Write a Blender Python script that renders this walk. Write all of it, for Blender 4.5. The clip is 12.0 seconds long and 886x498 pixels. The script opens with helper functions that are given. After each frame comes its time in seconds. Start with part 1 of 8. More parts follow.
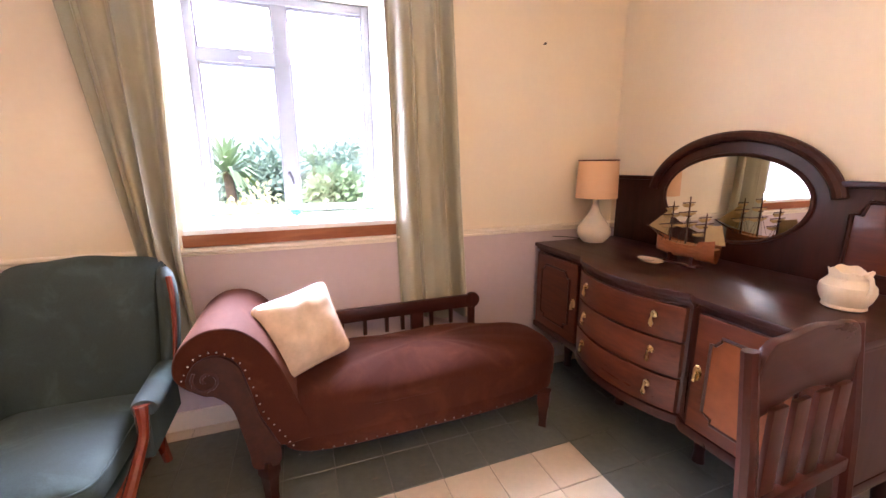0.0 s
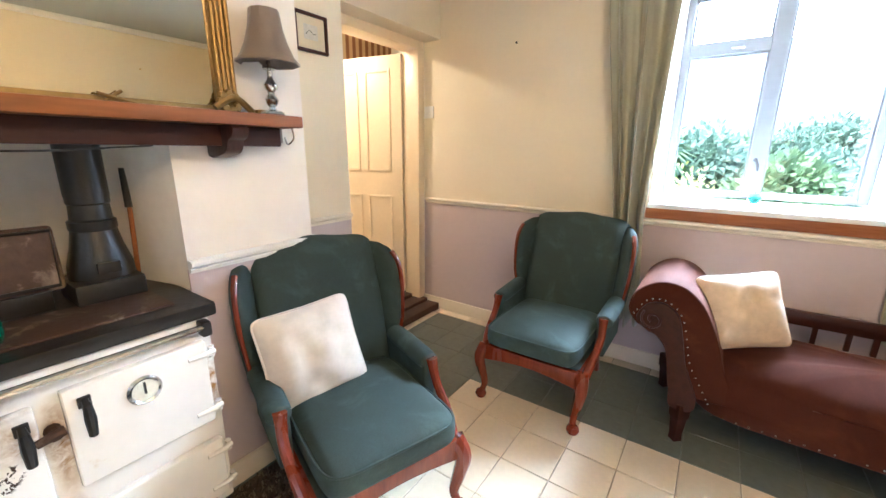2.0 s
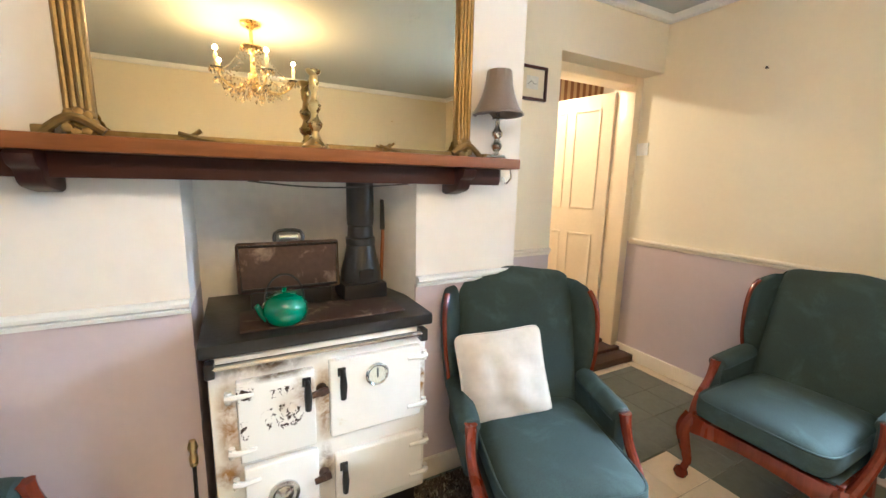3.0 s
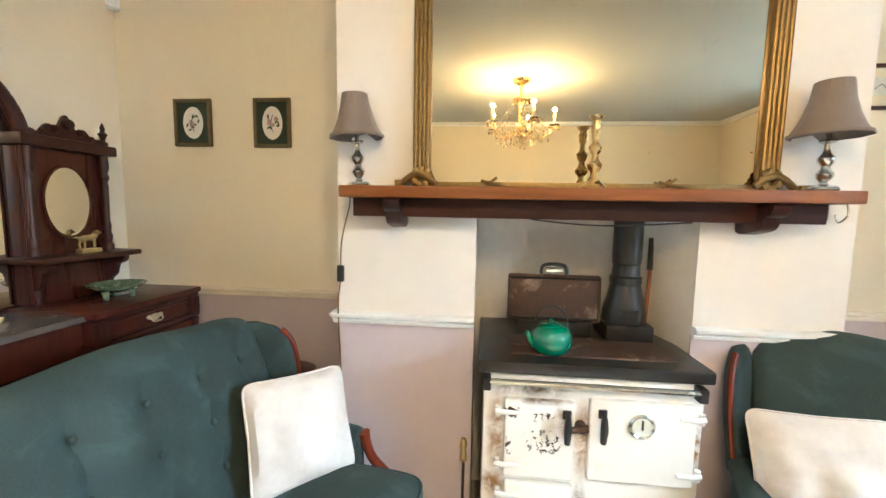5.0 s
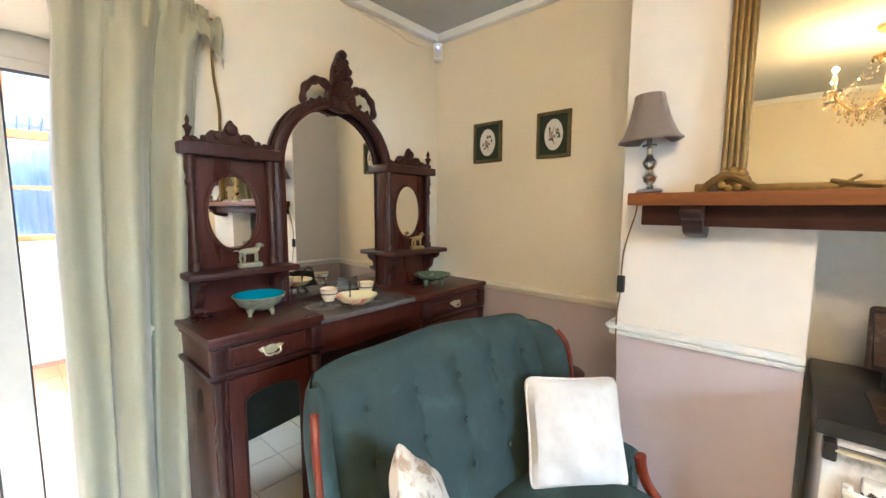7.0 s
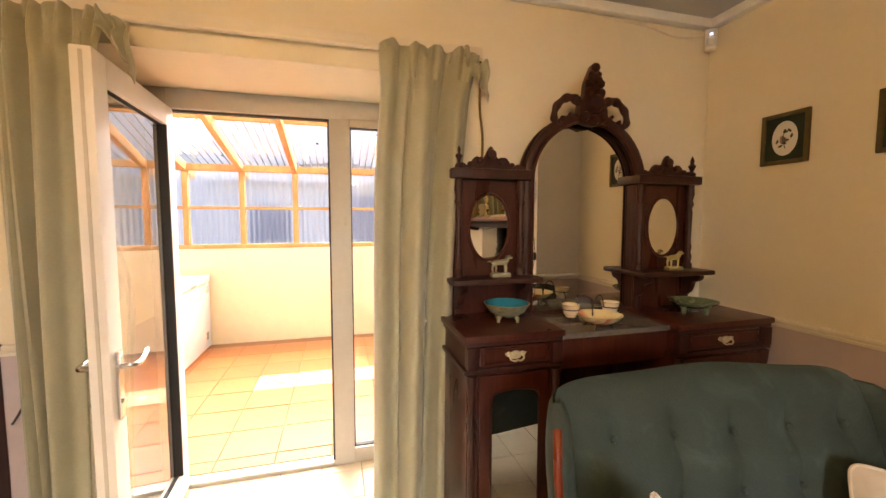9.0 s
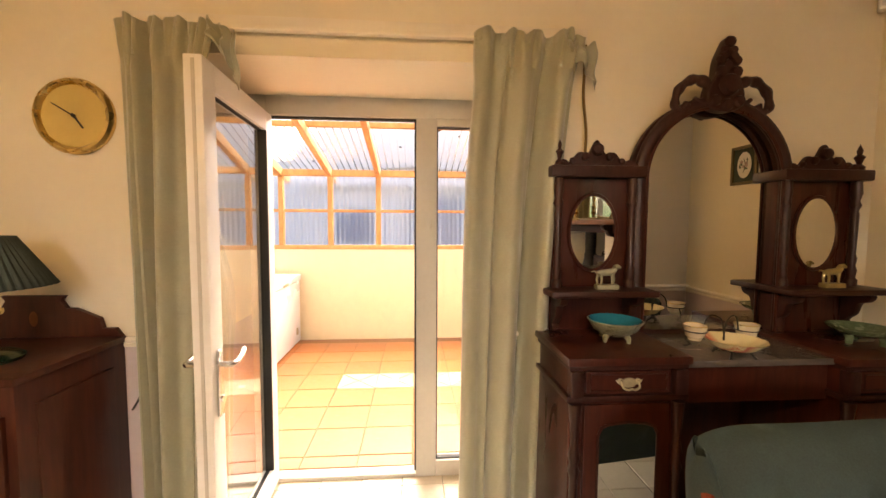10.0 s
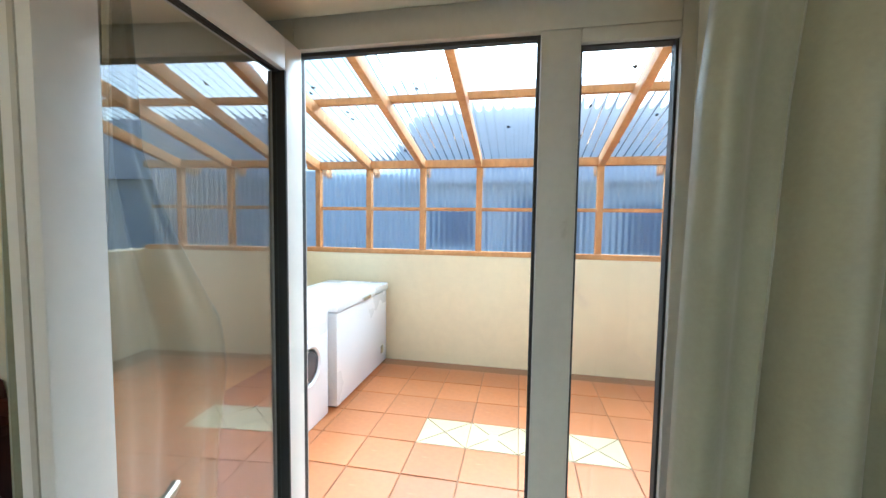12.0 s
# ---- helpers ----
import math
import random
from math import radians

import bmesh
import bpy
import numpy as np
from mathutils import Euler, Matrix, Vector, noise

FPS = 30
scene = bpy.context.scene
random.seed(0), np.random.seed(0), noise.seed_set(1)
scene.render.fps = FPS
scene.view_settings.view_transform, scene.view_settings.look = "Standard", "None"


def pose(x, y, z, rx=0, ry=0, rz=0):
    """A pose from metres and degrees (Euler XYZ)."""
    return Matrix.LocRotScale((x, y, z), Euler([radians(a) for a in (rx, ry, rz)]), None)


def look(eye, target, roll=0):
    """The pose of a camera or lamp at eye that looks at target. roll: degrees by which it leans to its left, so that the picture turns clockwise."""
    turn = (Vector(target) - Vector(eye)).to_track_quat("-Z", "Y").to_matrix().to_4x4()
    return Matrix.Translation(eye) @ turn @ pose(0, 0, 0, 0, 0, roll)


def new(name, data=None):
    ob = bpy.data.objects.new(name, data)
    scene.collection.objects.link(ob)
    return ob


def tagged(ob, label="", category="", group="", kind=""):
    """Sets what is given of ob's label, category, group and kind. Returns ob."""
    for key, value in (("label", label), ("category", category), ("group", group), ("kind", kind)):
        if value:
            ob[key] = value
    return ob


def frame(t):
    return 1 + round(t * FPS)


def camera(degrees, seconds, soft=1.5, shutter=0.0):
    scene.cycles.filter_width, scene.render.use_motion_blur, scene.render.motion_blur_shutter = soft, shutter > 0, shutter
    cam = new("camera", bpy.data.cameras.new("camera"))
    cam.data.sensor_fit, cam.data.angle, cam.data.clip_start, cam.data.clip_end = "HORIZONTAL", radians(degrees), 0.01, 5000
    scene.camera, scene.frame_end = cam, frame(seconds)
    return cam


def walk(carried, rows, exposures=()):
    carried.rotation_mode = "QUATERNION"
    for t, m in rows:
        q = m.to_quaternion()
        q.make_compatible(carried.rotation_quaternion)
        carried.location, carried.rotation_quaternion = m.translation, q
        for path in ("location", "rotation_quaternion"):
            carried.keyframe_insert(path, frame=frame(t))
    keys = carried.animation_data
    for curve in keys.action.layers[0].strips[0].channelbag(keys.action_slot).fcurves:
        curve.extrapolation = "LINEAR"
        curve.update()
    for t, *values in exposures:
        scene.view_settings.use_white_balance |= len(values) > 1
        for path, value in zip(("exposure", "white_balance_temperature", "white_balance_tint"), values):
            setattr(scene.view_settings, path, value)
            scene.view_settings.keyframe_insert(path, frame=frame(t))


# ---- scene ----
cam = camera(97.2, 12.0)
PATH = [
    (0, (-0.403, 0.955, 1.344), (0.269, 2.792, 0.925), -0.3),
    (0.5, (-0.468, 0.851, 1.319), (0.026, 2.725, 0.826), -0.3),
    (1, (-0.521, 0.722, 1.322), (-0.507, 2.659, 0.826), -0.1),
    (1.5, (-0.564, 0.597, 1.324), (-1.109, 2.46, 0.838), -0.1),
    (2, (-0.605, 0.509, 1.347), (-1.714, 2.099, 0.853), 0.5),
    (2.5, (-0.616, 0.459, 1.357), (-2.121, 1.698, 0.909), 0.9),
    (3, (-0.596, 0.42, 1.365), (-2.341, 1.336, 1.022), 1.3),
    (5, (-0.57, 0.288, 1.378), (-2.55, 0.086, 1.18), 1.0),
    (5.5, (-0.571, 0.268, 1.375), (-2.497, -0.234, 1.177), 1.0),
    (6, (-0.568, 0.252, 1.375), (-2.38, -0.571, 1.172), 0.7),
    (6.5, (-0.546, 0.221, 1.381), (-2.212, -0.866, 1.176), 0.4),
    (7, (-0.499, 0.198, 1.408), (-1.987, -1.121, 1.198), 0.2),
    (7.5, (-0.474, 0.205, 1.43), (-1.742, -1.328, 1.222), -0.1),
    (9.5, (-0.449, 0.143, 1.408), (-0.753, -1.83, 1.282), 0.2),
    (10, (-0.411, 0.03, 1.414), (-0.556, -1.961, 1.288), 0.3),
    (10.5, (-0.369, -0.114, 1.427), (-0.398, -2.11, 1.302), 0.4),
    (11, (-0.364, -0.34, 1.422), (-0.272, -2.334, 1.296), 0.4),
    (11.5, (-0.395, -0.628, 1.419), (-0.147, -2.609, 1.298), 0.5),
    (12, (-0.375, -0.905, 1.426), (0.009, -2.864, 1.296), 0.8),
]
EXPOSURES = [(0.0, 3.05, 5650, 33), (0.5, 3.12, 5300, 15), (1.0, 3.03, 5200, 10), (2.5, 3.0, 5000, 5), (5.5, 3.15, 5080, 1), (7.5, 3.07, 4950, 5), (9.4, 2.17, 8300, 18), (10.0, 2.14, 8300, 17), (10.5, 1.97, 6900, 11), (12.0, 1.32, 5000, -7)]
walk(cam, [(t, look(eye, target, roll)) for t, eye, target, roll in PATH], EXPOSURES)

# ---- world, sun, lamps ----
world = bpy.data.worlds.new("overcast_sky")
scene.world = world
world.use_nodes = True
wn = world.node_tree
sky = wn.nodes.new("ShaderNodeTexSky")
sky.sky_type, sky.sun_disc = "NISHITA", False
sky.sun_elevation, sky.sun_rotation = radians(48), radians(200)
sky.air_density, sky.dust_density, sky.ozone_density = 1.0, 4.0, 1.0
wn.links.new(sky.outputs[0], wn.nodes["Background"].inputs[0])
wn.nodes["Background"].inputs[1].default_value = 0.15


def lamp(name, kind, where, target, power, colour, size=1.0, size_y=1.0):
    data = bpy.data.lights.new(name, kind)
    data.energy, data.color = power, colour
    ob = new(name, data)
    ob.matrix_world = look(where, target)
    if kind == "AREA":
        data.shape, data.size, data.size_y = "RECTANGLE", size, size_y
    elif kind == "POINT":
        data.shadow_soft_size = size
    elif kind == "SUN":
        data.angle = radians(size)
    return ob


lamp("sun", "SUN", (0, 0, 20), (-4.3, 12.6, 0), 0.45, (1.0, 0.96, 0.9), 12)
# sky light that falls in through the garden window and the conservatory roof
lamp("window_sky", "AREA", (-0.4, 4.8, 2.85), (-0.4, 1.2, 1.1), 158, (0.93, 0.97, 1.0), 1.9, 1.3)
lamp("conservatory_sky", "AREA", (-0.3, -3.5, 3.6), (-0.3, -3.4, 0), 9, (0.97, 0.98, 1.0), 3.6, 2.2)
lamp("southern_sky", "AREA", (-0.2, -5.6, 3.5), (-0.1, 0.2, 0.6), 42, (0.97, 0.98, 1.0), 3.4, 1.0)
# ceiling lamp of the hall
lamp("hall_light", "POINT", (-3.55, 2.2, 2.35), (0, 0, 0), 10, (1.0, 0.70, 0.42), 0.06)
# candle bulbs of the chandelier
CHANDELIER = Vector((0.0, 0.58, 2.0))
for k in range(5):
    a = radians(20 + 72 * k)
    lamp("bulb_light", "POINT", CHANDELIER + Vector((0.29 * math.cos(a), 0.29 * math.sin(a), 0.248)), (0, 0, 0), 2.15, (1.0, 0.60, 0.25), 0.013)


# ---- materials ----
def nodes_of(name):
    m = bpy.data.materials.new(name)
    m.use_nodes = True
    nt = m.node_tree
    return m, nt, nt.nodes["Principled BSDF"]


def link(nt, a, b):
    nt.links.new(a, b)


def coords(nt, scale=(1, 1, 1), kind="Object"):
    tc = nt.nodes.new("ShaderNodeTexCoord")
    mp = nt.nodes.new("ShaderNodeMapping")
    mp.inputs["Scale"].default_value = scale
    link(nt, tc.outputs[kind], mp.inputs[0])
    return mp.outputs[0]


def noise_tex(nt, vec, scale, detail=4, rough=0.55, distort=0.0):
    n = nt.nodes.new("ShaderNodeTexNoise")
    n.inputs["Scale"].default_value, n.inputs["Detail"].default_value = scale, detail
    n.inputs["Roughness"].default_value, n.inputs["Distortion"].default_value = rough, distort
    link(nt, vec, n.inputs["Vector"])
    return n.outputs["Fac"]


def ramp(nt, fac, stops):
    r = nt.nodes.new("ShaderNodeValToRGB")
    els = r.color_ramp.elements
    while len(els) < len(stops):
        els.new(0.5)
    for e, (p, c) in zip(els, stops):
        e.position, e.color = p, (*c, 1) if len(c) == 3 else c
    link(nt, fac, r.inputs[0])
    return r.outputs[0]


def mixc(nt, fac, a, b, mode="MIX"):
    m = nt.nodes.new("ShaderNodeMix")
    m.data_type, m.blend_type = "RGBA", mode
    for sock, v in ((m.inputs[0], fac), (m.inputs[6], a), (m.inputs[7], b)):
        if isinstance(v, (int, float)):
            sock.default_value = v
        elif isinstance(v, tuple):
            sock.default_value = (*v, 1)
        else:
            link(nt, v, sock)
    return m.outputs[2]


def bump(nt, p, fac, strength, distance=0.01):
    b = nt.nodes.new("ShaderNodeBump")
    b.inputs["Strength"].default_value, b.inputs["Distance"].default_value = strength, distance
    link(nt, fac, b.inputs["Height"])
    link(nt, b.outputs[0], p.inputs["Normal"])


def tone(c, k):
    return tuple(min(1.0, v * k) for v in c)


def plain(name, col, rough=0.6, metal=0.0, var=0.15, big=2.0, fine=60.0, relief=0.15, stain=None, sheen=0.0, coat=0.0, random_tone=0.0):
    """A surface with broad patches, fine grain and a little relief. stain: (colour, amount, scale)."""
    m, nt, p = nodes_of(name)
    v = coords(nt)
    a, b = noise_tex(nt, v, big, 3), noise_tex(nt, v, fine, 5)
    c = mixc(nt, a, tone(col, 1 - var), tone(col, 1 + var))
    c = mixc(nt, 0.35, c, ramp(nt, b, [(0.3, tone(col, 1 - var)), (0.7, tone(col, 1 + var))]))
    if stain:
        f = ramp(nt, noise_tex(nt, v, stain[2], 6, 0.65, 0.4), [(1 - stain[1], (0, 0, 0)), (min(1, 1.12 - stain[1]), (1, 1, 1))])
        c = mixc(nt, f, c, stain[0])
    if random_tone:
        oi = nt.nodes.new("ShaderNodeObjectInfo")
        c = mixc(nt, 1.0, c, ramp(nt, oi.outputs["Random"], [(0, (1 - random_tone,) * 3), (1, (1, 1, 1))]), "MULTIPLY")
    link(nt, c, p.inputs["Base Color"])
    r = ramp(nt, a, [(0.2, (max(0, rough - 0.08),) * 3), (0.8, (min(1, rough + 0.08),) * 3)])
    link(nt, r, p.inputs["Roughness"])
    p.inputs["Metallic"].default_value = metal
    p.inputs["Sheen Weight"].default_value = sheen
    p.inputs["Coat Weight"].default_value = coat
    p.inputs["Coat Roughness"].default_value = 0.15
    if relief:
        bump(nt, p, b, relief, 0.004)
    return m


def wood(name, dark, light, scale=6.0, stretch=(1, 1, 0.12), rough=0.35, coat=0.2, relief=0.1):
    m, nt, p = nodes_of(name)
    v = coords(nt, stretch)
    a = noise_tex(nt, v, scale, 6, 0.6, 0.8)
    g = noise_tex(nt, v, scale * 9, 4, 0.6, 0.3)
    c = ramp(nt, a, [(0.28, dark), (0.72, light)])
    c = mixc(nt, 0.35, c, ramp(nt, g, [(0.35, tone(dark, 0.7)), (0.65, light)]))
    wear = ramp(nt, noise_tex(nt, coords(nt), 3.5, 5, 0.6), [(0.5, (0, 0, 0)), (0.8, (0.22, 0.22, 0.22))])
    c = mixc(nt, wear, c, tone(light, 1.2))
    p.inputs["Specular IOR Level"].default_value = 0.3
    link(nt, c, p.inputs["Base Color"])
    link(nt, ramp(nt, a, [(0.2, (rough - 0.06,) * 3), (0.8, (rough + 0.12,) * 3)]), p.inputs["Roughness"])
    p.inputs["Coat Weight"].default_value, p.inputs["Coat Roughness"].default_value = coat * 0.6, 0.14
    bump(nt, p, g, relief, 0.002)
    return m


def velvet(name, col, light, patch=5.0, sheen=0.6):
    m, nt, p = nodes_of(name)
    v = coords(nt)
    a = noise_tex(nt, v, patch, 4, 0.6, 0.6)
    b = noise_tex(nt, v, 260, 3)
    c = ramp(nt, a, [(0.3, tone(col, 0.8)), (0.55, col), (0.8, light)])
    c = mixc(nt, 0.2, c, ramp(nt, b, [(0.3, tone(col, 0.7)), (0.7, light)]))
    rub = ramp(nt, noise_tex(nt, coords(nt, (1, 1, 0.4)), 11, 5, 0.6, 0.5), [(0.56, (0, 0, 0)), (0.78, (0.15, 0.15, 0.15))])
    c = mixc(nt, rub, c, tone(light, 1.4))
    link(nt, c, p.inputs["Base Color"])
    p.inputs["Roughness"].default_value = 0.85
    p.inputs["Sheen Weight"].default_value, p.inputs["Sheen Roughness"].default_value = sheen, 0.4
    p.inputs["Sheen Tint"].default_value = (*light, 1)
    bump(nt, p, b, 0.25, 0.002)
    return m


def glass(name, tint=(1, 1, 1), rough=0.0, ior=1.45):
    m, nt, p = nodes_of(name)
    p.inputs["Base Color"].default_value = (*tint, 1)
    p.inputs["Roughness"].default_value, p.inputs["IOR"].default_value = rough, ior
    p.inputs["Transmission Weight"].default_value = 1.0
    return m


def mirror_mat(name, tint=(0.86, 0.87, 0.85), haze=0.0):
    m, nt, p = nodes_of(name)
    p.inputs["Metallic"].default_value = 1.0
    v = coords(nt)
    f = ramp(nt, noise_tex(nt, v, 9, 8, 0.7), [(0.66, (0, 0, 0)), (0.8, (1, 1, 1))])
    link(nt, mixc(nt, f, tint, tone(tint, 0.72)), p.inputs["Base Color"])
    link(nt, ramp(nt, f, [(0, (haze,) * 3), (1, (0.12,) * 3)]), p.inputs["Roughness"])
    return m


def emitter(name, col, strength):
    m, nt, p = nodes_of(name)
    p.inputs["Base Color"].default_value = (*col, 1)
    p.inputs["Emission Color"].default_value = (*col, 1)
    p.inputs["Emission Strength"].default_value = strength
    return m


M_WALL = plain("wall_cream", (0.79, 0.72, 0.56), 0.85, var=0.035, big=1.3, fine=35, relief=0.12)
M_LILAC = plain("wall_lilac", (0.56, 0.48, 0.50), 0.8, var=0.05, big=1.6, fine=30, relief=0.12, stain=((0.45, 0.38, 0.38), 0.28, 1.5))
M_BREAST = plain("breast_white", (0.80, 0.76, 0.70), 0.85, var=0.04, big=2.2, fine=18, relief=0.25, stain=((0.6, 0.54, 0.46), 0.3, 2.5))
M_NICHE = plain("niche_plaster", (0.80, 0.77, 0.70), 0.9, var=0.1, big=3, fine=22, relief=0.4, stain=((0.50, 0.43, 0.35), 0.34, 3.0))
# white ceiling, greyed in its colour to hold down the chandelier's glow
M_CEIL = plain("ceiling_dimmed_white", (0.47, 0.49, 0.50), 0.9, var=0.03, big=1.1, fine=30, relief=0.1)
M_TRIM = plain("trim_cream_gloss", (0.80, 0.74, 0.62), 0.4, var=0.05, big=3, fine=40, relief=0.06, coat=0.2)
M_DOOR = plain("door_cream_gloss", (0.82, 0.70, 0.50), 0.35, var=0.06, big=2, fine=40, relief=0.06, coat=0.3)
M_WHITE = plain("white_paint", (0.82, 0.83, 0.82), 0.45, var=0.04, big=3, fine=40, relief=0.05)
# white window paint; the shade of its backlit inner faces is in the colour
M_WINFRAME = plain("backlit_white_frame", (0.15, 0.15, 0.16), 0.5, var=0.06, big=4, fine=40, relief=0.06)
M_UPVC = plain("upvc_white", (0.75, 0.735, 0.70), 0.35, var=0.04, big=4, fine=50, relief=0.03, stain=((0.5, 0.48, 0.42), 0.25, 4))
# darker copy of the white plastic: backlit shade in the base colour, plus grime
M_UPVCSHADE = plain("shaded_dirty_upvc", (0.50, 0.48, 0.43), 0.45, var=0.08, big=3, fine=40, relief=0.05, stain=((0.34, 0.31, 0.25), 0.35, 3))
M_GASKET = plain("black_gasket", (0.02, 0.02, 0.02), 0.6, relief=0)
M_REVEAL = plain("reveal_white", (0.80, 0.79, 0.75), 0.8, var=0.04, big=2, fine=30, relief=0.15)
M_CREAMTILE = plain("cream_tile", (0.70, 0.60, 0.44), 0.38, var=0.09, big=7, fine=45, relief=0.12, random_tone=0.12, stain=((0.5, 0.38, 0.22), 0.4, 5), coat=0.35)
M_DARKTILE = plain("slate_tile", (0.135, 0.15, 0.125), 0.5, var=0.3, big=5, fine=26, relief=0.4, random_tone=0.16, stain=((0.21, 0.195, 0.15), 0.42, 7), coat=0.06)
M_GROUT = plain("grout", (0.20, 0.165, 0.115), 0.9, var=0.2)
M_TERRA = plain("terracotta_tile", (0.55, 0.195, 0.058), 0.4, var=0.16, big=6, fine=30, relief=0.1, random_tone=0.2, stain=((0.62, 0.29, 0.11), 0.4, 5), coat=0.15)
M_YELLOWTILE = plain("pale_tile", (0.66, 0.54, 0.32), 0.4, var=0.1, big=8, fine=40, relief=0.1, random_tone=0.1)
M_TERRAGROUT = plain("tile_grout", (0.30, 0.16, 0.08), 0.9, var=0.2)
M_STEP = wood("dark_step_wood", (0.018, 0.010, 0.008), (0.07, 0.035, 0.025), 5, (0.3, 0.1, 1), 0.45, 0.1)
M_MAHOG = wood("dark_mahogany", (0.018, 0.005, 0.004), (0.058, 0.014, 0.009), 5, rough=0.3, coat=0.25)
M_MAHOG_H = wood("dark_mahogany_flat", (0.018, 0.005, 0.004), (0.055, 0.014, 0.009), 5, (0.15, 1, 1), 0.3, 0.25)
M_MAHOGY = wood("sideboard_top_wood", (0.018, 0.006, 0.006), (0.055, 0.018, 0.015), 5, (1, 0.12, 1), 0.3, 0.35, 0.04)
M_CHERRY = wood("red_chair_wood", (0.115, 0.018, 0.008), (0.21, 0.036, 0.013), 5, rough=0.22, coat=0.7)
M_DRAWER = wood("drawer_mahogany", (0.050, 0.011, 0.006), (0.125, 0.034, 0.014), 6, (1, 0.12, 1), 0.3, 0.3)
M_PANELW = wood("satin_panel_wood", (0.12, 0.035, 0.012), (0.25, 0.080, 0.027), 4, (1, 0.3, 0.3), 0.3, 0.3)
M_CARVED = wood("carved_dark_wood", (0.016, 0.005, 0.005), (0.055, 0.017, 0.012), 8, rough=0.35, coat=0.25)
M_DRESSER = wood("dresser_wood", (0.024, 0.005, 0.004), (0.080, 0.019, 0.011), 6, rough=0.28, coat=0.25)
M_MANTEL = wood("mantel_wood", (0.14, 0.042, 0.008), (0.26, 0.092, 0.018), 5, (1, 0.1, 1), 0.5, 0.04)
M_BEAM = wood("beam_wood", (0.018, 0.005, 0.003), (0.055, 0.014, 0.006), 4, (1, 0.1, 1), 0.6, 0.0)
M_APRON = wood("sill_board_wood", (0.22, 0.07, 0.022), (0.40, 0.16, 0.06), 5, (0.1, 1, 1), 0.45, 0.1)
M_PINE = wood("pine_frame_wood", (0.46, 0.20, 0.06), (0.66, 0.36, 0.15), 6, (0.5, 0.5, 0.2), 0.6, 0.0)
M_GREEN = velvet("green_velvet", (0.025, 0.043, 0.041), (0.066, 0.110, 0.101), 6, 0.44)
M_BROWNVEL = velvet("brown_velvet", (0.052, 0.012, 0.0055), (0.100, 0.029, 0.012), 5, 0.16)
M_BROWNVEL.node_tree.nodes["Principled BSDF"].inputs["Specular IOR Level"].default_value = 0.16
M_BROWNVEL.node_tree.nodes["Principled BSDF"].inputs["Sheen Tint"].default_value = (0.50, 0.24, 0.13, 1)
M_SATIN = plain("gold_satin", (0.60, 0.47, 0.33), 0.34, var=0.2, big=9, fine=40, relief=0.28, sheen=0.4)
M_CREAMVEL = plain("cream_crushed_velvet", (0.68, 0.63, 0.57), 0.7, var=0.13, big=15, fine=40, relief=0.07, sheen=0.3)
M_CURTAIN = plain("sage_satin", (0.35, 0.345, 0.245), 0.42, var=0.12, big=4, fine=120, relief=0.1, sheen=0.3)
M_LINING = plain("curtain_lining", (0.62, 0.72, 0.70), 0.8, var=0.05)
M_BRASS = plain("aged_brass", (0.66, 0.50, 0.22), 0.28, 1.0, var=0.2, big=20, fine=90, relief=0.05)
M_GILT = plain("antique_gilt", (0.25, 0.165, 0.055), 0.42, 0.75, var=0.35, big=14, fine=60, relief=0.4)
M_CHROME = plain("worn_chrome", (0.62, 0.62, 0.60), 0.22, 1.0, var=0.12, big=12, fine=80, relief=0.03)
M_IRON = plain("black_iron", (0.013, 0.011, 0.010), 0.36, var=0.35, big=5, fine=50, relief=0.25, stain=((0.075, 0.042, 0.025), 0.36, 6), coat=0.1)
M_RUST = plain("rusty_hotplate", (0.070, 0.038, 0.026), 0.5, 0.3, var=0.4, big=7, fine=50, relief=0.3, stain=((0.27, 0.20, 0.14), 0.45, 9))
M_BLACK = plain("black_plastic", (0.015, 0.015, 0.015), 0.35, var=0.2, relief=0.03)
M_ENAMEL = plain("cream_enamel", (0.84, 0.82, 0.77), 0.22, var=0.04, big=3, fine=30, relief=0.02, stain=((0.62, 0.46, 0.26), 0.36, 5), coat=0.4)


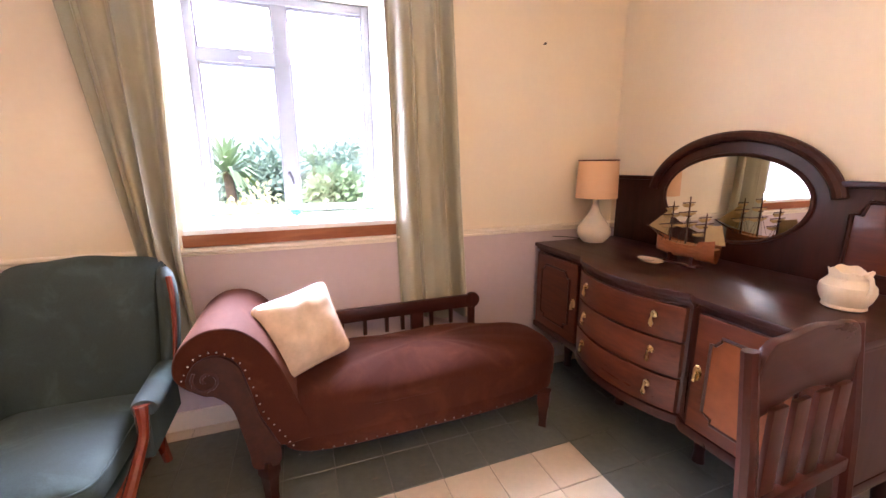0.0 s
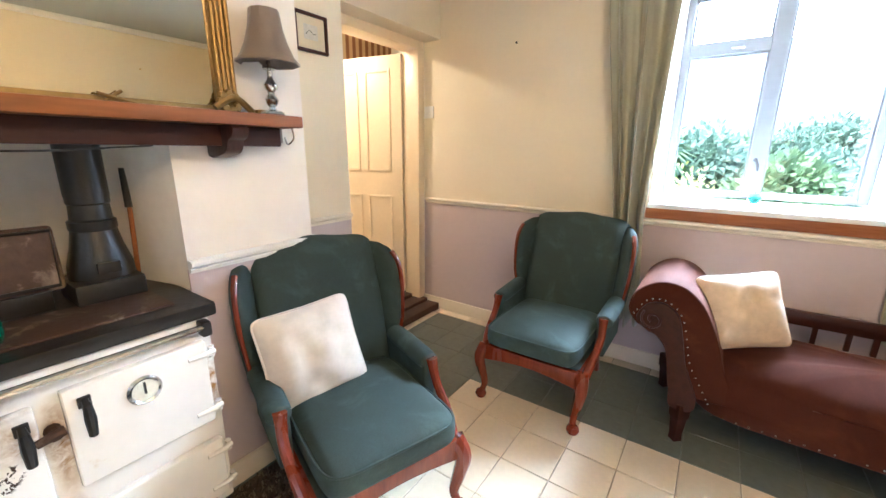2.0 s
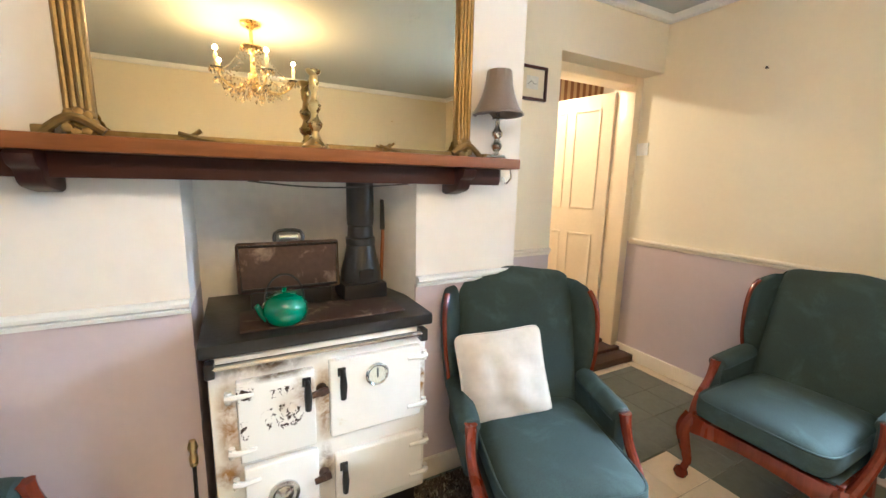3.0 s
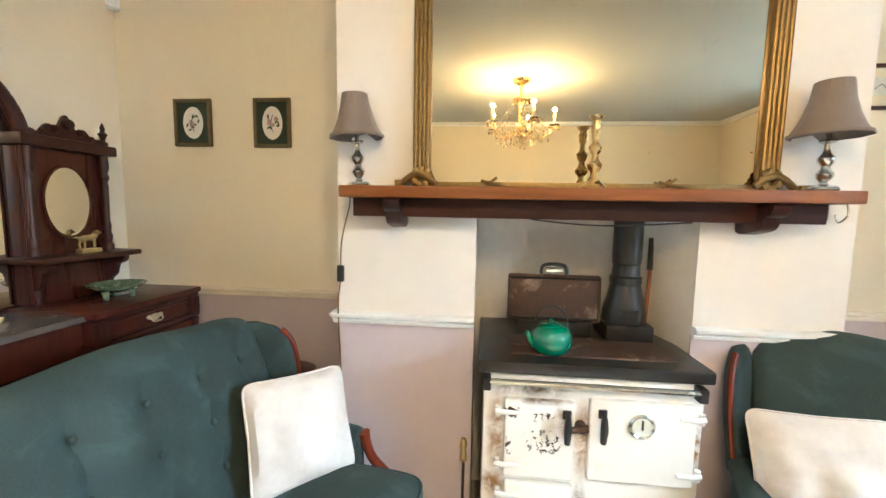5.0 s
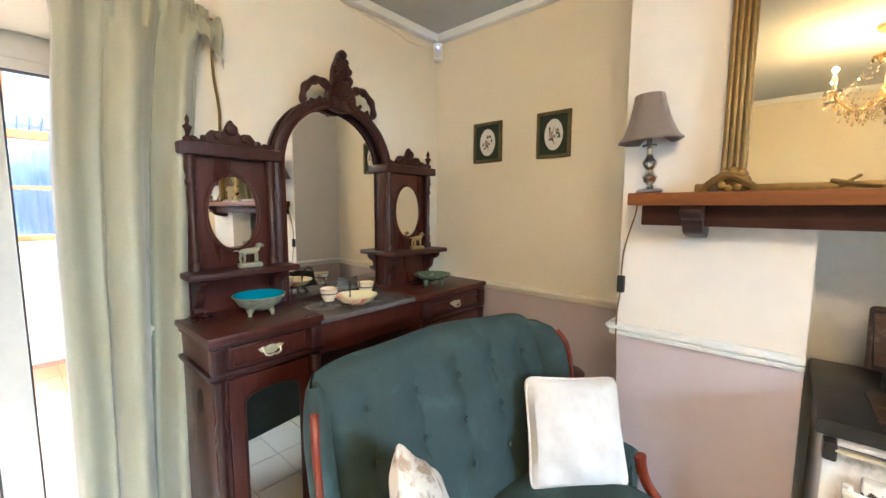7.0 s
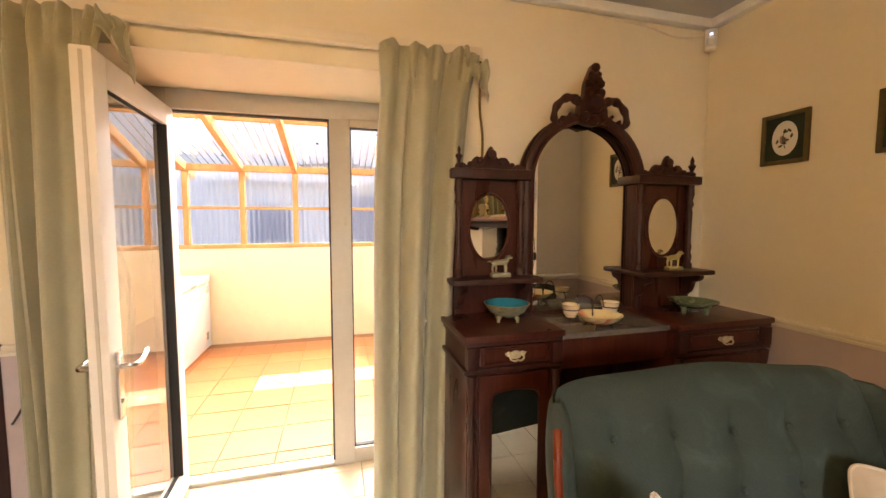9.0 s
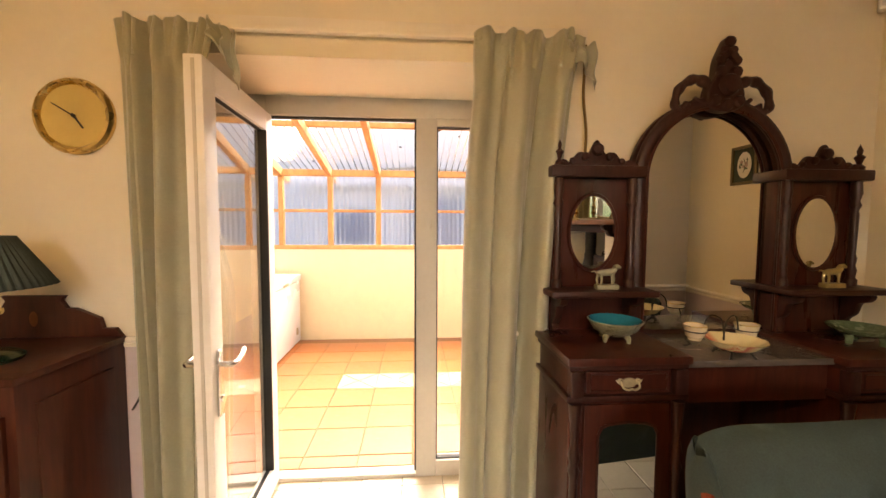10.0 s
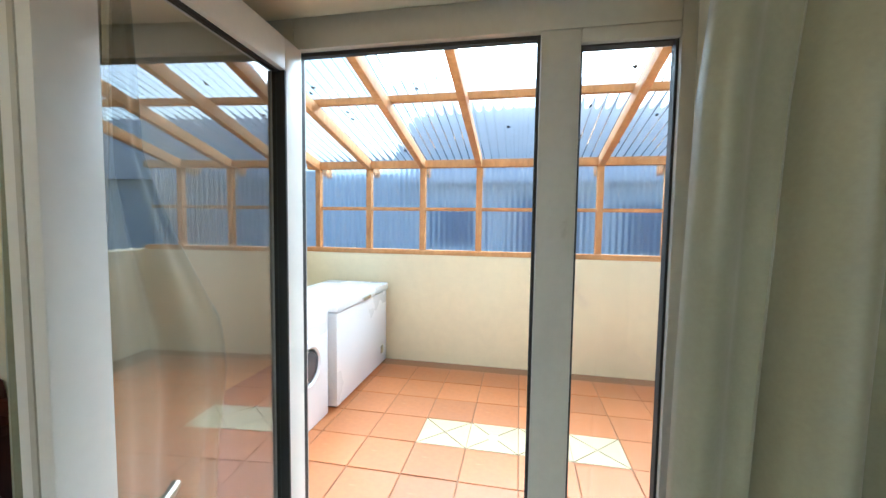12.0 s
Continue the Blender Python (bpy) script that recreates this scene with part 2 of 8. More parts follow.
def burnt(name, col, spots):
    """Enamel with brown heat stains and dark chips: spots of (centre, radii, colour, hardness)."""
    m, nt, p = nodes_of(name)
    v = coords(nt)
    a, g = noise_tex(nt, v, 3, 3), noise_tex(nt, v, 30, 5)
    c = mixc(nt, a, tone(col, 0.95), tone(col, 1.03))
    for k, (centre, radii, stain, hard) in enumerate(spots):
        mp = nt.nodes.new("ShaderNodeMapping")
        mp.inputs["Location"].default_value = tuple(-q / r for q, r in zip(centre, radii))
        mp.inputs["Scale"].default_value = tuple(1 / r for r in radii)
        link(nt, v, mp.inputs[0])
        ln = nt.nodes.new("ShaderNodeVectorMath")
        ln.operation = "LENGTH"
        link(nt, mp.outputs[0], ln.inputs[0])
        near = ramp(nt, ln.outputs["Value"], [(0.25, (1, 1, 1)), (1.0, (0, 0, 0))])
        n = noise_tex(nt, v, 14 + 30 * hard + 3 * k, 6, 0.65, 0.5)
        lo = 0.30 + 0.24 * hard
        patch = ramp(nt, n, [(lo, (0, 0, 0)), (lo + 0.30 - 0.27 * hard, (1, 1, 1))])
        f = mixc(nt, 1.0, near, patch, "MULTIPLY")
        if hard > 0.5:
            f = ramp(nt, f, [(0.42, (0, 0, 0)), (0.56, (1, 1, 1))])
        c = mixc(nt, f, c, stain)
    link(nt, c, p.inputs["Base Color"])
    p.inputs["Roughness"].default_value, p.inputs["Coat Weight"].default_value = 0.24, 0.4
    bump(nt, p, g, 0.03, 0.003)
    return m


BROWN, CHIP, SMOKE = (0.30, 0.16, 0.045), (0.045, 0.028, 0.022), (0.16, 0.11, 0.07)
M_FIREDOOR = burnt("chipped_firebox_enamel", (0.84, 0.82, 0.77), [
    ((-1.86, 0.575, 0.67), (0.1, 0.05, 0.075), BROWN, 0.15), ((-1.86, 0.50, 0.745), (0.1, 0.13, 0.022), SMOKE, 0.1),
    ((-1.86, 0.505, 0.595), (0.1, 0.105, 0.075), CHIP, 0.9), ((-1.86, 0.50, 0.685), (0.1, 0.07, 0.03), CHIP, 0.9),
    ((-1.86, 0.39, 0.70), (0.1, 0.07, 0.045), CHIP, 0.7), ((-1.86, 0.395, 0.58), (0.1, 0.024, 0.06), CHIP, 0.7)])
M_BURNTBODY = burnt("heat_stained_enamel", (0.84, 0.82, 0.77), [
    ((-1.885, 0.46, 0.775), (0.1, 0.20, 0.045), SMOKE, 0.05), ((-1.885, 0.355, 0.60), (0.1, 0.045, 0.19), BROWN, 0.1),
    ((-1.885, 0.34, 0.42), (0.1, 0.06, 0.06), BROWN, 0.15), ((-1.885, 0.645, 0.60), (0.1, 0.035, 0.16), BROWN, 0.2),
    ((-1.885, 0.645, 0.36), (0.1, 0.03, 0.10), SMOKE, 0.2), ((-1.885, 1.015, 0.60), (0.1, 0.025, 0.12), BROWN, 0.2)])
M_KETTLE = plain("green_enamel", (0.004, 0.17, 0.085), 0.1, var=0.08, relief=0, coat=0.8)
M_MIRROR = mirror_mat("silvered_mirror")
M_OLDMIRROR = mirror_mat("old_silvered_mirror", (0.66, 0.60, 0.45), 0.008)
M_GLASS = glass("window_glass")
M_DBLGLASS = glass("double_glazing", (1, 1, 1), 0.0, 2.2)
M_GREENGLASS = glass("green_glass", (0.10, 0.62, 0.50))
M_CERAMIC = plain("cream_ceramic", (0.72, 0.64, 0.50), 0.2, var=0.06, relief=0.02, coat=0.5)
M_SHADE = plain("peach_shade", (0.72, 0.46, 0.26), 0.8, var=0.04, fine=200, relief=0.1)
M_SHADEG = plain("taupe_silk_shade", (0.20, 0.16, 0.135), 0.6, var=0.15, big=8, fine=200, relief=0.2, sheen=0.3)
M_MARBLE = plain("grey_marble", (0.12, 0.105, 0.10), 0.2, var=0.3, big=6, fine=40, relief=0.02, stain=((0.55, 0.46, 0.42), 0.4, 9), coat=0.3)


# ---- building helpers ----
def finish(bm, name, mats, sharp=35):
    bm.normal_update()
    for f in bm.faces:
        f.smooth = True
    for e in bm.edges:
        if len(e.link_faces) == 2 and e.calc_face_angle(0) > radians(sharp):
            e.smooth = False
    me = bpy.data.meshes.new(name)
    bm.to_mesh(me)
    bm.free()
    for m in mats if isinstance(mats, (list, tuple)) else [mats]:
        me.materials.append(m)
    return me


def part(name, bm, material, parent, label=""):
    ob = new(name, finish(bm, name, material))
    ob.parent = parent
    if label:
        ob["label"] = label
    return ob


def thing(name, m, label, category, group="", kind=""):
    ob = new(name)
    ob.empty_display_size = 0.1
    ob.matrix_world = m
    return tagged(ob, label, category, group, kind)


def solid(name, bm, material, m, label, category="", group="", kind=""):
    """A thing that is one mesh."""
    ob = new(name, finish(bm, name, material))
    ob.matrix_world = m
    return tagged(ob, label, category, group, kind)


def merge(bm, tmp, m=None, mat=0):
    if m is not None:
        tmp.transform(m)
    for f in tmp.faces:
        f.material_index = mat
    me = bpy.data.meshes.new("tmp")
    tmp.to_mesh(me)
    tmp.free()
    bm.from_mesh(me)
    bpy.data.meshes.remove(me)
    return bm


def box(x0, x1, y0, y1, z0, z1, bevel=0.0, m=None, bm=None, mat=0, seg=2):
    t = bmesh.new()
    bmesh.ops.create_cube(t, size=1, matrix=Matrix.Translation(((x0 + x1) / 2, (y0 + y1) / 2, (z0 + z1) / 2)) @ Matrix.Diagonal((abs(x1 - x0), abs(y1 - y0), abs(z1 - z0), 1)))
    if bevel:
        bmesh.ops.bevel(t, geom=t.edges[:], offset=bevel, segments=seg, affect="EDGES", profile=0.6)
    return merge(bm or bmesh.new(), t, m, mat)


def prism(pts, depth, bevel=0.0, m=None, bm=None, mat=0, seg=2):
    """A polygon in x, y, extruded along z from 0 to depth."""
    t = bmesh.new()
    vs = [t.verts.new((x, y, 0)) for x, y in pts]
    f = t.faces.new(vs)
    up = bmesh.ops.extrude_face_region(t, geom=[f])
    bmesh.ops.translate(t, verts=[v for v in up["geom"] if isinstance(v, bmesh.types.BMVert)], vec=(0, 0, depth))
    bmesh.ops.recalc_face_normals(t, faces=t.faces)
    if bevel:
        rim = [e for e in t.edges if any(len(g.verts) > 4 or len(pts) == 4 for g in e.link_faces) and abs(e.verts[0].co.z - e.verts[1].co.z) < 1e-6]
        bmesh.ops.bevel(t, geom=rim, offset=bevel, segments=seg, affect="EDGES", profile=0.6)
    return merge(bm or bmesh.new(), t, m, mat)


XZ = Matrix(((1, 0, 0, 0), (0, 0, -1, 0), (0, 1, 0, 0), (0, 0, 0, 1)))  # polygon stands in x, z; depth goes to -y
YZ = Matrix(((0, 0, 1, 0), (1, 0, 0, 0), (0, 1, 0, 0), (0, 0, 0, 1)))  # polygon stands in y, z; depth goes to +x


def at(x, y, z):
    return Matrix.Translation((x, y, z))


def surface(fn, nu, nv, wrap_u=False, wrap_v=False, bm=None, m=None, mat=0):
    t = bmesh.new()
    g = [[t.verts.new(fn(i / (nu if wrap_u else nu - 1), j / (nv if wrap_v else nv - 1))) for j in range(nv)] for i in range(nu)]
    for i in range(nu if wrap_u else nu - 1):
        for j in range(nv if wrap_v else nv - 1):
            a, b, c, d = g[i][j], g[(i + 1) % nu][j], g[(i + 1) % nu][(j + 1) % nv], g[i][(j + 1) % nv]
            t.faces.new((a, b, c, d))
    bmesh.ops.remove_doubles(t, verts=t.verts, dist=1e-6)
    bmesh.ops.recalc_face_normals(t, faces=t.faces)
    return merge(bm or bmesh.new(), t, m, mat)


def lathe(profile, seg=24, m=None, bm=None, mat=0, squash=(1, 1), caps=True):
    """Profile of (radius, height) turned round z; ends close where the radius is 0."""
    t = bmesh.new()
    rings = []
    for r, z in profile:
        if r <= 1e-5:
            rings.append([t.verts.new((0, 0, z))])
        else:
            rings.append([t.verts.new((r * squash[0] * math.cos(2 * math.pi * k / seg), r * squash[1] * math.sin(2 * math.pi * k / seg), z)) for k in range(seg)])
    for a, b in zip(rings, rings[1:]):
        for k in range(seg):
            q = [a[k % len(a)], a[(k + 1) % len(a)], b[(k + 1) % len(b)], b[k % len(b)]]
            q = list(dict.fromkeys(q))
            if len(q) > 2:
                t.faces.new(q)
    joined = profile[0][0] > 1e-5 and profile[-1][0] > 1e-5 and math.dist(profile[0], profile[-1]) < 0.025
    if joined:
        for k in range(seg):
            t.faces.new((rings[-1][k], rings[-1][(k + 1) % seg], rings[0][(k + 1) % seg], rings[0][k]))
    for ring, flip in ((rings[0], True), (rings[-1], False)):
        if len(ring) > 2 and caps and not joined:
            t.faces.new(ring[::-1] if flip else ring)
    bmesh.ops.recalc_face_normals(t, faces=t.faces)
    return merge(bm or bmesh.new(), t, m, mat)


def tube(pts, radii, seg=10, bm=None, m=None, mat=0, squash=1.0, closed=False):
    """A pipe along points, with one radius or one for each point."""
    pts = [Vector(p) for p in pts]
    n = len(pts)
    radii = [radii] * n if isinstance(radii, (int, float)) else radii
    t = bmesh.new()
    rings, up = [], None
    for i, p in enumerate(pts):
        d = (pts[(i + 1) % n] - pts[i - 1]) if closed else (pts[min(i + 1, n - 1)] - pts[max(i - 1, 0)])
        d.normalize()
        up = up or (Vector((0, 0, 1)) if abs(d.z) < 0.9 else Vector((0, 1, 0)))
        side = d.cross(up)
        if side.length < 1e-4:
            side = d.orthogonal()
        side.normalize()
        up = side.cross(d)
        rings.append([t.verts.new(p + radii[i] * (math.cos(a) * side + squash * math.sin(a) * up)) for a in (2 * math.pi * k / seg for k in range(seg))])
    pairs = list(zip(rings, rings[1:])) + ([(rings[-1], rings[0])] if closed else [])
    for a, b in pairs:
        for k in range(seg):
            t.faces.new((a[k], a[(k + 1) % seg], b[(k + 1) % seg], b[k]))
    if not closed:
        t.faces.new(rings[0][::-1])
        t.faces.new(rings[-1])
    bmesh.ops.recalc_face_normals(t, faces=t.faces)
    return merge(bm or bmesh.new(), t, m, mat)


def smooth_line(pts, n=6, closed=False):
    """Catmull-Rom through points."""
    pts = [Vector(p) for p in pts]
    k = len(pts)
    out = []
    for i in range(k if closed else k - 1):
        p0, p1, p2, p3 = (pts[(i + d) % k] if closed else pts[min(max(i + d, 0), k - 1)] for d in (-1, 0, 1, 2))
        for j in range(n):
            u = j / n
            out.append(0.5 * ((2 * p1) + (p2 - p0) * u + (2 * p0 - 5 * p1 + 4 * p2 - p3) * u * u + (3 * p1 - p0 - 3 * p2 + p3) * u ** 3))
    if not closed:
        out.append(pts[-1])
    return out


def flat(pts, n=6, closed=True):
    return [(p.x, p.y) for p in smooth_line([(x, y, 0) for x, y in pts], n, closed)]


def pillow(w, h, t, seed=0, bm=None, m=None, n=20):
    """A stuffed square cushion, w by h in x, z, thick in y, with drawn-out corners."""
    def fn(side):
        def f(u, v):
            a, b = 2 * u - 1, 2 * v - 1
            edge = max(0.0, (1 - a ** 2) * (1 - b ** 2)) ** 0.48
            pull = 1 - 0.05 * (1 - a * a) * abs(b) ** 3 - 0.05 * (1 - b * b) * abs(a) ** 3 - 0.05 * abs(a * b) ** 12
            wr = 0.006 * noise.noise(Vector((a * 2.3 + seed, b * 2.3, side))) * edge * 4
            return Vector((a * w / 2 * pull, side * (t / 2 * edge + wr + 0.002), b * h / 2 * pull))
        return f
    out = bm or bmesh.new()
    for s in (-1, 1):
        surface(fn(s), n, n, bm=out, m=m)
    bmesh.ops.remove_doubles(out, verts=out.verts, dist=0.0045)
    return out


# ---- the setting ----
XE, XW, XB, YN, YS, ZC = 1.645, -2.465, -2.06, 3.12, -1.60, 2.50
DADO = 0.935


def wall(name, boxes, label):
    """Boxes (x0, x1, y0, y1, z0, z1, material 0 upper 1 lower 2 other)."""
    bm = bmesh.new()
    for *b, k in boxes:
        box(*b, bm=bm, mat=k)
    return solid(name, bm, [M_WALL, M_LILAC, M_REVEAL, M_BREAST, M_NICHE], Matrix(), label, "wall", kind="structure")


WX0, WX1, WZ0, WZ1 = -0.93, 0.095, 1.05, 2.31
T = 0.62
wall("wall_north", [
    (-2.62, WX0, YN, YN + T, DADO, ZC + 0.1, 0), (-2.62, WX0, YN, YN + T, 0, DADO, 1),
    (WX1, XE + 0.3, YN, YN + T, DADO, ZC + 0.1, 0), (WX1, XE + 0.3, YN, YN + T, 0, DADO, 1),
    (WX0, WX1, YN, YN + T, 0, DADO, 1), (WX0, WX1, YN, YN + T, DADO, WZ0 - 0.03, 0), (WX0, WX1, YN, YN + T, WZ1, ZC + 0.1, 0)],
    "painted plaster wall, cream above a lilac dado")
wall("wall_east", [(XE, XE + 0.3, YS - 0.51, YN, DADO, ZC + 0.1, 0), (XE, XE + 0.3, YS - 0.51, YN, 0, DADO, 1)], "painted plaster wall, cream above a lilac dado")
DX0, DX1, DZ = -0.83, 0.455, 2.075
wall("wall_south", [
    (-2.9, DX0, YS - 0.51, YS, DADO, ZC + 0.1, 0), (-2.9, DX0, YS - 0.51, YS, 0, DADO, 1),
    (DX1, XE, YS - 0.51, YS, DADO, ZC + 0.1, 0), (DX1, XE, YS - 0.51, YS, 0, DADO, 1),
    (DX0, DX1, YS - 0.51, YS, DZ, ZC + 0.1, 0)], "painted plaster wall with a deep garden door opening")
wall("wall_west", [
    (XW - 0.42, XW, YS, -0.28, DADO, ZC + 0.1, 0), (XW - 0.42, XW, YS, -0.28, 0, DADO, 1),
    (XW - 0.42, XW, 1.57, 2.165, DADO, ZC + 0.1, 0), (XW - 0.42, XW, 1.57, 2.165, 0, DADO, 1),
    (XW - 0.42, XW, 2.165, YN, 2.14, ZC + 0.1, 0)], "painted plaster alcove wall with a deep doorway")
NY0, NY1, NZ = 0.262, 1.062, 1.40
wall("chimney_breast", [
    (XW - 0.42, XB, -0.28, NY0, DADO, ZC + 0.1, 3), (XW - 0.42, XB, -0.28, NY0, 0, DADO, 1),
    (XW - 0.42, XB, NY1, 1.57, DADO, ZC + 0.1, 3), (XW - 0.42, XB, NY1, 1.57, 0, DADO, 1),
    (XW - 0.42, XB, NY0, NY1, NZ, ZC + 0.1, 3), (XW - 0.42, XB - 0.40, NY0, NY1, 0, NZ, 4)], "whitewashed chimney breast with a range recess")
bm = prism([(XB - 0.002, NY1 + 0.002), (XB - 0.40, NY1 + 0.002), (XB - 0.40, NY1 - 0.10)], NZ, m=at(0, 0, 0))
solid("recess_cheek", bm, M_NICHE, Matrix(), "whitewashed rough plaster cheek of the range recess", "wall", kind="structure")
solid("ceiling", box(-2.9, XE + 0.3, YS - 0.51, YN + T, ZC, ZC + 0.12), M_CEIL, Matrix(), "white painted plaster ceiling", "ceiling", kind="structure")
bm = bmesh.new()
for x0, x1, y0, y1 in ((XW, XE, YN - 0.05, YN), (XE - 0.05, XE, YS, YN), (XW, XE, YS, YS + 0.05), (XW, XW + 0.05, YS, -0.28), (XB, XB + 0.05, -0.33, 1.62), (XW, XW + 0.05, 1.57, YN), (XW, XB, -0.33, -0.28), (XW, XB, 1.57, 1.62)):
    box(x0, x1, y0, y1, 2.452, ZC + 0.002, 0.012, bm=bm)
solid("cornice_trim", bm, M_WHITE, Matrix(), "white painted plaster cornice strip", "cornice", kind="structure")


def rail(name, runs, z, h, d, mat, label):
    """A moulded strip along walls: runs of (x0, y0, x1, y1), thick towards the left of the run."""
    bm = bmesh.new()
    for x0, y0, x1, y1 in runs:
        a, b = Vector((x0, y0, z)), Vector((x1, y1, z))
        u = (b - a).normalized()
        n = Vector((-u.y, u.x, 0))
        m = Matrix((( *n, 0), (0, 0, 1, 0), (*u, 0), (0, 0, 0, 1))).transposed()
        m.translation = a
        prof = [(0, 0), (d * 0.45, 0), (d * 0.6, h * 0.28), (d * 0.45, h * 0.36), (d, h * 0.6), (d, h * 0.84), (d * 0.7, h), (0, h)]
        prism(prof, (b - a).length, m=m, bm=bm)
    return solid(name, bm, mat, Matrix(), label, "moulding", kind="structure")


rail("dado_rail_trim", [(XE, YN, WX1 + 0.02, YN), (WX0 - 0.02, YN, -2.60, YN), (XE, YS, XE, YN), (XW, YS, DX0, YS), (DX1, YS, XE, YS), (XW, -0.28, XW, YS), (XW, 2.165, XW, 1.57)], 0.918, 0.042, 0.02, M_TRIM, "cream gloss dado rail")
rail("dado_rail_window_trim", [(WX1 + 0.03, YN, WX0 - 0.03, YN)], 0.918, 0.04, 0.03, M_TRIM, "cream gloss dado moulding under the window")
rail("dado_rail_breast_trim", [(XB, NY0, XB, -0.30), (XB, 1.59, XB, NY1), (XB + 0.02, -0.28, XW, -0.28), (XW, 1.57, XB + 0.02, 1.57)], 0.925, 0.045, 0.034, M_WHITE, "thick white dado rail on the chimney breast")
bm = bmesh.new()
for b in ((-2.62, XE, YN - 0.018, YN), (XE - 0.018, XE, YS, YN), (-2.46, DX0, YS, YS + 0.018), (DX1, XE, YS, YS + 0.018), (XW, XW + 0.018, YS, -0.28), (XW, XW + 0.018, 1.57, 2.165), (XB, XB + 0.018, -0.28, NY0), (XB, XB + 0.018, NY1, 1.57)):
    box(*b, 0, 0.10, 0.005, bm=bm)
solid("baseboard", bm, M_TRIM, Matrix(), "cream gloss skirting board", "skirting", kind="structure")
floor = solid("floor", box(-2.9, XE + 0.3, YS - 0.55, YN + T, -0.1, -0.006), M_GROUT, Matrix(), "old tiled floor, cream tiles with a slate green border", "floor", kind="structure")

# garden window
win = thing("window_1", at(0, 3.66, 0), "white painted casement window in a deep reveal", "window", kind="structure")
fx0, fx1, fz0, fz1 = WX0 + 0.005, WX1 - 0.005, WZ0 + 0.012, WZ1 - 0.005
MUL0, MUL1, TR0, TR1 = -0.475, -0.395, 1.925, 1.995
bm = bmesh.new()
for b in ((fx0, fx0 + 0.045, fz0, fz1), (fx1 - 0.045, fx1, fz0, fz1), (fx0 + 0.045, fx1 - 0.045, fz0, fz0 + 0.026), (fx0 + 0.045, fx1 - 0.045, fz1 - 0.05, fz1), (MUL0, MUL1, fz0 + 0.026, fz1 - 0.05), (fx0 + 0.045, MUL0, TR0, TR1)):
    box(b[0], b[1], -0.03, 0.035, b[2], b[3], 0.006, bm=bm)
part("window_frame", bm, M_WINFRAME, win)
for x0, x1, z0, z1 in ((fx0 + 0.045, MUL0, TR1, fz1 - 0.05), (fx0 + 0.045, MUL0, fz0 + 0.026, TR0), (MUL1, fx1 - 0.045, fz0 + 0.026, fz1 - 0.05)):
    bm = bmesh.new()
    for b in ((x0, x0 + 0.012, z0, z1), (x1 - 0.012, x1, z0, z1), (x0 + 0.012, x1 - 0.012, z0, z0 + 0.012), (x0 + 0.012, x1 - 0.012, z1 - 0.012, z1)):
        box(b[0], b[1], -0.012, 0.02, b[2], b[3], 0.002, bm=bm)
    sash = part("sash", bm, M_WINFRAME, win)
    pane = part("pane", box(x0 + 0.008, x1 - 0.008, 0.0, 0.004, z0 + 0.008, z1 - 0.008), M_GLASS, sash)
    pane.visible_shadow = False
bm = tube([(MUL0 + 0.03, -0.035, 1.30), (MUL0 + 0.03, -0.05, 1.30)], 0.012)
tube([(MUL0 + 0.03, -0.05, 1.31), (MUL0 + 0.045, -0.055, 1.27), (MUL0 + 0.05, -0.05, 1.235)], [0.008, 0.009, 0.006], bm=bm)
part("window_latch", bm, M_IRON, win, "dark metal window latch")
part("stay_bar", tube([(-0.66, -0.035, TR0 + 0.03), (-0.60, -0.05, TR0 + 0.025)], 0.007), M_CHROME, win)
part("window_sill", box(WX0 - 0.004, WX1 + 0.004, YN - 3.66 - 0.025, -0.03, WZ0 - 0.028, WZ0, 0.006), M_WHITE, win, "white painted deep window sill")
part("sill_board", box(WX0 - 0.012, WX1 + 0.012, YN - 3.66 - 0.022, YN - 3.66 - 0.001, 0.962, WZ0 - 0.028, 0.003), M_APRON, win, "worn brown wooden board under the sill")
for x0, x1 in ((WX0, WX0 + 0.004), (WX1 - 0.004, WX1)):
    part("window_reveal", box(x0, x1, YN - 3.66 + 0.002, -0.03, WZ0, WZ1), M_REVEAL, win)

# doorway to the hall
door = thing("door_1", at(-2.76, 3.05, 0.10), "cream painted panelled door standing open to the hall", "door", kind="structure")
fr = bmesh.new()
box(-0.02, 0.14, -0.005, 0.07, -0.1, 2.06, 0.008, bm=fr)
box(-0.02, 0.14, -0.89, -0.80, -0.1, 2.06, 0.008, bm=fr)
box(-0.02, 0.14, -0.80, -0.005, 1.98, 2.06, 0.008, bm=fr)
part("door_frame", fr, M_DOOR, door)
leaf_e = bmesh.new()
box(0.0, 0.76, -0.018, 0.018, 0.012, 1.965, 0.003, bm=leaf_e)
leaf = part("door_leaf", leaf_e, M_DOOR, door)
leaf.matrix_local = pose(-0.02, -0.012, 0, 0, 0, 190)
for x0, x1, z0, z1 in ((0.10, 0.345, 1.06, 1.86), (0.415, 0.66, 1.06, 1.86), (0.10, 0.345, 0.20, 0.86), (0.415, 0.66, 0.20, 0.86)):
    for s in (1, -1):
        bm = bmesh.new()
        y0, y1 = (0.0182, 0.026) if s > 0 else (-0.026, -0.0182)
        for b in ((x0, x0 + 0.02, z0, z1), (x1 - 0.02, x1, z0, z1), (x0 + 0.02, x1 - 0.02, z0, z0 + 0.02), (x0 + 0.02, x1 - 0.02, z1 - 0.02, z1)):
            box(b[0], b[1], y0, y1, b[2], b[3], 0.003, bm=bm)
        part("panel_moulding", bm, M_DOOR, leaf)
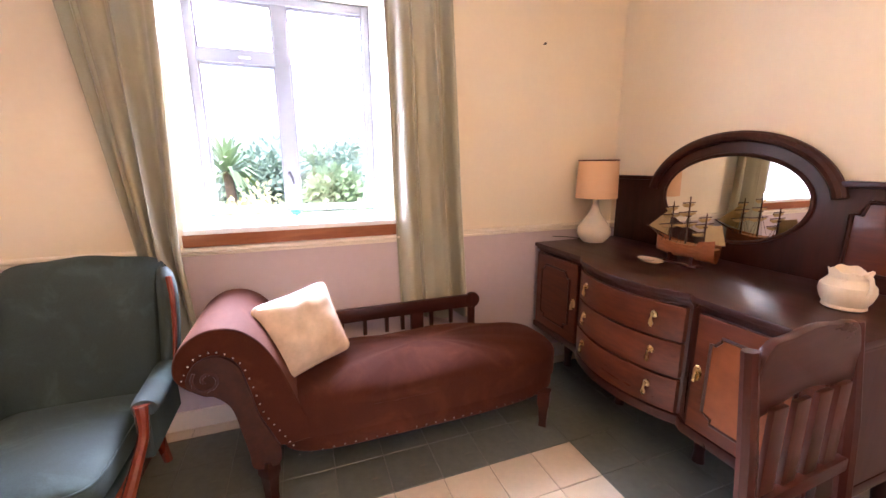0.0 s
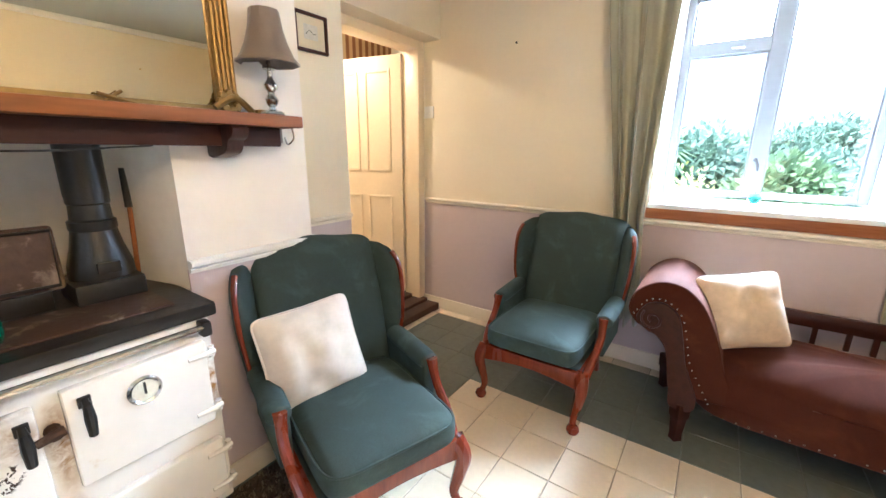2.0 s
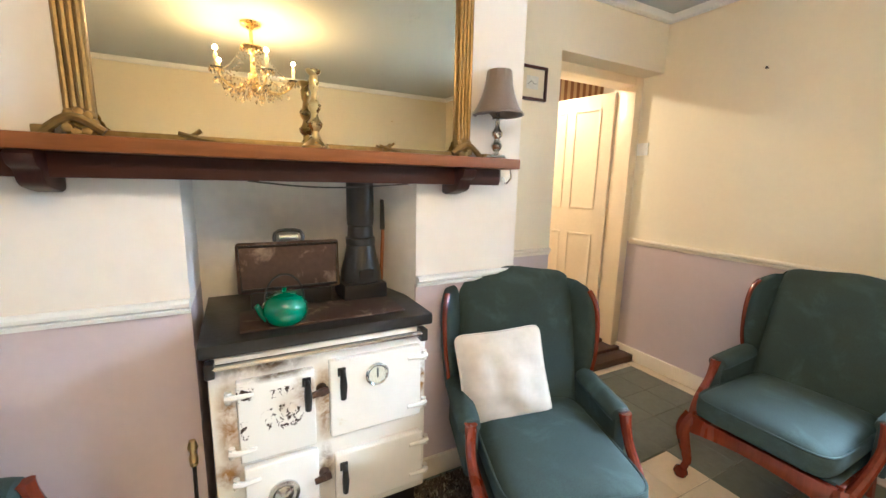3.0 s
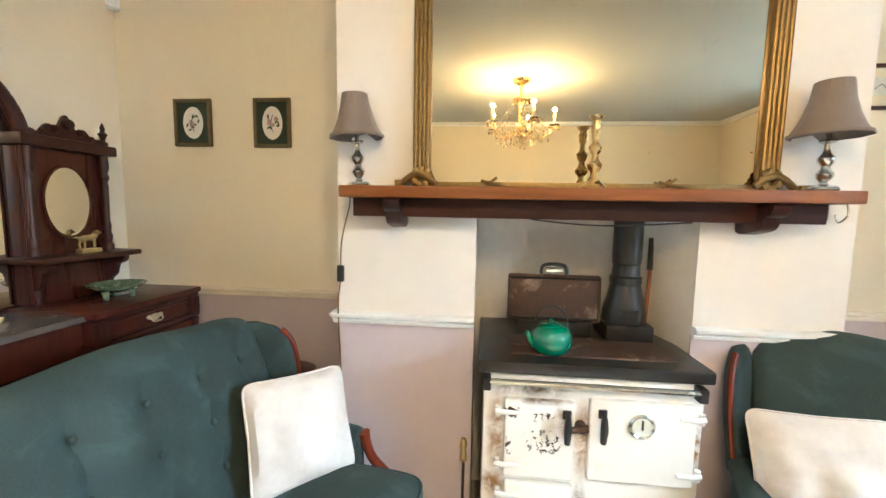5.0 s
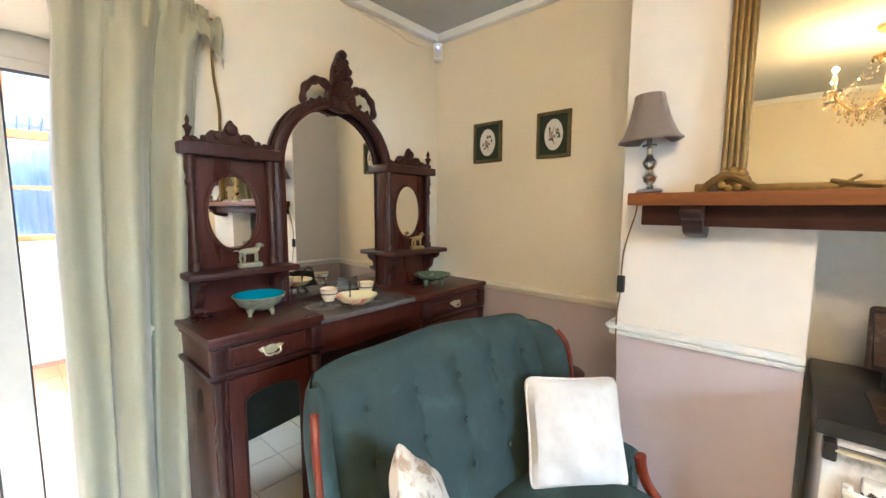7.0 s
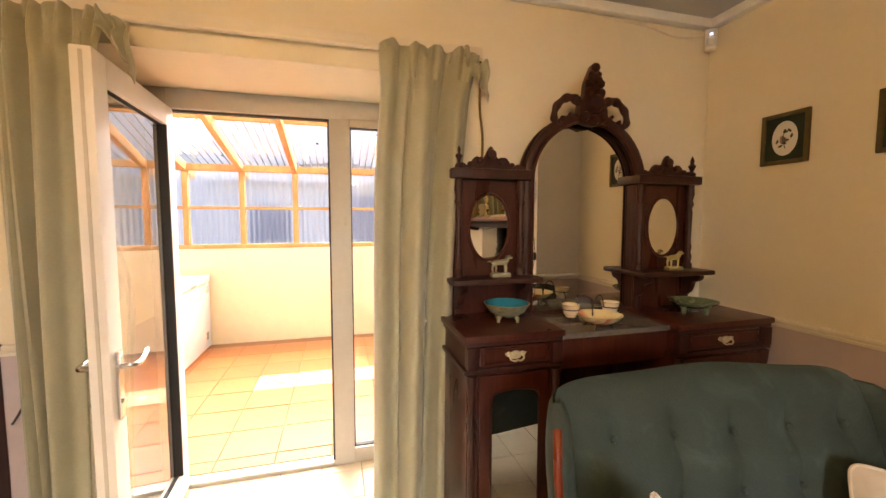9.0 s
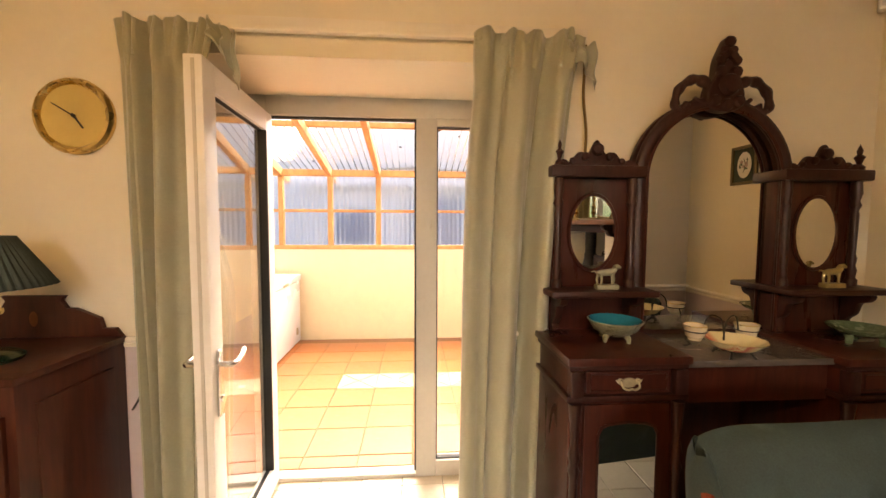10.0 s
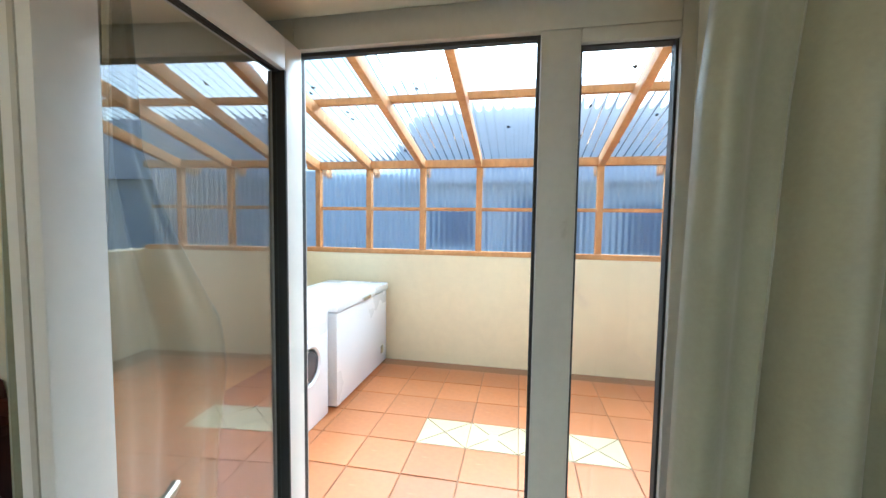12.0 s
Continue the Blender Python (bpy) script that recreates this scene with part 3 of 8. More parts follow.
bm = box(0.69, 0.73, 0.018, 0.024, 0.84, 1.02, 0.003)
lathe([(0, 0.0), (0.01, 0.0), (0.01, 0.03), (0.026, 0.04), (0.028, 0.055), (0.018, 0.066), (0, 0.068)], 16, m=at(0.71, 0.022, 0.95) @ pose(0, 0, 0, -90), bm=bm)
part("door_knob", bm, M_IRON, leaf, "dark metal knob and plate")
st = thing("step", at(0, 0, 0), "dark worn wooden threshold step at the doorway", "step", kind="structure")
for k, (x0, x1, z1) in enumerate(((-2.57, -2.45, 0.055), (-2.70, -2.575, 0.075), (-2.86, -2.705, 0.10))):
    part("tread_board", box(x0, x1, 2.17, YN - 0.02, 0, z1, 0.008), M_STEP, st)
M_STRIPE, nt, p = nodes_of("striped_wallpaper")
wv = nt.nodes.new("ShaderNodeTexWave")
wv.wave_type, wv.bands_direction = "BANDS", "Y"
wv.inputs["Scale"].default_value = 3.2
link(nt, coords(nt), wv.inputs[0])
link(nt, ramp(nt, wv.outputs["Fac"], [(0.45, (0.62, 0.42, 0.2)), (0.55, (0.28, 0.12, 0.05))]), p.inputs["Base Color"])
p.inputs["Roughness"].default_value = 0.8
solid("hall_wall", box(-4.3, -4.2, 1.2, 4.6, 0, 2.6), M_STRIPE, Matrix(), "striped brown and cream wallpaper in the hall", "wall", kind="structure")
solid("hall_wall_side", box(-4.2, -2.9, 4.5, 4.6, 0, 2.6), M_WALL, Matrix(), "plain cream hall wall", "wall", kind="structure")
solid("hall_wall_end", box(-4.2, -2.9, 1.2, 1.3, 0, 2.6), M_WALL, Matrix(), "plain cream hall wall", "wall", kind="structure")
solid("hall_wall_inner", box(-2.9, -2.79, YN + 0.03, 4.5, 0, 2.6), M_WALL, Matrix(), "plain cream hall wall", "wall", kind="structure")
solid("hall_floor", box(-4.2, -2.87, 1.2, 4.6, 0, 0.09), M_STEP, Matrix(), "dark boarded hall floor", "floor", kind="structure")
solid("hall_ceiling", box(-4.3, -2.9, 1.2, 4.6, 2.6, 2.7), M_CEIL, Matrix(), "white hall ceiling", "ceiling", kind="structure")

# garden door to the conservatory
gd = thing("door_2", at(0, -2.11, 0), "white plastic garden door standing open into the room, with a side light", "door", kind="structure")
bm = bmesh.new()
for b in ((0.355, 0.455, 0, 2.075), (-0.825, -0.785, 0, 2.075), (-0.785, 0.355, 1.975, 2.075), (-0.53, -0.42, 0, 1.975), (-0.785, -0.53, 0, 0.09), (-0.42, 0.355, 0, 0.022), (-0.785, -0.53, 1.935, 1.975)):
    box(b[0], b[1], -0.045, 0.03, b[2], b[3], 0.006, bm=bm)
part("door_frame", bm, M_UPVCSHADE, gd)
bm = bmesh.new()
for b in ((0.345, 0.357, 0.02, 1.975), (-0.42, -0.41, 0.02, 1.975), (-0.41, 0.345, 1.963, 1.978)):
    box(b[0], b[1], -0.02, 0.004, b[2], b[3], bm=bm)
part("door_gasket", bm, M_GASKET, gd)
bm = bmesh.new()
for b in ((-0.537, -0.527, 0.085, 1.94), (-0.788, -0.778, 0.085, 1.94), (-0.778, -0.537, 1.93, 1.94), (-0.778, -0.537, 0.085, 0.095)):
    box(b[0], b[1], -0.025, 0.012, b[2], b[3], bm=bm)
part("pane_gasket", bm, M_GASKET, gd)
pane = part("pane", box(-0.78, -0.535, -0.012, -0.004, 0.09, 1.935), M_GLASS, gd)
pane.visible_shadow = False
bm = bmesh.new()
for b in ((0, 0.095, 0, 1.935), (0.645, 0.74, 0, 1.935), (0.095, 0.645, 1.84, 1.935), (0.095, 0.645, 0, 0.11)):
    box(b[0], b[1], -0.03, 0.03, b[2], b[3], 0.006, bm=bm)
leaf = part("door_leaf", bm, M_UPVC, gd, "white plastic glazed door leaf")
leaf.matrix_local = pose(0.35, 0.04, 0.03, 0, 0, 180 - 87)
bm = bmesh.new()
for b in ((0.090, 0.10, 0.105, 1.845), (0.64, 0.65, 0.105, 1.845), (0.10, 0.64, 1.835, 1.845), (0.10, 0.64, 0.105, 0.115)):
    box(b[0], b[1], -0.012, 0.012, b[2], b[3], bm=bm)
box(0.096, 0.104, -0.016, 0.0312, 0.112, 1.838, bm=bm)
part("glazing_gasket", bm, M_GASKET, leaf)
part("edge_seal", box(0.738, 0.743, -0.004, 0.006, 0.02, 1.92), M_UPVCSHADE, leaf)
pane = part("pane", box(0.095, 0.645, -0.004, 0.004, 0.11, 1.84), M_DBLGLASS, leaf)
pane.visible_shadow = False
for s in (1, -1):
    bm = box(0.675, 0.71, min(s * 0.03, s * 0.042), max(s * 0.03, s * 0.042), 0.70, 0.94, 0.004)
    tube(smooth_line([(0.692, s * 0.04, 0.885), (0.692, s * 0.075, 0.885), (0.66, s * 0.085, 0.885), (0.60, s * 0.08, 0.895), (0.575, s * 0.075, 0.902)], 4), 0.010, 10, bm=bm)
    lathe([(0, 0), (0.012, 0), (0.012, 0.012), (0, 0.012)], 14, m=at(0.692, s * 0.036, 0.76) @ pose(0, 0, 0, -90 * s), bm=bm)
    part("lever_handle", bm, M_CHROME, leaf, "satin metal lever handle")


# ---- seats ----
def armchair(name, m, w, label, group, seats=1):
    """A winged armchair or settee that faces -y; origin between the front feet, w: half the distance between the arm fronts."""
    t = thing(name, m, label, "armchair" if seats == 1 else "settee", group)
    lx = w - 0.03
    for s in (-1, 1):
        leg = smooth_line([(s * (lx + 0.01), 0.03, 0.30), (s * (lx + 0.025), -0.005, 0.24), (s * (lx + 0.012), 0.005, 0.15), (s * (lx - 0.002), 0.015, 0.08), (s * lx, 0.0, 0.045), (s * (lx + 0.005), -0.012, 0.02)], 5)
        n = len(leg)
        bm = tube(leg, [0.036 - 0.02 * min(1, k / (n * 0.7)) + (0.012 if k > n * 0.82 else 0) for k in range(n)], 10)
        lathe([(0, 0), (0.026, 0.002), (0.032, 0.018), (0.026, 0.036), (0, 0.042)], 12, m=at(s * (lx + 0.005), -0.012, 0), bm=bm)
        part("front_leg", bm, M_CHERRY, t)
        part("back_leg", tube([(s * (lx - 0.05), 0.56, 0.32), (s * (lx - 0.05), 0.60, 0.14), (s * (lx - 0.05), 0.65, 0.0)], [0.026, 0.022, 0.018], 8), M_CHERRY, t)
    # front rail with a shallow curve
    pts = [(-lx, 0.315), (lx, 0.315), (lx, 0.225)] + [(lx * (1 - 2 * k / 12), 0.225 + 0.028 * math.sin(math.pi * k / 12)) for k in range(1, 12)] + [(-lx, 0.225)]
    part("seat_rail", prism(pts, 0.03, 0.006, m=at(0, 0.03, 0) @ XZ), M_CHERRY, t)
    for s in (-1, 1):
        part("side_rail", box(s * lx - 0.012, s * lx + 0.012, 0.03, 0.60, 0.25, 0.32, 0.004), M_CHERRY, t)
    part("seat_base", box(-lx, lx, 0.03, 0.60, 0.27, 0.325, 0.012), M_GREEN, t)
    # seat cushion, crowned, with a rounded front
    each = 2 * (w - 0.035) / seats
    for k in range(seats):
        cx = -(w - 0.035) + each * (k + 0.5)

        def cushion(u, v, cx=cx):
            a, b = 2 * math.pi * u, v
            ring = math.sin(math.pi * b) ** 0.28 if 0 < b < 1 else 0.0
            px = abs(math.cos(a)) ** 0.2 * (1 if math.cos(a) > 0 else -1)
            py = abs(math.sin(a)) ** 0.28 * (1 if math.sin(a) > 0 else -1)
            z = 0.385 - 0.062 * math.cos(math.pi * b) * (abs(math.cos(math.pi * b)) ** -0.45 if abs(math.cos(math.pi * b)) > 1e-3 else 0)
            z += 0.024 * (1 - (px * ring) ** 2) * (1 - (py * ring) ** 2) * (b > 0.5)
            return Vector((cx + px * ring * (each / 2 - 0.002), 0.245 + py * ring * 0.285, z))
        cu = part("seat_cushion", surface(cushion, 40, 17, wrap_u=True), M_GREEN, t)
        edge = [(cx + (abs(math.cos(a)) ** 0.28) * (1 if math.cos(a) > 0 else -1) * (each / 2 - 0.004), 0.245 + (abs(math.sin(a)) ** 0.28) * (1 if math.sin(a) > 0 else -1) * 0.283, 0.425) for a in (2 * math.pi * k / 40 for k in range(40))]
        part("piping", tube(edge, 0.005, 6, closed=True), M_GREEN, cu)
    # raked, camel-topped back with buttons
    rake = at(0, 0.50, 0.33) @ pose(0, 0, 0, -17)
    hw = w - 0.004
    top = lambda x: 0.668 + (0.022 if seats == 1 else 0.03) * math.cos(math.pi * x / (2 * hw)) + (0.004 * math.cos(2 * math.pi * x / hw)) - 0.03 * (abs(x) / hw) ** 9
    nb = 5 if seats == 2 else 3
    buttons = [((-1 + (2 * i + 1 + (r % 2) * 0.0) / nb) * (hw - 0.04), 0.22 + 0.15 * r) for r in range(3) for i in range(nb)] if seats == 2 else []

    def back(side):
        def f(u, v):
            x = (2 * u - 1) * hw * (0.975 + 0.025 * v)
            z = v * top(x)
            e = max(0.0, (1 - (2 * u - 1) ** 14) * (1 - (max(0, v - 0.5) * 2) ** 6)) ** 0.5
            y = side * 0.068 * e + 0.05 * side * 0
            if side < 0:
                y -= 0.025 * math.sin(math.pi * v) * e
                for bx, bz in buttons:
                    d2 = ((x - bx) ** 2 + (z - bz) ** 2) / 0.0030
                    y += 0.030 * math.exp(-d2)
                    y += 0.008 * math.exp(-((x - bx) / 0.012) ** 2) * max(0.0, math.cos((z - bz) * 16)) * (abs(z - bz) < 0.098)
            return Vector((x, y + 0.06, z))
        return f
    bm = bmesh.new()
    for s in (-1, 1):
        surface(back(s), 90 if seats == 2 else 32, 40 if seats == 2 else 26, bm=bm)
    bmesh.ops.remove_doubles(bm, verts=bm.verts, dist=0.002)
    bm.transform(rake)
    bk = part("backrest", bm, M_GREEN, t)
    for bx, bz in buttons:
        part("button", lathe([(0, 0), (0.011, 0.001), (0.008, 0.007), (0, 0.009)], 10, m=rake @ at(bx, -0.002, bz) @ pose(0, 0, 0, 90)), M_GREEN, bk)
    # wings: padded lobes that join the back, with a polished edge
    for s in (-1, 1):
        def wing(u, v, s=s, grow=0.0):
            z = 0.46 + 0.458 * v
            a = 2 * math.pi * u
            front = float(np.interp(z, [0.46, 0.6, 0.74, 0.86, 0.96], [0.555, 0.545, 0.562, 0.59, 0.63]))
            p_in = Vector((s * (w - 0.02), 0.585 + (z - 0.33) * 0.306, z))
            p_out = Vector((s * (w + 0.022 + 0.032 * math.sin(math.pi * min(1, v * 0.75))), front, z))
            c, d = (p_in + p_out) / 2, (p_out - p_in) / 2
            nrm = Vector((d.y, -d.x, 0)).normalized()
            cap = max(0.0, 1 - ((v - 0.72) / 0.28) ** 2.6) ** 0.5 if v > 0.72 else 1.0
            cap = cap if v > 0.0 else 0.6
            ca, sa = math.cos(a), math.sin(a)
            ex = abs(ca) ** 0.6 * (1 if ca > 0 else -1)
            ey = abs(sa) ** 0.8 * (1 if sa > 0 else -1)
            return c + (d + d.normalized() * (0.012 + grow)) * (ex * (cap if ex > 0 else 1)) + nrm * 0.034 * ey * (0.3 + 0.7 * cap)
        part("wing", surface(wing, 26, 24, wrap_u=True), M_GREEN, t)
        edge = [wing(0, 0.93 * k / 22, s, 0.005) for k in range(23)]
        part("wing_edge", tube(edge, [0.008 + 0.004 * (k / 22) ** 2 for k in range(23)], 8), M_CHERRY, t)
        # arm: padded top, panel below, curved wooden front
        def arm(u, v, s=s):
            a = 2 * math.pi * u
            y = 0.225 + 0.34 * v
            e = max(0.05, 1 - (2 * v - 1) ** 10) ** 0.5 if 0 < v < 1 else 0.0
            return Vector((s * (w + 0.012) + 0.046 * e * math.cos(a), y, 0.50 + 0.02 * v + 0.036 * e * math.sin(a)))
        part("arm_pad", surface(arm, 18, 14, wrap_u=True), M_GREEN, t)
        pan = [(0.235, 0.315), (0.24, 0.50), (0.57, 0.51), (0.58, 0.315)]
        part("arm_panel", prism(pan, 0.05, 0.01, m=at(s * (w + 0.005) - 0.025, 0, 0) @ YZ), M_GREEN, t)
        post = smooth_line([(s * (w - 0.01), 0.05, 0.27), (s * (w + 0.008), 0.115, 0.35), (s * (w + 0.016), 0.195, 0.42), (s * (w + 0.014), 0.222, 0.48), (s * (w + 0.012), 0.232, 0.525)], 5)
        n = len(post)
        part("arm_post", tube(post, [0.024 - 0.006 * math.sin(math.pi * k / (n - 1)) for k in range(n)], 10), M_CHERRY, t)
    return t


armchair("armchair", at(-1.275, 2.238, 0), 0.283, "green velvet wing armchair with red polished wooden legs, beside the window", "wing armchairs")
armchair("armchair", at(-1.334, 1.303, 0) @ pose(0, 0, 0, 0, 0, 71), 0.283, "green velvet wing armchair holding a cream cushion, beside the range", "wing armchairs")
armchair("settee", at(-1.428, 0.013, 0) @ pose(0, 0, 0, 0, 0, 172), 0.49, "green velvet buttoned two-seat settee with red wooden trim", "", 2)


def cushion(name, m, w, h, t, mat, label, seed):
    c = solid(name, pillow(w, h, t, seed), mat, m, label, "cushion")
    def corner(a):
        x, z = abs(math.cos(a)) ** 0.17 * (1 if math.cos(a) > 0 else -1), abs(math.sin(a)) ** 0.17 * (1 if math.sin(a) > 0 else -1)
        pull = 1 - 0.05 * (1 - x * x) * abs(z) ** 3 - 0.05 * (1 - z * z) * abs(x) ** 3
        return (x * w / 2 * pull, 0, z * h / 2 * pull)
    part("piped_edge", tube([corner(2 * math.pi * k / 120) for k in range(120)], 0.005, 6, closed=True), mat, c)
    return c


# ---- chaise longue ----
ch = thing("chaise_longue", Matrix(), "brown velvet chaise longue with scrolled head and pale studs", "chaise longue")
Y0, Y1 = 2.46, 2.98


def chaise_seat(u, v):
    a = 2 * math.pi * u
    b = v
    ring = max(0.0, math.sin(math.pi * min(1, b * 0.5 + 0.0))) ** 0.0 if False else 1.0
    px = abs(math.cos(a)) ** (0.75 if math.cos(a) > 0 else 0.3) * (1 if math.cos(a) > 0 else -1)
    py = abs(math.sin(a)) ** 0.55 * (1 if math.sin(a) > 0 else -1)
    r = math.cos(math.pi / 2 * max(0, (b - 0.45) / 0.55)) ** 0.42 if b > 0.45 else 1.0
    z = 0.255 + 0.27 * b - 0.03 * (b > 0.45) * (b - 0.45) / 0.55
    hump = (0.012 * math.sin(6 * px) + 0.007 * noise.noise(Vector((px * 7, py * 2.2, 1.5))) + 0.005 * math.exp(-((px + 0.45 - 0.12 * py) / 0.03) ** 2) - 0.006 * math.exp(-((px - 0.08 + 0.05 * py) / 0.02) ** 2)) * (b > 0.4)
    return Vector((0.14 + px * r * 0.71, 2.715 + py * r * 0.27, z + hump * r))


bm = surface(chaise_seat, 150, 30, wrap_u=True)
part("seat", bm, M_BROWNVEL, ch)
rim = [(0.14 + abs(math.cos(a)) ** (0.75 if math.cos(a) > 0 else 0.3) * (1 if math.cos(a) > 0 else -1) * 0.70, 2.715 + abs(math.sin(a)) ** 0.55 * (1 if math.sin(a) > 0 else -1) * 0.262) for a in (2 * math.pi * k / 64 for k in range(64))]
part("seat_frame", prism(rim, 0.075, 0.006, m=at(0, 0, 0.18)), M_BROWNVEL, ch)
head = flat([(-0.40, 0.26), (-0.46, 0.40), (-0.52, 0.58), (-0.585, 0.70), (-0.67, 0.765), (-0.77, 0.765), (-0.855, 0.70), (-0.875, 0.61), (-0.83, 0.545), (-0.765, 0.53), (-0.715, 0.495), (-0.675, 0.40), (-0.635, 0.26)], 6)
part("head_rest", prism(head, Y1 - Y0 - 0.006, 0.012, m=at(0, Y1, 0) @ XZ, seg=3), M_BROWNVEL, ch)
face = flat([(-0.835, 0.58), (-0.80, 0.655), (-0.73, 0.675), (-0.665, 0.63), (-0.635, 0.53), (-0.61, 0.41), (-0.572, 0.315), (-0.545, 0.24), (-0.56, 0.18), (-0.645, 0.18), (-0.66, 0.26), (-0.678, 0.36), (-0.70, 0.46), (-0.745, 0.515), (-0.785, 0.53)], 5)
scroll = part("scroll_face", prism(face, 0.022, 0.006, m=at(0, Y0 + 0.008, 0) @ XZ), M_BEAM, ch, "carved dark wooden scroll")
sp = [(-0.765 + (0.052 - 0.0028 * k) * math.cos(0.55 * k + 2.4), Y0 - 0.014, 0.59 + (0.052 - 0.0028 * k) * math.sin(0.55 * k + 2.4)) for k in range(16)]
part("scroll_carving", tube(sp, 0.006, 6), M_MAHOG, scroll)
studs = smooth_line([(-0.845, 0, 0.60), (-0.80, 0, 0.675), (-0.725, 0, 0.69), (-0.655, 0, 0.635), (-0.62, 0, 0.53), (-0.595, 0, 0.42), (-0.545, 0, 0.325), (-0.50, 0, 0.245)], 3)
stud_me = finish(lathe([(0, 0), (0.0042, 0), (0.0035, 0.002), (0, 0.0035)], 8), "stud", M_CHROME)
for p_ in studs:
    o = new("stud", stud_me)
    o.parent, o.matrix_local = ch, at(p_.x, Y0 - 0.006, p_.z) @ pose(0, 0, 0, 90)
for k in range(26):
    x = -0.48 + 0.045 * k
    if k in (10, 19):
        continue
    o = new("stud", stud_me)
    yy = 2.715 - 0.263 * (abs(1 - (max(0, x - 0.14) / 0.70) ** 2.67) ** 0.206 if x > 0.14 else 1)
    o.parent, o.matrix_local = ch, at(x, yy, 0.197) @ pose(0, 0, 0, 90)
for x, y in ((-0.60, 2.475), (0.715, 2.49), (-0.70, 2.95), (0.70, 2.94)):
    bm = tube([(x, y, 0.20), (x, y, 0.13), (x, y, 0.115), (x, y, 0.03), (x, y, 0.0)], [0.042, 0.042, 0.034, 0.026, 0.028], 4)
    part("leg", bm, M_MAHOG, ch)
bkr = part("back_rail", box(-0.45, 0.50, 2.955, 2.985, 0.525, 0.60, 0.008), M_MAHOG_H, ch)
part("rail_end", lathe([(0, 0), (0.042, 0), (0.046, 0.008), (0.046, 0.027), (0.042, 0.034), (0, 0.034)], 20, m=at(0.515, 2.987, 0.565) @ pose(0, 0, 0, 90)), M_MAHOG, ch)
part("back_stile", box(0.49, 0.53, 2.957, 2.983, 0.30, 0.54, 0.005), M_MAHOG, ch)
part("back_stile", box(0.135, 0.21, 2.957, 2.983, 0.30, 0.53, 0.005), M_MAHOG, ch)
for x in (-0.36, -0.24, -0.12, 0.0, 0.09, 0.26, 0.38):
    part("spindle", box(x - 0.011, x + 0.011, 2.962, 2.980, 0.44, 0.53, 0.004), M_MAHOG, ch)

# ---- curtains ----
def curtain(name, rows, y, label, folds, amp=0.028, header=False, seed=0, lining=None):
    """Pleated cloth: rows of (z, x0, x1) from top to bottom."""
    rnd = random.Random(seed)
    ph = [rnd.uniform(0, 6.28) for _ in range(6)]
    zs = [r[0] for r in rows]
    creases = [(rnd.uniform(0.15, 0.4), rnd.uniform(-0.04, 0.06)), (rnd.uniform(0.55, 0.8), rnd.uniform(-0.06, 0.04))]

    def f(u, v):
        z = rows[0][0] + (rows[-1][0] - rows[0][0]) * v
        x0 = float(np.interp(-z, [-q for q in zs], [r[1] for r in rows]))
        x1 = float(np.interp(-z, [-q for q in zs], [r[2] for r in rows]))
        uu = u + 0.02 * math.sin(5 * u + ph[0] + 1.5 * v) + 0.012 * math.sin(11 * u + ph[1])
        a = amp * (0.75 + 0.45 * math.sin(7 * u + ph[2] + v)) * (0.7 + 0.4 * v)
        w = math.sin(2 * math.pi * folds * uu + 0.9 * math.sin(2 * math.pi * uu + ph[4]) + 0.5 * math.sin(3 * v + ph[3]))
        yy = a * math.copysign(abs(w) ** 0.75, w) + 0.004 * math.sin(13 * u + 3 * v + ph[4])
        for c0, drift in creases:
            yy -= 0.035 * min(1.0, 0.35 + v) * math.exp(-((u - c0 - drift * v) / 0.020) ** 2)
        if header and v < 0.09:
            g = 1 - v / 0.09
            yy = yy * (1 - 0.6 * g) + 0.017 * math.sin(2 * math.pi * folds * 2.3 * u + ph[5]) * math.sin(math.pi * min(1, v / 0.09)) + 0.008 * math.sin(2 * math.pi * folds * 4.1 * u) * g
            z += 0.012 * g * math.sin(2 * math.pi * folds * 1.7 * u + ph[1]) - 0.02 * g * (u > 0.8) * (u - 0.8) * 5
        return Vector((x0 + (x1 - x0) * uu, y + yy, z + (0.010 * math.sin(2 * math.pi * folds * u + 1) if v > 0.98 else 0)))
    ob = solid(name, surface(f, 26 * max(3, int(folds)), 46), M_CURTAIN, Matrix(), label, "curtain", "")
    md = ob.modifiers.new("cloth", "SOLIDIFY")
    md.thickness = 0.003
    return ob


tagged(curtain("curtain", [(2.42, -1.27, -0.885), (2.1, -1.25, -0.90), (1.5, -1.17, -0.925), (0.98, -1.105, -0.945), (0.30, -1.04, -0.90)], YN - 0.075, "sage green satin curtain drawn aside, hanging behind the armchair", 2.9, 0.042, seed=3), group="window curtains")
tagged(curtain("curtain", [(2.42, 0.045, 0.40), (2.05, 0.06, 0.415), (1.2, 0.085, 0.455), (0.46, 0.115, 0.51)], YN - 0.075, "sage green satin curtain drawn aside, hanging over the chaise back", 2.8, 0.044, seed=8), group="window curtains")
cl = thing("curtain_rail", Matrix(), "white curtain rail over the garden window", "curtain rail")
part("rail", box(-1.32, 0.46, YN - 0.085, YN - 0.06, 2.415, 2.445, 0.004), M_WHITE, cl)
for x in (-1.25, -0.42, 0.40):
    part("bracket", box(x - 0.015, x + 0.015, YN - 0.062, YN, 2.42, 2.44), M_WHITE, cl)
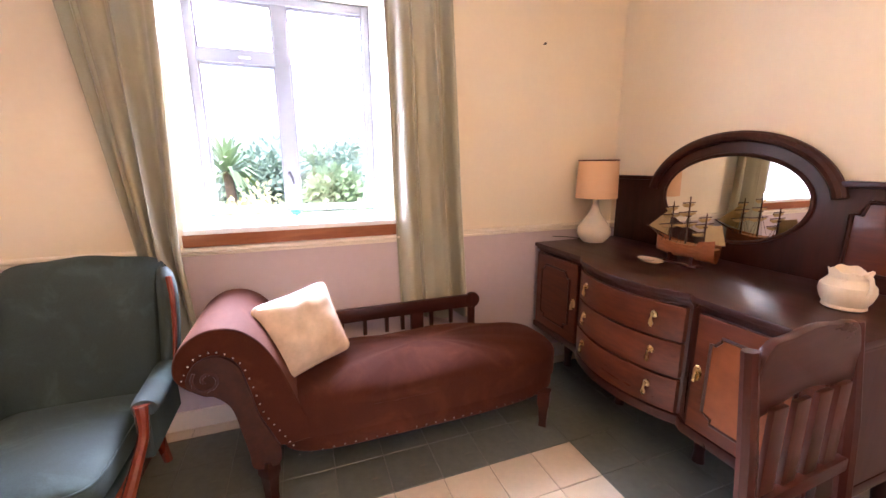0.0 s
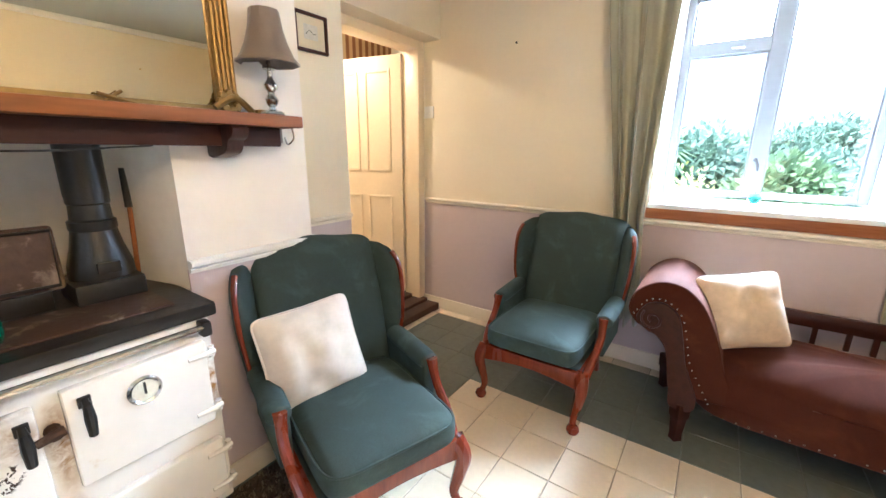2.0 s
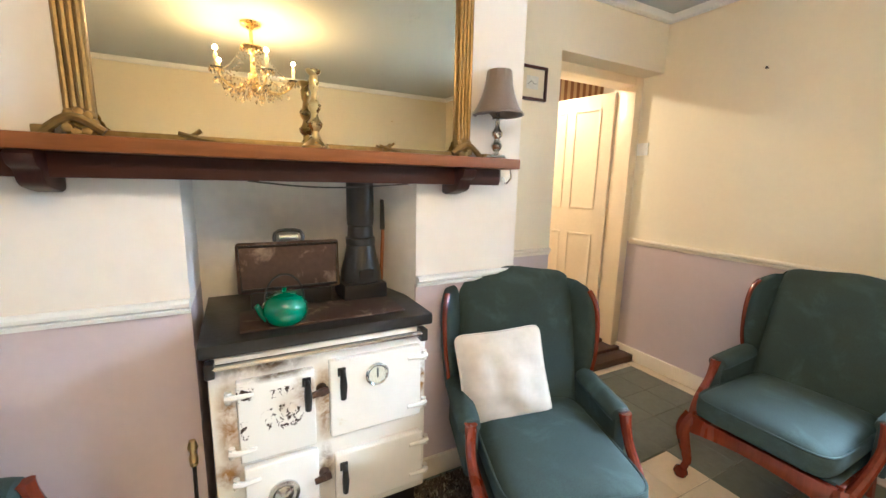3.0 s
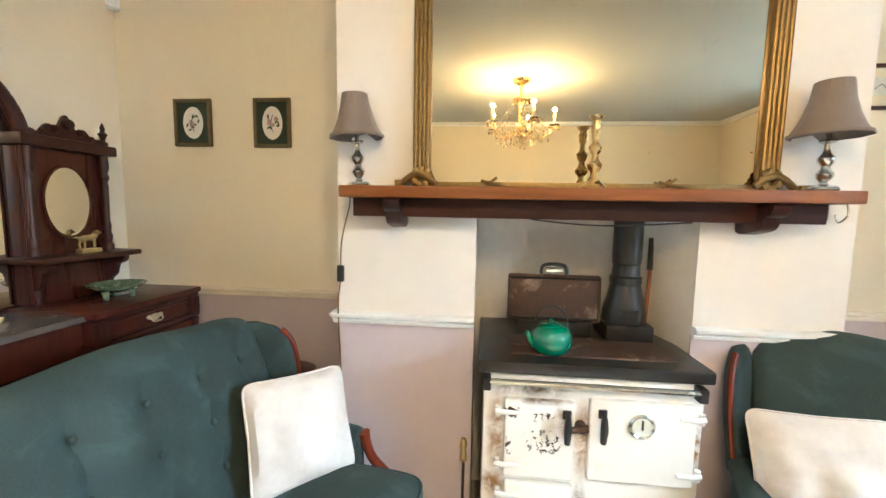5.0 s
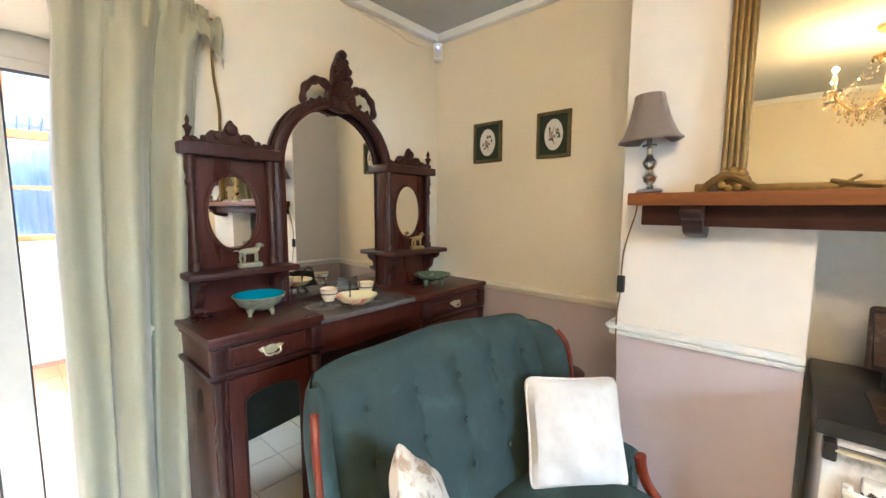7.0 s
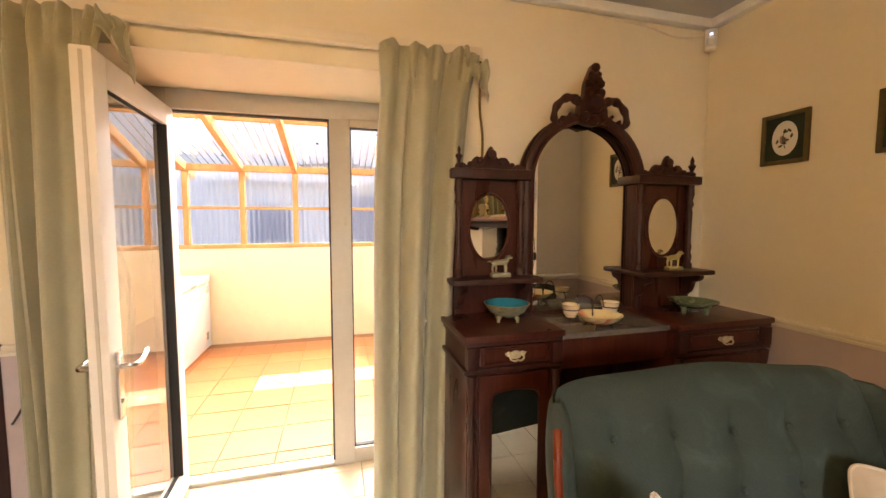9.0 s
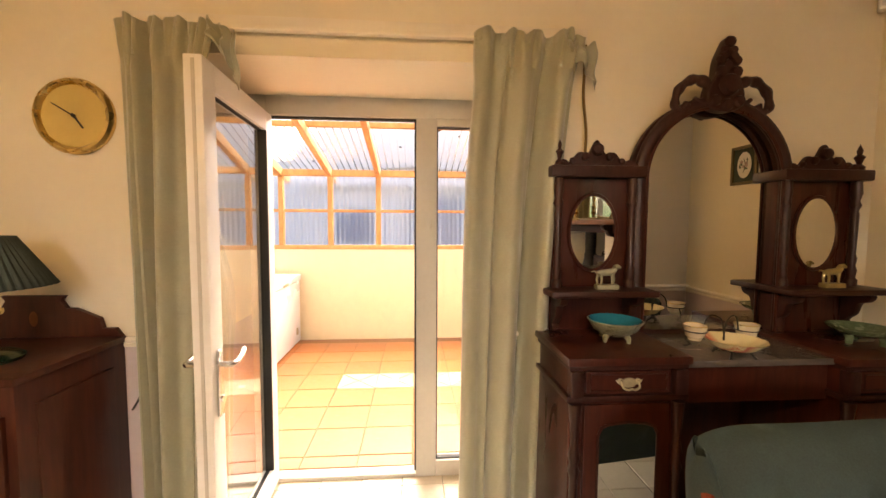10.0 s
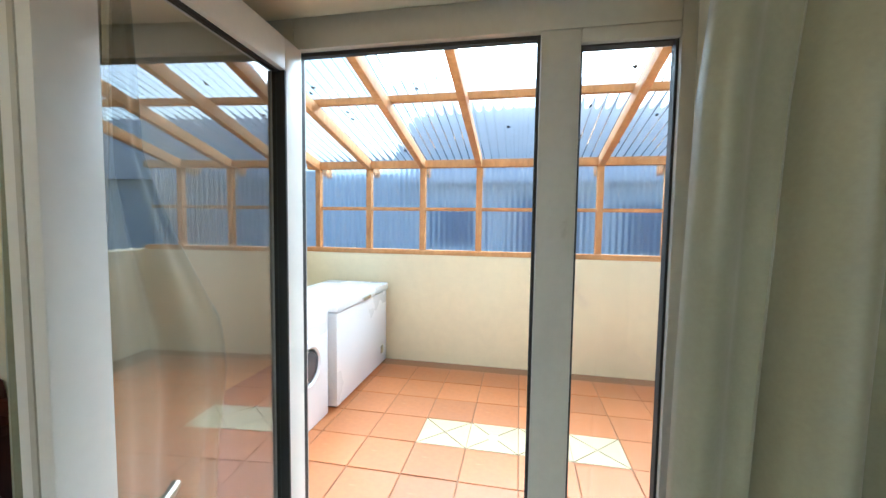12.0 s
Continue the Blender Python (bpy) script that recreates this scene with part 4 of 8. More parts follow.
tagged(curtain("curtain", [(2.165, 0.675, 0.33), (2.0, 0.665, 0.36), (1.2, 0.655, 0.39), (0.06, 0.635, 0.43)], YS + 0.075, "sage green gathered curtain at the garden door", 2.4, 0.046, True, 5), group="garden door curtains")
tagged(curtain("curtain", [(2.165, -0.655, -1.09), (1.95, -0.655, -1.045), (1.6, -0.625, -1.01), (1.2, -0.615, -0.98), (0.5, -0.605, -0.94), (0.06, -0.595, -0.93)], YS + 0.085, "sage green gathered curtain at the garden door, beside the dresser", 2.7, 0.058, True, 6), group="garden door curtains")
def ruffle(x0, reach, drop, ztop, label):
    """Loose gathered heading that hangs down past a curtain's end."""
    def f(u, v):
        x = x0 + reach * (u + 0.2 * v * math.sin(3 * u))
        z = ztop - 0.05 * u - (0.07 + drop * u) * v
        return Vector((x, YS + 0.105 + 0.020 * math.sin(15 * u + 2 * v) + 0.012 * math.sin(9 * v + 5 * u), z + 0.008 * math.sin(22 * u)))
    ob = solid("curtain", surface(f, 40, 24), M_CURTAIN, Matrix(), label, "curtain", "garden door curtains")
    ob.modifiers.new("cloth", "SOLIDIFY").thickness = 0.003


ruffle(0.335, -0.095, 0.13, 2.155, "gathered sage green curtain heading hanging loose over the garden door")
ruffle(-1.0, -0.115, 0.10, 2.165, "folded sage green curtain heading hanging loose towards the dresser")


def tucked(u, v):
    """Cloth pushed into the door reveal behind the open leaf; its free edge swings out in the middle."""
    z = 2.02 - 1.96 * v
    far = float(np.interp(-z, [-2.02, -1.56, -1.40, -1.30, -1.15, -1.0, -0.83, -0.5, -0.06], [-1.585, -1.615, -1.69, -1.75, -1.84, -1.86, -1.825, -1.80, -1.79]))
    y = -1.515 + (far + 1.515) * u
    return Vector((0.432 - 0.016 * math.sin(9.5 * u + 1.2 * v) - 0.007 * math.sin(21 * u + 0.8), y, z))


cu_ = solid("curtain", surface(tucked, 40, 40), M_CURTAIN, Matrix(), "sage green curtain edge pushed behind the open garden door", "curtain", "garden door curtains")
md = cu_.modifiers.new("cloth", "SOLIDIFY")
md.thickness = 0.003
cb = thing("curtain_batten", Matrix(), "cream painted wooden curtain batten over the garden door", "curtain rail")
part("batten", box(-1.12, 0.70, YS + 0.001, YS + 0.022, 2.165, 2.215, 0.004), M_TRIM, cb)
part("track", box(-1.10, 0.68, YS + 0.022, YS + 0.05, 2.150, 2.166, 0.003), M_TRIM, cb)

# ---- bow-front sideboard ----
sb = thing("sideboard", Matrix(), "dark mahogany bow-front sideboard with an arched oval mirror", "sideboard")
SY0, SY1, SZ = 1.50, 3.045, 0.862
SBC = [(1.015, 3.045), (1.01, 2.62), (0.985, 2.585)] + [(0.985 - 0.085 * math.sin(math.pi * k / 14) ** 0.8, 2.585 - 0.625 * k / 14) for k in range(1, 14)] + [(0.985, 1.96), (0.965, 1.925), (0.965, 1.50)]


outline = lambda d, e: [(XE - 0.004, SY0 - e)] + [(XE - 0.004, SY1 + e)] + [(x - d, min(max(y, SY0), SY1) + (e if y > 3 else -e if y < 1.51 else 0)) for x, y in SBC]
part("top", prism(outline(0.02, 0.012), 0.026, 0.007, m=at(0, 0, SZ - 0.026)), M_MAHOGY, sb)
part("top_moulding", prism(outline(0.008, 0.004), 0.016, 0.004, m=at(0, 0, SZ - 0.042)), M_MAHOG, sb)
part("carcass", prism(outline(-0.008, 0.0), SZ - 0.042 - 0.33, m=at(0, 0, 0.33)), M_MAHOG, sb)
part("plinth_moulding", prism(outline(0.012, 0.006), 0.045, 0.012, m=at(0, 0, 0.295)), M_MAHOG, sb)
bowx = lambda y: 0.985 - 0.085 * math.sin(math.pi * min(1, max(0, (2.585 - y) / 0.625))) ** 0.8
for k, (z0, z1) in enumerate(((0.345, 0.49), (0.50, 0.645), (0.655, 0.80))):
    pts = [(bowx(2.575 - 0.605 * i / 16) - 0.002, 2.575 - 0.605 * i / 16) for i in range(17)]
    pts = pts + [(x + 0.022, y) for x, y in pts[::-1]]
    dr = part("drawer", prism(pts, z1 - z0, 0.004, m=at(-0.008, 0, z0)), M_DRAWER, sb)
    for y in (2.475, 2.07):
        x, zz = bowx(y) - 0.012, (z0 + z1) / 2 + 0.02
        bm = lathe([(0, 0), (0.016, 0.0), (0.015, 0.004), (0.007, 0.008), (0.006, 0.016), (0, 0.018)], 12, m=at(x, y, zz) @ pose(0, 0, 0, 0, -90))
        tube([(x - 0.014, y, zz), (x - 0.018, y, zz - 0.02), (x - 0.016, y, zz - 0.038), (x - 0.014, y, zz - 0.052)], [0.004, 0.005, 0.010, 0.004], 8, bm=bm)
        part("drop_handle", bm, M_BRASS, dr, "brass drop handle")


def sb_door(y0, y1, x, hy):
    d = part("cabinet_door", box(x - 0.012, x + 0.012, y0, y1, 0.345, 0.805, 0.003), M_DRAWER, sb)
    c = 0.035
    a, b, z0, z1 = y0 + 0.06, y1 - 0.06, 0.405, 0.745
    pts = [(a + c, z0), (b - c, z0), (b - c, z0 + c * .6), (b, z0 + c), (b, z1 - c), (b - c * .4, z1 - c), (b - c, z1 - c * .3), (b - c, z1), (a + c, z1), (a + c, z1 - c * .3), (a + c * .4, z1 - c), (a, z1 - c), (a, z0 + c), (a + c, z0 + c * .6)]
    part("panel", prism(pts, 0.008, m=at(x - 0.0165, 0, 0) @ YZ), M_PANELW if y0 < 2 else M_DRAWER, d, "golden figured wood panel" if y0 < 2 else "dark wood panel")
    line = [(x - 0.016, p, q) for p, q in pts]
    part("panel_moulding", tube(line, 0.0065, 6, closed=True), M_MAHOG, d)
    bm = lathe([(0, 0), (0.017, 0), (0.014, 0.005), (0, 0.006)], 14, m=at(x - 0.012, hy, 0.575) @ pose(0, 0, 0, 0, -90) @ Matrix.Diagonal((1.9, 1, 1, 1)))
    tube([(x - 0.02, hy, 0.585), (x - 0.026, hy, 0.565), (x - 0.024, hy, 0.545)], [0.004, 0.007, 0.008], 8, bm=bm)
    part("escutcheon_handle", bm, M_BRASS, d, "brass oval drop handle")


sb_door(1.52, 1.905, 0.965, 1.885)
sb_door(2.64, 3.025, 1.012, 2.665)
for x, y in ((1.24, 2.97), (1.24, 2.50), (1.24, 2.02), (1.24, 1.57), (1.58, 2.98), (1.58, 1.56)):
    part("foot", lathe([(0.026, 0.30), (0.034, 0.26), (0.026, 0.2), (0.03, 0.12), (0.022, 0.05), (0.028, 0.0)], 14, m=at(x, y, 0)), M_MAHOG, sb)
# back board with the arch and mirror
AC, AZ, AW, AH = 2.31, 1.16, 0.455, 0.325
pts = [(SY0, SZ), (SY1, SZ), (SY1, 1.262), (AC + AW, 1.262)] + [(AC + AW * math.cos(a), AZ + AH * math.sin(a)) for a in np.linspace(math.asin((1.262 - AZ) / AH) * 0.9, math.pi - math.asin((1.262 - AZ) / AH) * 0.9, 30)] + [(AC - AW, 1.262), (SY0, 1.262)]
bb = part("back_board", prism(pts, 0.025, 0.004, m=at(XE - 0.032, 0, 0) @ YZ), M_MAHOG, sb)
arch = [(XE - 0.042, AC + (AW - 0.01) * math.cos(a), AZ + (AH - 0.01) * math.sin(a)) for a in np.linspace(0.15, math.pi - 0.15, 40)]
part("arch_moulding", tube(arch, 0.026, 10), M_MAHOG, sb)
for y0, y1 in ((SY0 - 0.005, AC - AW + 0.03), (AC + AW - 0.03, SY1 + 0.005)):
    part("cornice", box(XE - 0.055, XE - 0.006, y0, y1, 1.252, 1.276, 0.006), M_MAHOG, sb)
for y0, y1 in ((SY0 + 0.05, AC - AW - 0.03),):
    fr = [(y0, 0.93), (y1, 0.93), (y1, 1.15), (y1 - 0.03, 1.15), (y1 - 0.045, 1.20), (y0, 1.20)]
    part("back_panel", prism(fr, 0.008, 0.002, m=at(XE - 0.041, 0, 0) @ YZ), M_DRAWER, sb)
    part("back_panel_moulding", tube([(XE - 0.042, a, b) for a, b in fr], 0.009, 6, closed=True), M_MAHOG, sb)
ring = [(XE - 0.038, AC + 0.355 * math.cos(a), 1.175 + 0.215 * math.sin(a)) for a in np.linspace(0, 2 * math.pi, 56)[:-1]]
part("mirror_rim", tube(ring, 0.009, 8, closed=True), M_MAHOG, sb)
part("mirror", prism([(AC + 0.345 * math.cos(a), 1.175 + 0.205 * math.sin(a)) for a in np.linspace(0, 2 * math.pi, 64)[:-1]], 0.006, 0.0, m=at(XE - 0.040, 0, 0) @ YZ), M_MIRROR, sb, "bevelled oval mirror")

# ---- dining chair ----
dc = thing("dining_chair", at(0.475, 1.40, 0) @ pose(0, 0, 0, 0, 0, 2), "dark-stained wooden dining chair with a slatted back", "chair")
for x in (0.0, 0.42):
    part("back_post", tube([(x, 0.06, 0.0), (x, 0.0, 0.45), (x, 0.02, 0.70), (x, 0.05, 0.955)], [0.02, 0.024, 0.024, 0.02], 8, squash=0.8), M_MAHOG, dc)
    part("front_leg", tube([(x, -0.42, 0.0), (x, -0.42, 0.44)], [0.017, 0.024], 8), M_MAHOG, dc)
part("top_rail", prism(flat([(0.0, 0.80), (0.03, 0.955), (0.12, 0.975), (0.21, 0.985), (0.30, 0.975), (0.39, 0.955), (0.42, 0.80), (0.21, 0.83)], 4), 0.024, 0.008, m=at(0, 0.052, 0) @ XZ), M_MAHOG_H, dc)
part("lower_rail", box(0.0, 0.42, 0.0, 0.024, 0.56, 0.60, 0.006), M_MAHOG_H, dc)
for x in (0.08, 0.165, 0.255, 0.34):
    part("slat", box(x - 0.028, x + 0.028, 0.012, 0.026, 0.59, 0.82, 0.004), M_MAHOG, dc)
part("seat", box(-0.02, 0.44, -0.44, 0.0, 0.43, 0.475, 0.014), M_BROWNVEL, dc)
for x in (0.0, 0.42):
    part("stretcher", tube([(x, -0.42, 0.2), (x, 0.03, 0.2)], 0.011, 8), M_MAHOG, dc)


# ---- range cooker ----
rc = thing("range_cooker", Matrix(), "cream enamelled solid-fuel range cooker with chipped and rusted doors", "range cooker")
RX = -1.885
part("body", box(-2.40, RX, 0.305, 1.03, 0.13, 0.825, 0.008), M_BURNTBODY, rc)
part("plinth", box(-2.38, RX - 0.05, 0.33, 1.01, 0.0, 0.13), M_IRON, rc)
part("hotplate_top", box(-2.42, RX + 0.022, 0.285, 1.05, 0.828, 0.872, 0.010), M_IRON, rc, "black cast iron top")
part("hotplate", box(-2.14, RX - 0.045, 0.40, 0.96, 0.872, 0.880, 0.003), M_RUST, rc, "rusty ground hotplate")
bar = part("towel_rail", tube([(RX + 0.035, 0.31, 0.806), (RX + 0.035, 1.01, 0.806)], 0.010, 10), M_CHROME, rc, "chrome towel rail")
for y in (0.315, 1.005):
    part("rail_bracket", box(RX, RX + 0.045, y - 0.014, y + 0.014, 0.775, 0.822, 0.006), M_IRON, rc)


def cooker_door(y0, y1, z0, z1, mat, hinge, handle_y, label="", handle_z=None):
    d = part("oven_door", box(RX - 0.002, RX + 0.026, y0, y1, z0, z1, 0.009, seg=3), mat, rc, label)
    for z in (z0 + 0.045, z1 - 0.045):
        s = 1 if hinge > (y0 + y1) / 2 else -1
        bm = tube([(RX + 0.027, hinge - s * 0.055, z), (RX + 0.03, hinge, z), (RX + 0.02, hinge + s * 0.022, z)], [0.007, 0.010, 0.012], 8)
        tube([(RX + 0.018, hinge + s * 0.016, z - 0.018), (RX + 0.018, hinge + s * 0.016, z + 0.018)], 0.010, 8, bm=bm)
        part("hinge", bm, M_ENAMEL, d)
    if handle_y:
        hz = handle_z or (z0 + z1) / 2 + 0.06
        bm = box(RX + 0.026, RX + 0.034, handle_y - 0.014, handle_y + 0.014, hz + 0.025, hz + 0.055, 0.003)
        tube([(RX + 0.034, handle_y, hz + 0.045), (RX + 0.052, handle_y, hz + 0.035), (RX + 0.056, handle_y, hz), (RX + 0.05, handle_y, hz - 0.05)], [0.008, 0.010, 0.013, 0.010], 10, bm=bm)
        part("handle", bm, M_BLACK, d, "black handle")
    return d


cooker_door(0.378, 0.612, 0.462, 0.742, M_FIREDOOR, 0.372, 0.585, "chipped and rusted firebox door")
ov = cooker_door(0.660, 1.0, 0.470, 0.756, M_ENAMEL, 1.0, 0.70, "white oven door with a dial")
cooker_door(0.672, 1.01, 0.175, 0.395, M_ENAMEL, 1.01, 0.70, "white lower oven door", 0.31)
ash = cooker_door(0.385, 0.615, 0.175, 0.44, M_ENAMEL, 0.378, None, "white ash-pit door")
part("air_dial", lathe([(0, 0), (0.05, 0), (0.05, 0.008), (0.038, 0.012), (0.030, 0.008), (0.012, 0.02), (0, 0.021)], 24, m=at(RX + 0.026, 0.50, 0.315) @ pose(0, 0, 0, 0, 90)), M_CHROME, ash)
part("temperature_dial", lathe([(0, 0.006), (0.030, 0.006), (0.034, 0.0), (0.041, 0.0), (0.043, 0.008), (0.037, 0.014), (0.032, 0.010), (0, 0.010)], 28, m=at(RX + 0.024, 0.826, 0.678) @ pose(0, 0, 0, 0, 90)), M_CHROME, ov, "chrome temperature dial")
part("dial_needle", box(RX + 0.035, RX + 0.037, 0.824, 0.829, 0.668, 0.702), M_BLACK, ov)
for z in (0.655, 0.33):
    bm = tube([(RX + 0.0, 0.636, z), (RX + 0.03, 0.636, z)], 0.018, 10)
    tube([(RX + 0.03, 0.60, z - 0.006), (RX + 0.034, 0.655, z + 0.006)], [0.011, 0.013], 8, bm=bm)
    part("door_catch", bm, M_RUST, rc, "rusted door catch")
lid = part("raised_lid", box(-0.19, 0.19, -0.017, 0.017, 0.0, 0.195, 0.016, seg=3), M_RUST, rc, "raised rusty insulated lid")
lid.matrix_local = at(-2.205, 0.588, 0.925) @ pose(0, 0, 0, 0, 0, 90) @ pose(0, 0, 0, -6)
part("lid_rim", tube([(-0.175, -0.018, 0.015), (0.175, -0.018, 0.015), (0.182, -0.018, 0.18), (-0.182, -0.018, 0.18)], 0.006, 6, closed=True), M_IRON, lid)
bm = tube(smooth_line([(-0.052, 0, 0.19), (-0.05, 0, 0.222), (-0.03, 0, 0.236), (0.03, 0, 0.236), (0.05, 0, 0.222), (0.052, 0, 0.19)], 4), 0.007, 8)
part("lid_handle", bm, M_IRON, lid)
part("handle_grip", tube([(-0.034, 0, 0.212), (0.034, 0, 0.212)], 0.012, 10), M_CHROME, lid, "bright metal grip")
part("lid_hinge", box(-2.235, -2.18, 0.44, 0.74, 0.870, 0.93, 0.004), M_IRON, rc)
fl = thing("flue_pipe", at(-2.215, 0.872, 0.872), "black cast iron flue pipe with a tapered collar", "flue pipe")
part("collar_base", box(-0.09, 0.10, -0.095, 0.085, 0.0, 0.07, 0.012), M_IRON, fl)
part("taper", lathe([(0.115, 0.068), (0.112, 0.11), (0.09, 0.17), (0.078, 0.22), (0.082, 0.225), (0.082, 0.25), (0.072, 0.255), (0.068, 0.30), (0.073, 0.305), (0.073, 0.325), (0.060, 0.33)], 24, squash=(0.75, 0.75)), M_IRON, fl)
part("pipe", lathe([(0.056, 0.325), (0.056, 0.66), (0, 0.66)], 24), M_IRON, fl)
part("flue_damper", box(0.06, 0.085, -0.03, 0.03, 0.09, 0.125, 0.004), M_IRON, fl)

kt = thing("kettle", at(-1.965, 0.54, 0.881) @ Matrix.Diagonal((0.72, 0.72, 0.83, 1)), "glossy green enamel kettle on the hotplate", "kettle")
part("body", lathe([(0, 0), (0.072, 0.0), (0.092, 0.016), (0.102, 0.045), (0.099, 0.075), (0.082, 0.103), (0.055, 0.118), (0, 0.118)], 32), M_KETTLE, kt)
part("lid", lathe([(0.054, 0.117), (0.056, 0.122), (0.03, 0.128), (0.008, 0.130), (0.007, 0.134), (0.011, 0.139), (0.009, 0.145), (0, 0.146)], 24), M_KETTLE, kt)
part("spout", tube(smooth_line([(0.02, -0.082, 0.035), (0.024, -0.104, 0.055), (0.028, -0.116, 0.078), (0.03, -0.122, 0.088)], 4), [0.024, 0.022, 0.02, 0.018, 0.017, 0.016, 0.015, 0.014, 0.014, 0.013, 0.013, 0.013, 0.012], 12), M_KETTLE, kt)
part("bail_handle", tube([(0, 0.085 * math.cos(a), 0.095 + 0.105 * math.sin(a)) for a in np.linspace(0, math.pi, 18)], 0.0045, 8), M_IRON, kt, "black wire handle")

pk = thing("fire_brush", at(-2.30, 1.0, 0.875), "wooden-handled hearth brush standing in the recess", "brush")
part("stick", tube([(0.03, -0.02, 0.0), (0.0, 0.0, 0.27)], 0.008, 8), M_APRON, pk)
part("grip", tube([(0.0, 0.0, 0.265), (-0.012, 0.008, 0.40)], [0.014, 0.017], 8), M_BLACK, pk)
pk = thing("poker", at(-2.02, 0.235, 0.0), "brass-handled poker leaning beside the range", "poker")
part("rod", tube([(0.05, 0, 0.0), (0, 0, 0.40)], 0.006, 8), M_IRON, pk)
part("knob", lathe([(0, 0), (0.012, 0.004), (0.014, 0.03), (0.009, 0.05), (0.016, 0.07), (0.010, 0.095), (0, 0.10)], 12, m=at(0, 0, 0.395)), M_BRASS, pk)
# hearth mat of tufts
M_MAT = leaf_mat0 = plain("coir_tuft", (0.075, 0.055, 0.035), 0.95, var=0.6, big=40, fine=160, relief=0.5)
mt = thing("hearth_mat", at(-1.78, 0.92, 0.0), "brown flecked hearth mat in front of the range", "mat")
part("backing", box(-0.24, 0.30, -0.50, 0.42, 0.001, 0.012, 0.004), M_MAT, mt)
rnd = random.Random(3)
verts, faces = [], []
for k in range(7000):
    x, y, a, h = rnd.uniform(-0.235, 0.295), rnd.uniform(-0.495, 0.415), rnd.uniform(0, 6.28), rnd.uniform(0.008, 0.02)
    b0, dx, dy = len(verts), 0.006 * math.cos(a), 0.006 * math.sin(a)
    verts += [(x - dx, y - dy, 0.010), (x + dx, y + dy, 0.010), (x + dy * 1.5, y - dx * 1.5, 0.010 + h)]
    faces.append((b0, b0 + 1, b0 + 2))
me = bpy.data.meshes.new("mat_surface")
me.from_pydata(verts, [], faces)
m_t, nt, p = nodes_of("mat_tufts")
geo = nt.nodes.new("ShaderNodeNewGeometry")
link(nt, ramp(nt, geo.outputs["Random Per Island"], [(0.0, (0.03, 0.022, 0.015)), (0.55, (0.10, 0.075, 0.045)), (1.0, (0.30, 0.25, 0.17))]), p.inputs["Base Color"])
p.inputs["Roughness"].default_value = 0.95
me.materials.append(m_t)
tf = new("mat_surface", me)
tf.parent = mt
tagged(tf, kind="stuff")

# ---- mantel and what stands on it ----
mn = thing("mantelpiece", Matrix(), "brown wooden mantel shelf on a dark beam with carved brackets", "mantelpiece")
MZ = 1.458
part("shelf", box(XB + 0.001, -1.882, -0.212, 1.44, MZ - 0.04, MZ, 0.005), M_MANTEL, mn)
part("beam", box(XB + 0.001, -1.955, -0.185, 1.392, 1.352, MZ - 0.04, 0.004), M_BEAM, mn)
for y in (-0.03, 1.205):
    prof = flat([(0.0, MZ - 0.042), (0.165, MZ - 0.042), (0.168, MZ - 0.075), (0.14, MZ - 0.09), (0.125, MZ - 0.12), (0.09, MZ - 0.135), (0.0, MZ - 0.14)], 3)
    part("bracket", prism([(x, z) for x, z in prof], 0.055, 0.004, m=at(XB + 0.002, y + 0.0275, 0) @ XZ), M_CARVED, mn)
part("end_block", box(XB + 0.001, -2.0, 1.393, 1.43, 1.365, MZ - 0.04, 0.003), plain("grey_block", (0.25, 0.22, 0.2), 0.8), mn)
part("cup_hook", tube(smooth_line([(-1.93, 1.425, MZ - 0.04), (-1.93, 1.43, MZ - 0.075), (-1.925, 1.40, MZ - 0.098), (-1.92, 1.385, MZ - 0.075)], 4), 0.003, 6), M_CHROME, mn)
part("cable", tube(smooth_line([(-1.95, 0.45, 1.352), (-1.945, 0.6, 1.338), (-1.945, 0.75, 1.336), (-1.95, 0.98, 1.351)], 5), 0.003, 6), M_BLACK, mn, "black cable under the beam")

om = thing("overmantel_mirror", Matrix(), "large gilt-framed overmantel mirror standing on the mantel", "mirror")
MY0, MY1, MZ1 = 0.02, 1.287, 2.42
bm = bmesh.new()
part("mirror_glass", box(XB + 0.012, XB + 0.016, MY0 + 0.05, MY1 - 0.05, MZ + 0.02, MZ1 - 0.04), M_OLDMIRROR, om)
for y, s in ((MY0, 1), (MY1, -1)):
    bm = box(XB + 0.002, XB + 0.03, min(y, y + s * 0.066), max(y, y + s * 0.066), MZ + 0.001, MZ1, 0.004)
    up = part("upright", bm, M_GILT, om)
    for k in range(4):
        part("reed", tube([(XB + 0.032, y + s * (0.010 + 0.0155 * k), MZ + 0.05), (XB + 0.032, y + s * (0.010 + 0.0155 * k), MZ1 - 0.02)], 0.0085, 8), M_GILT, up)
    bm = bmesh.new()
    for k in range(9):
        a = k * 0.75
        lathe([(0, 0), (0.016, 0.003), (0.012, 0.012), (0, 0.016)], 8, m=at(XB + 0.035, y + s * (0.033 + 0.03 * math.cos(a)), MZ + 0.04 + 0.027 * math.sin(a)) @ pose(0, 0, 0, 0, 90), bm=bm)
    tube(smooth_line([(XB + 0.04, y - s * 0.045, MZ + 0.012), (XB + 0.045, y + s * 0.02, MZ + 0.055), (XB + 0.04, y + s * 0.085, MZ + 0.018)], 5), 0.012, 8, bm=bm)
    part("leaf_carving", bm, M_GILT, om, "gilt leaf carving at the foot")
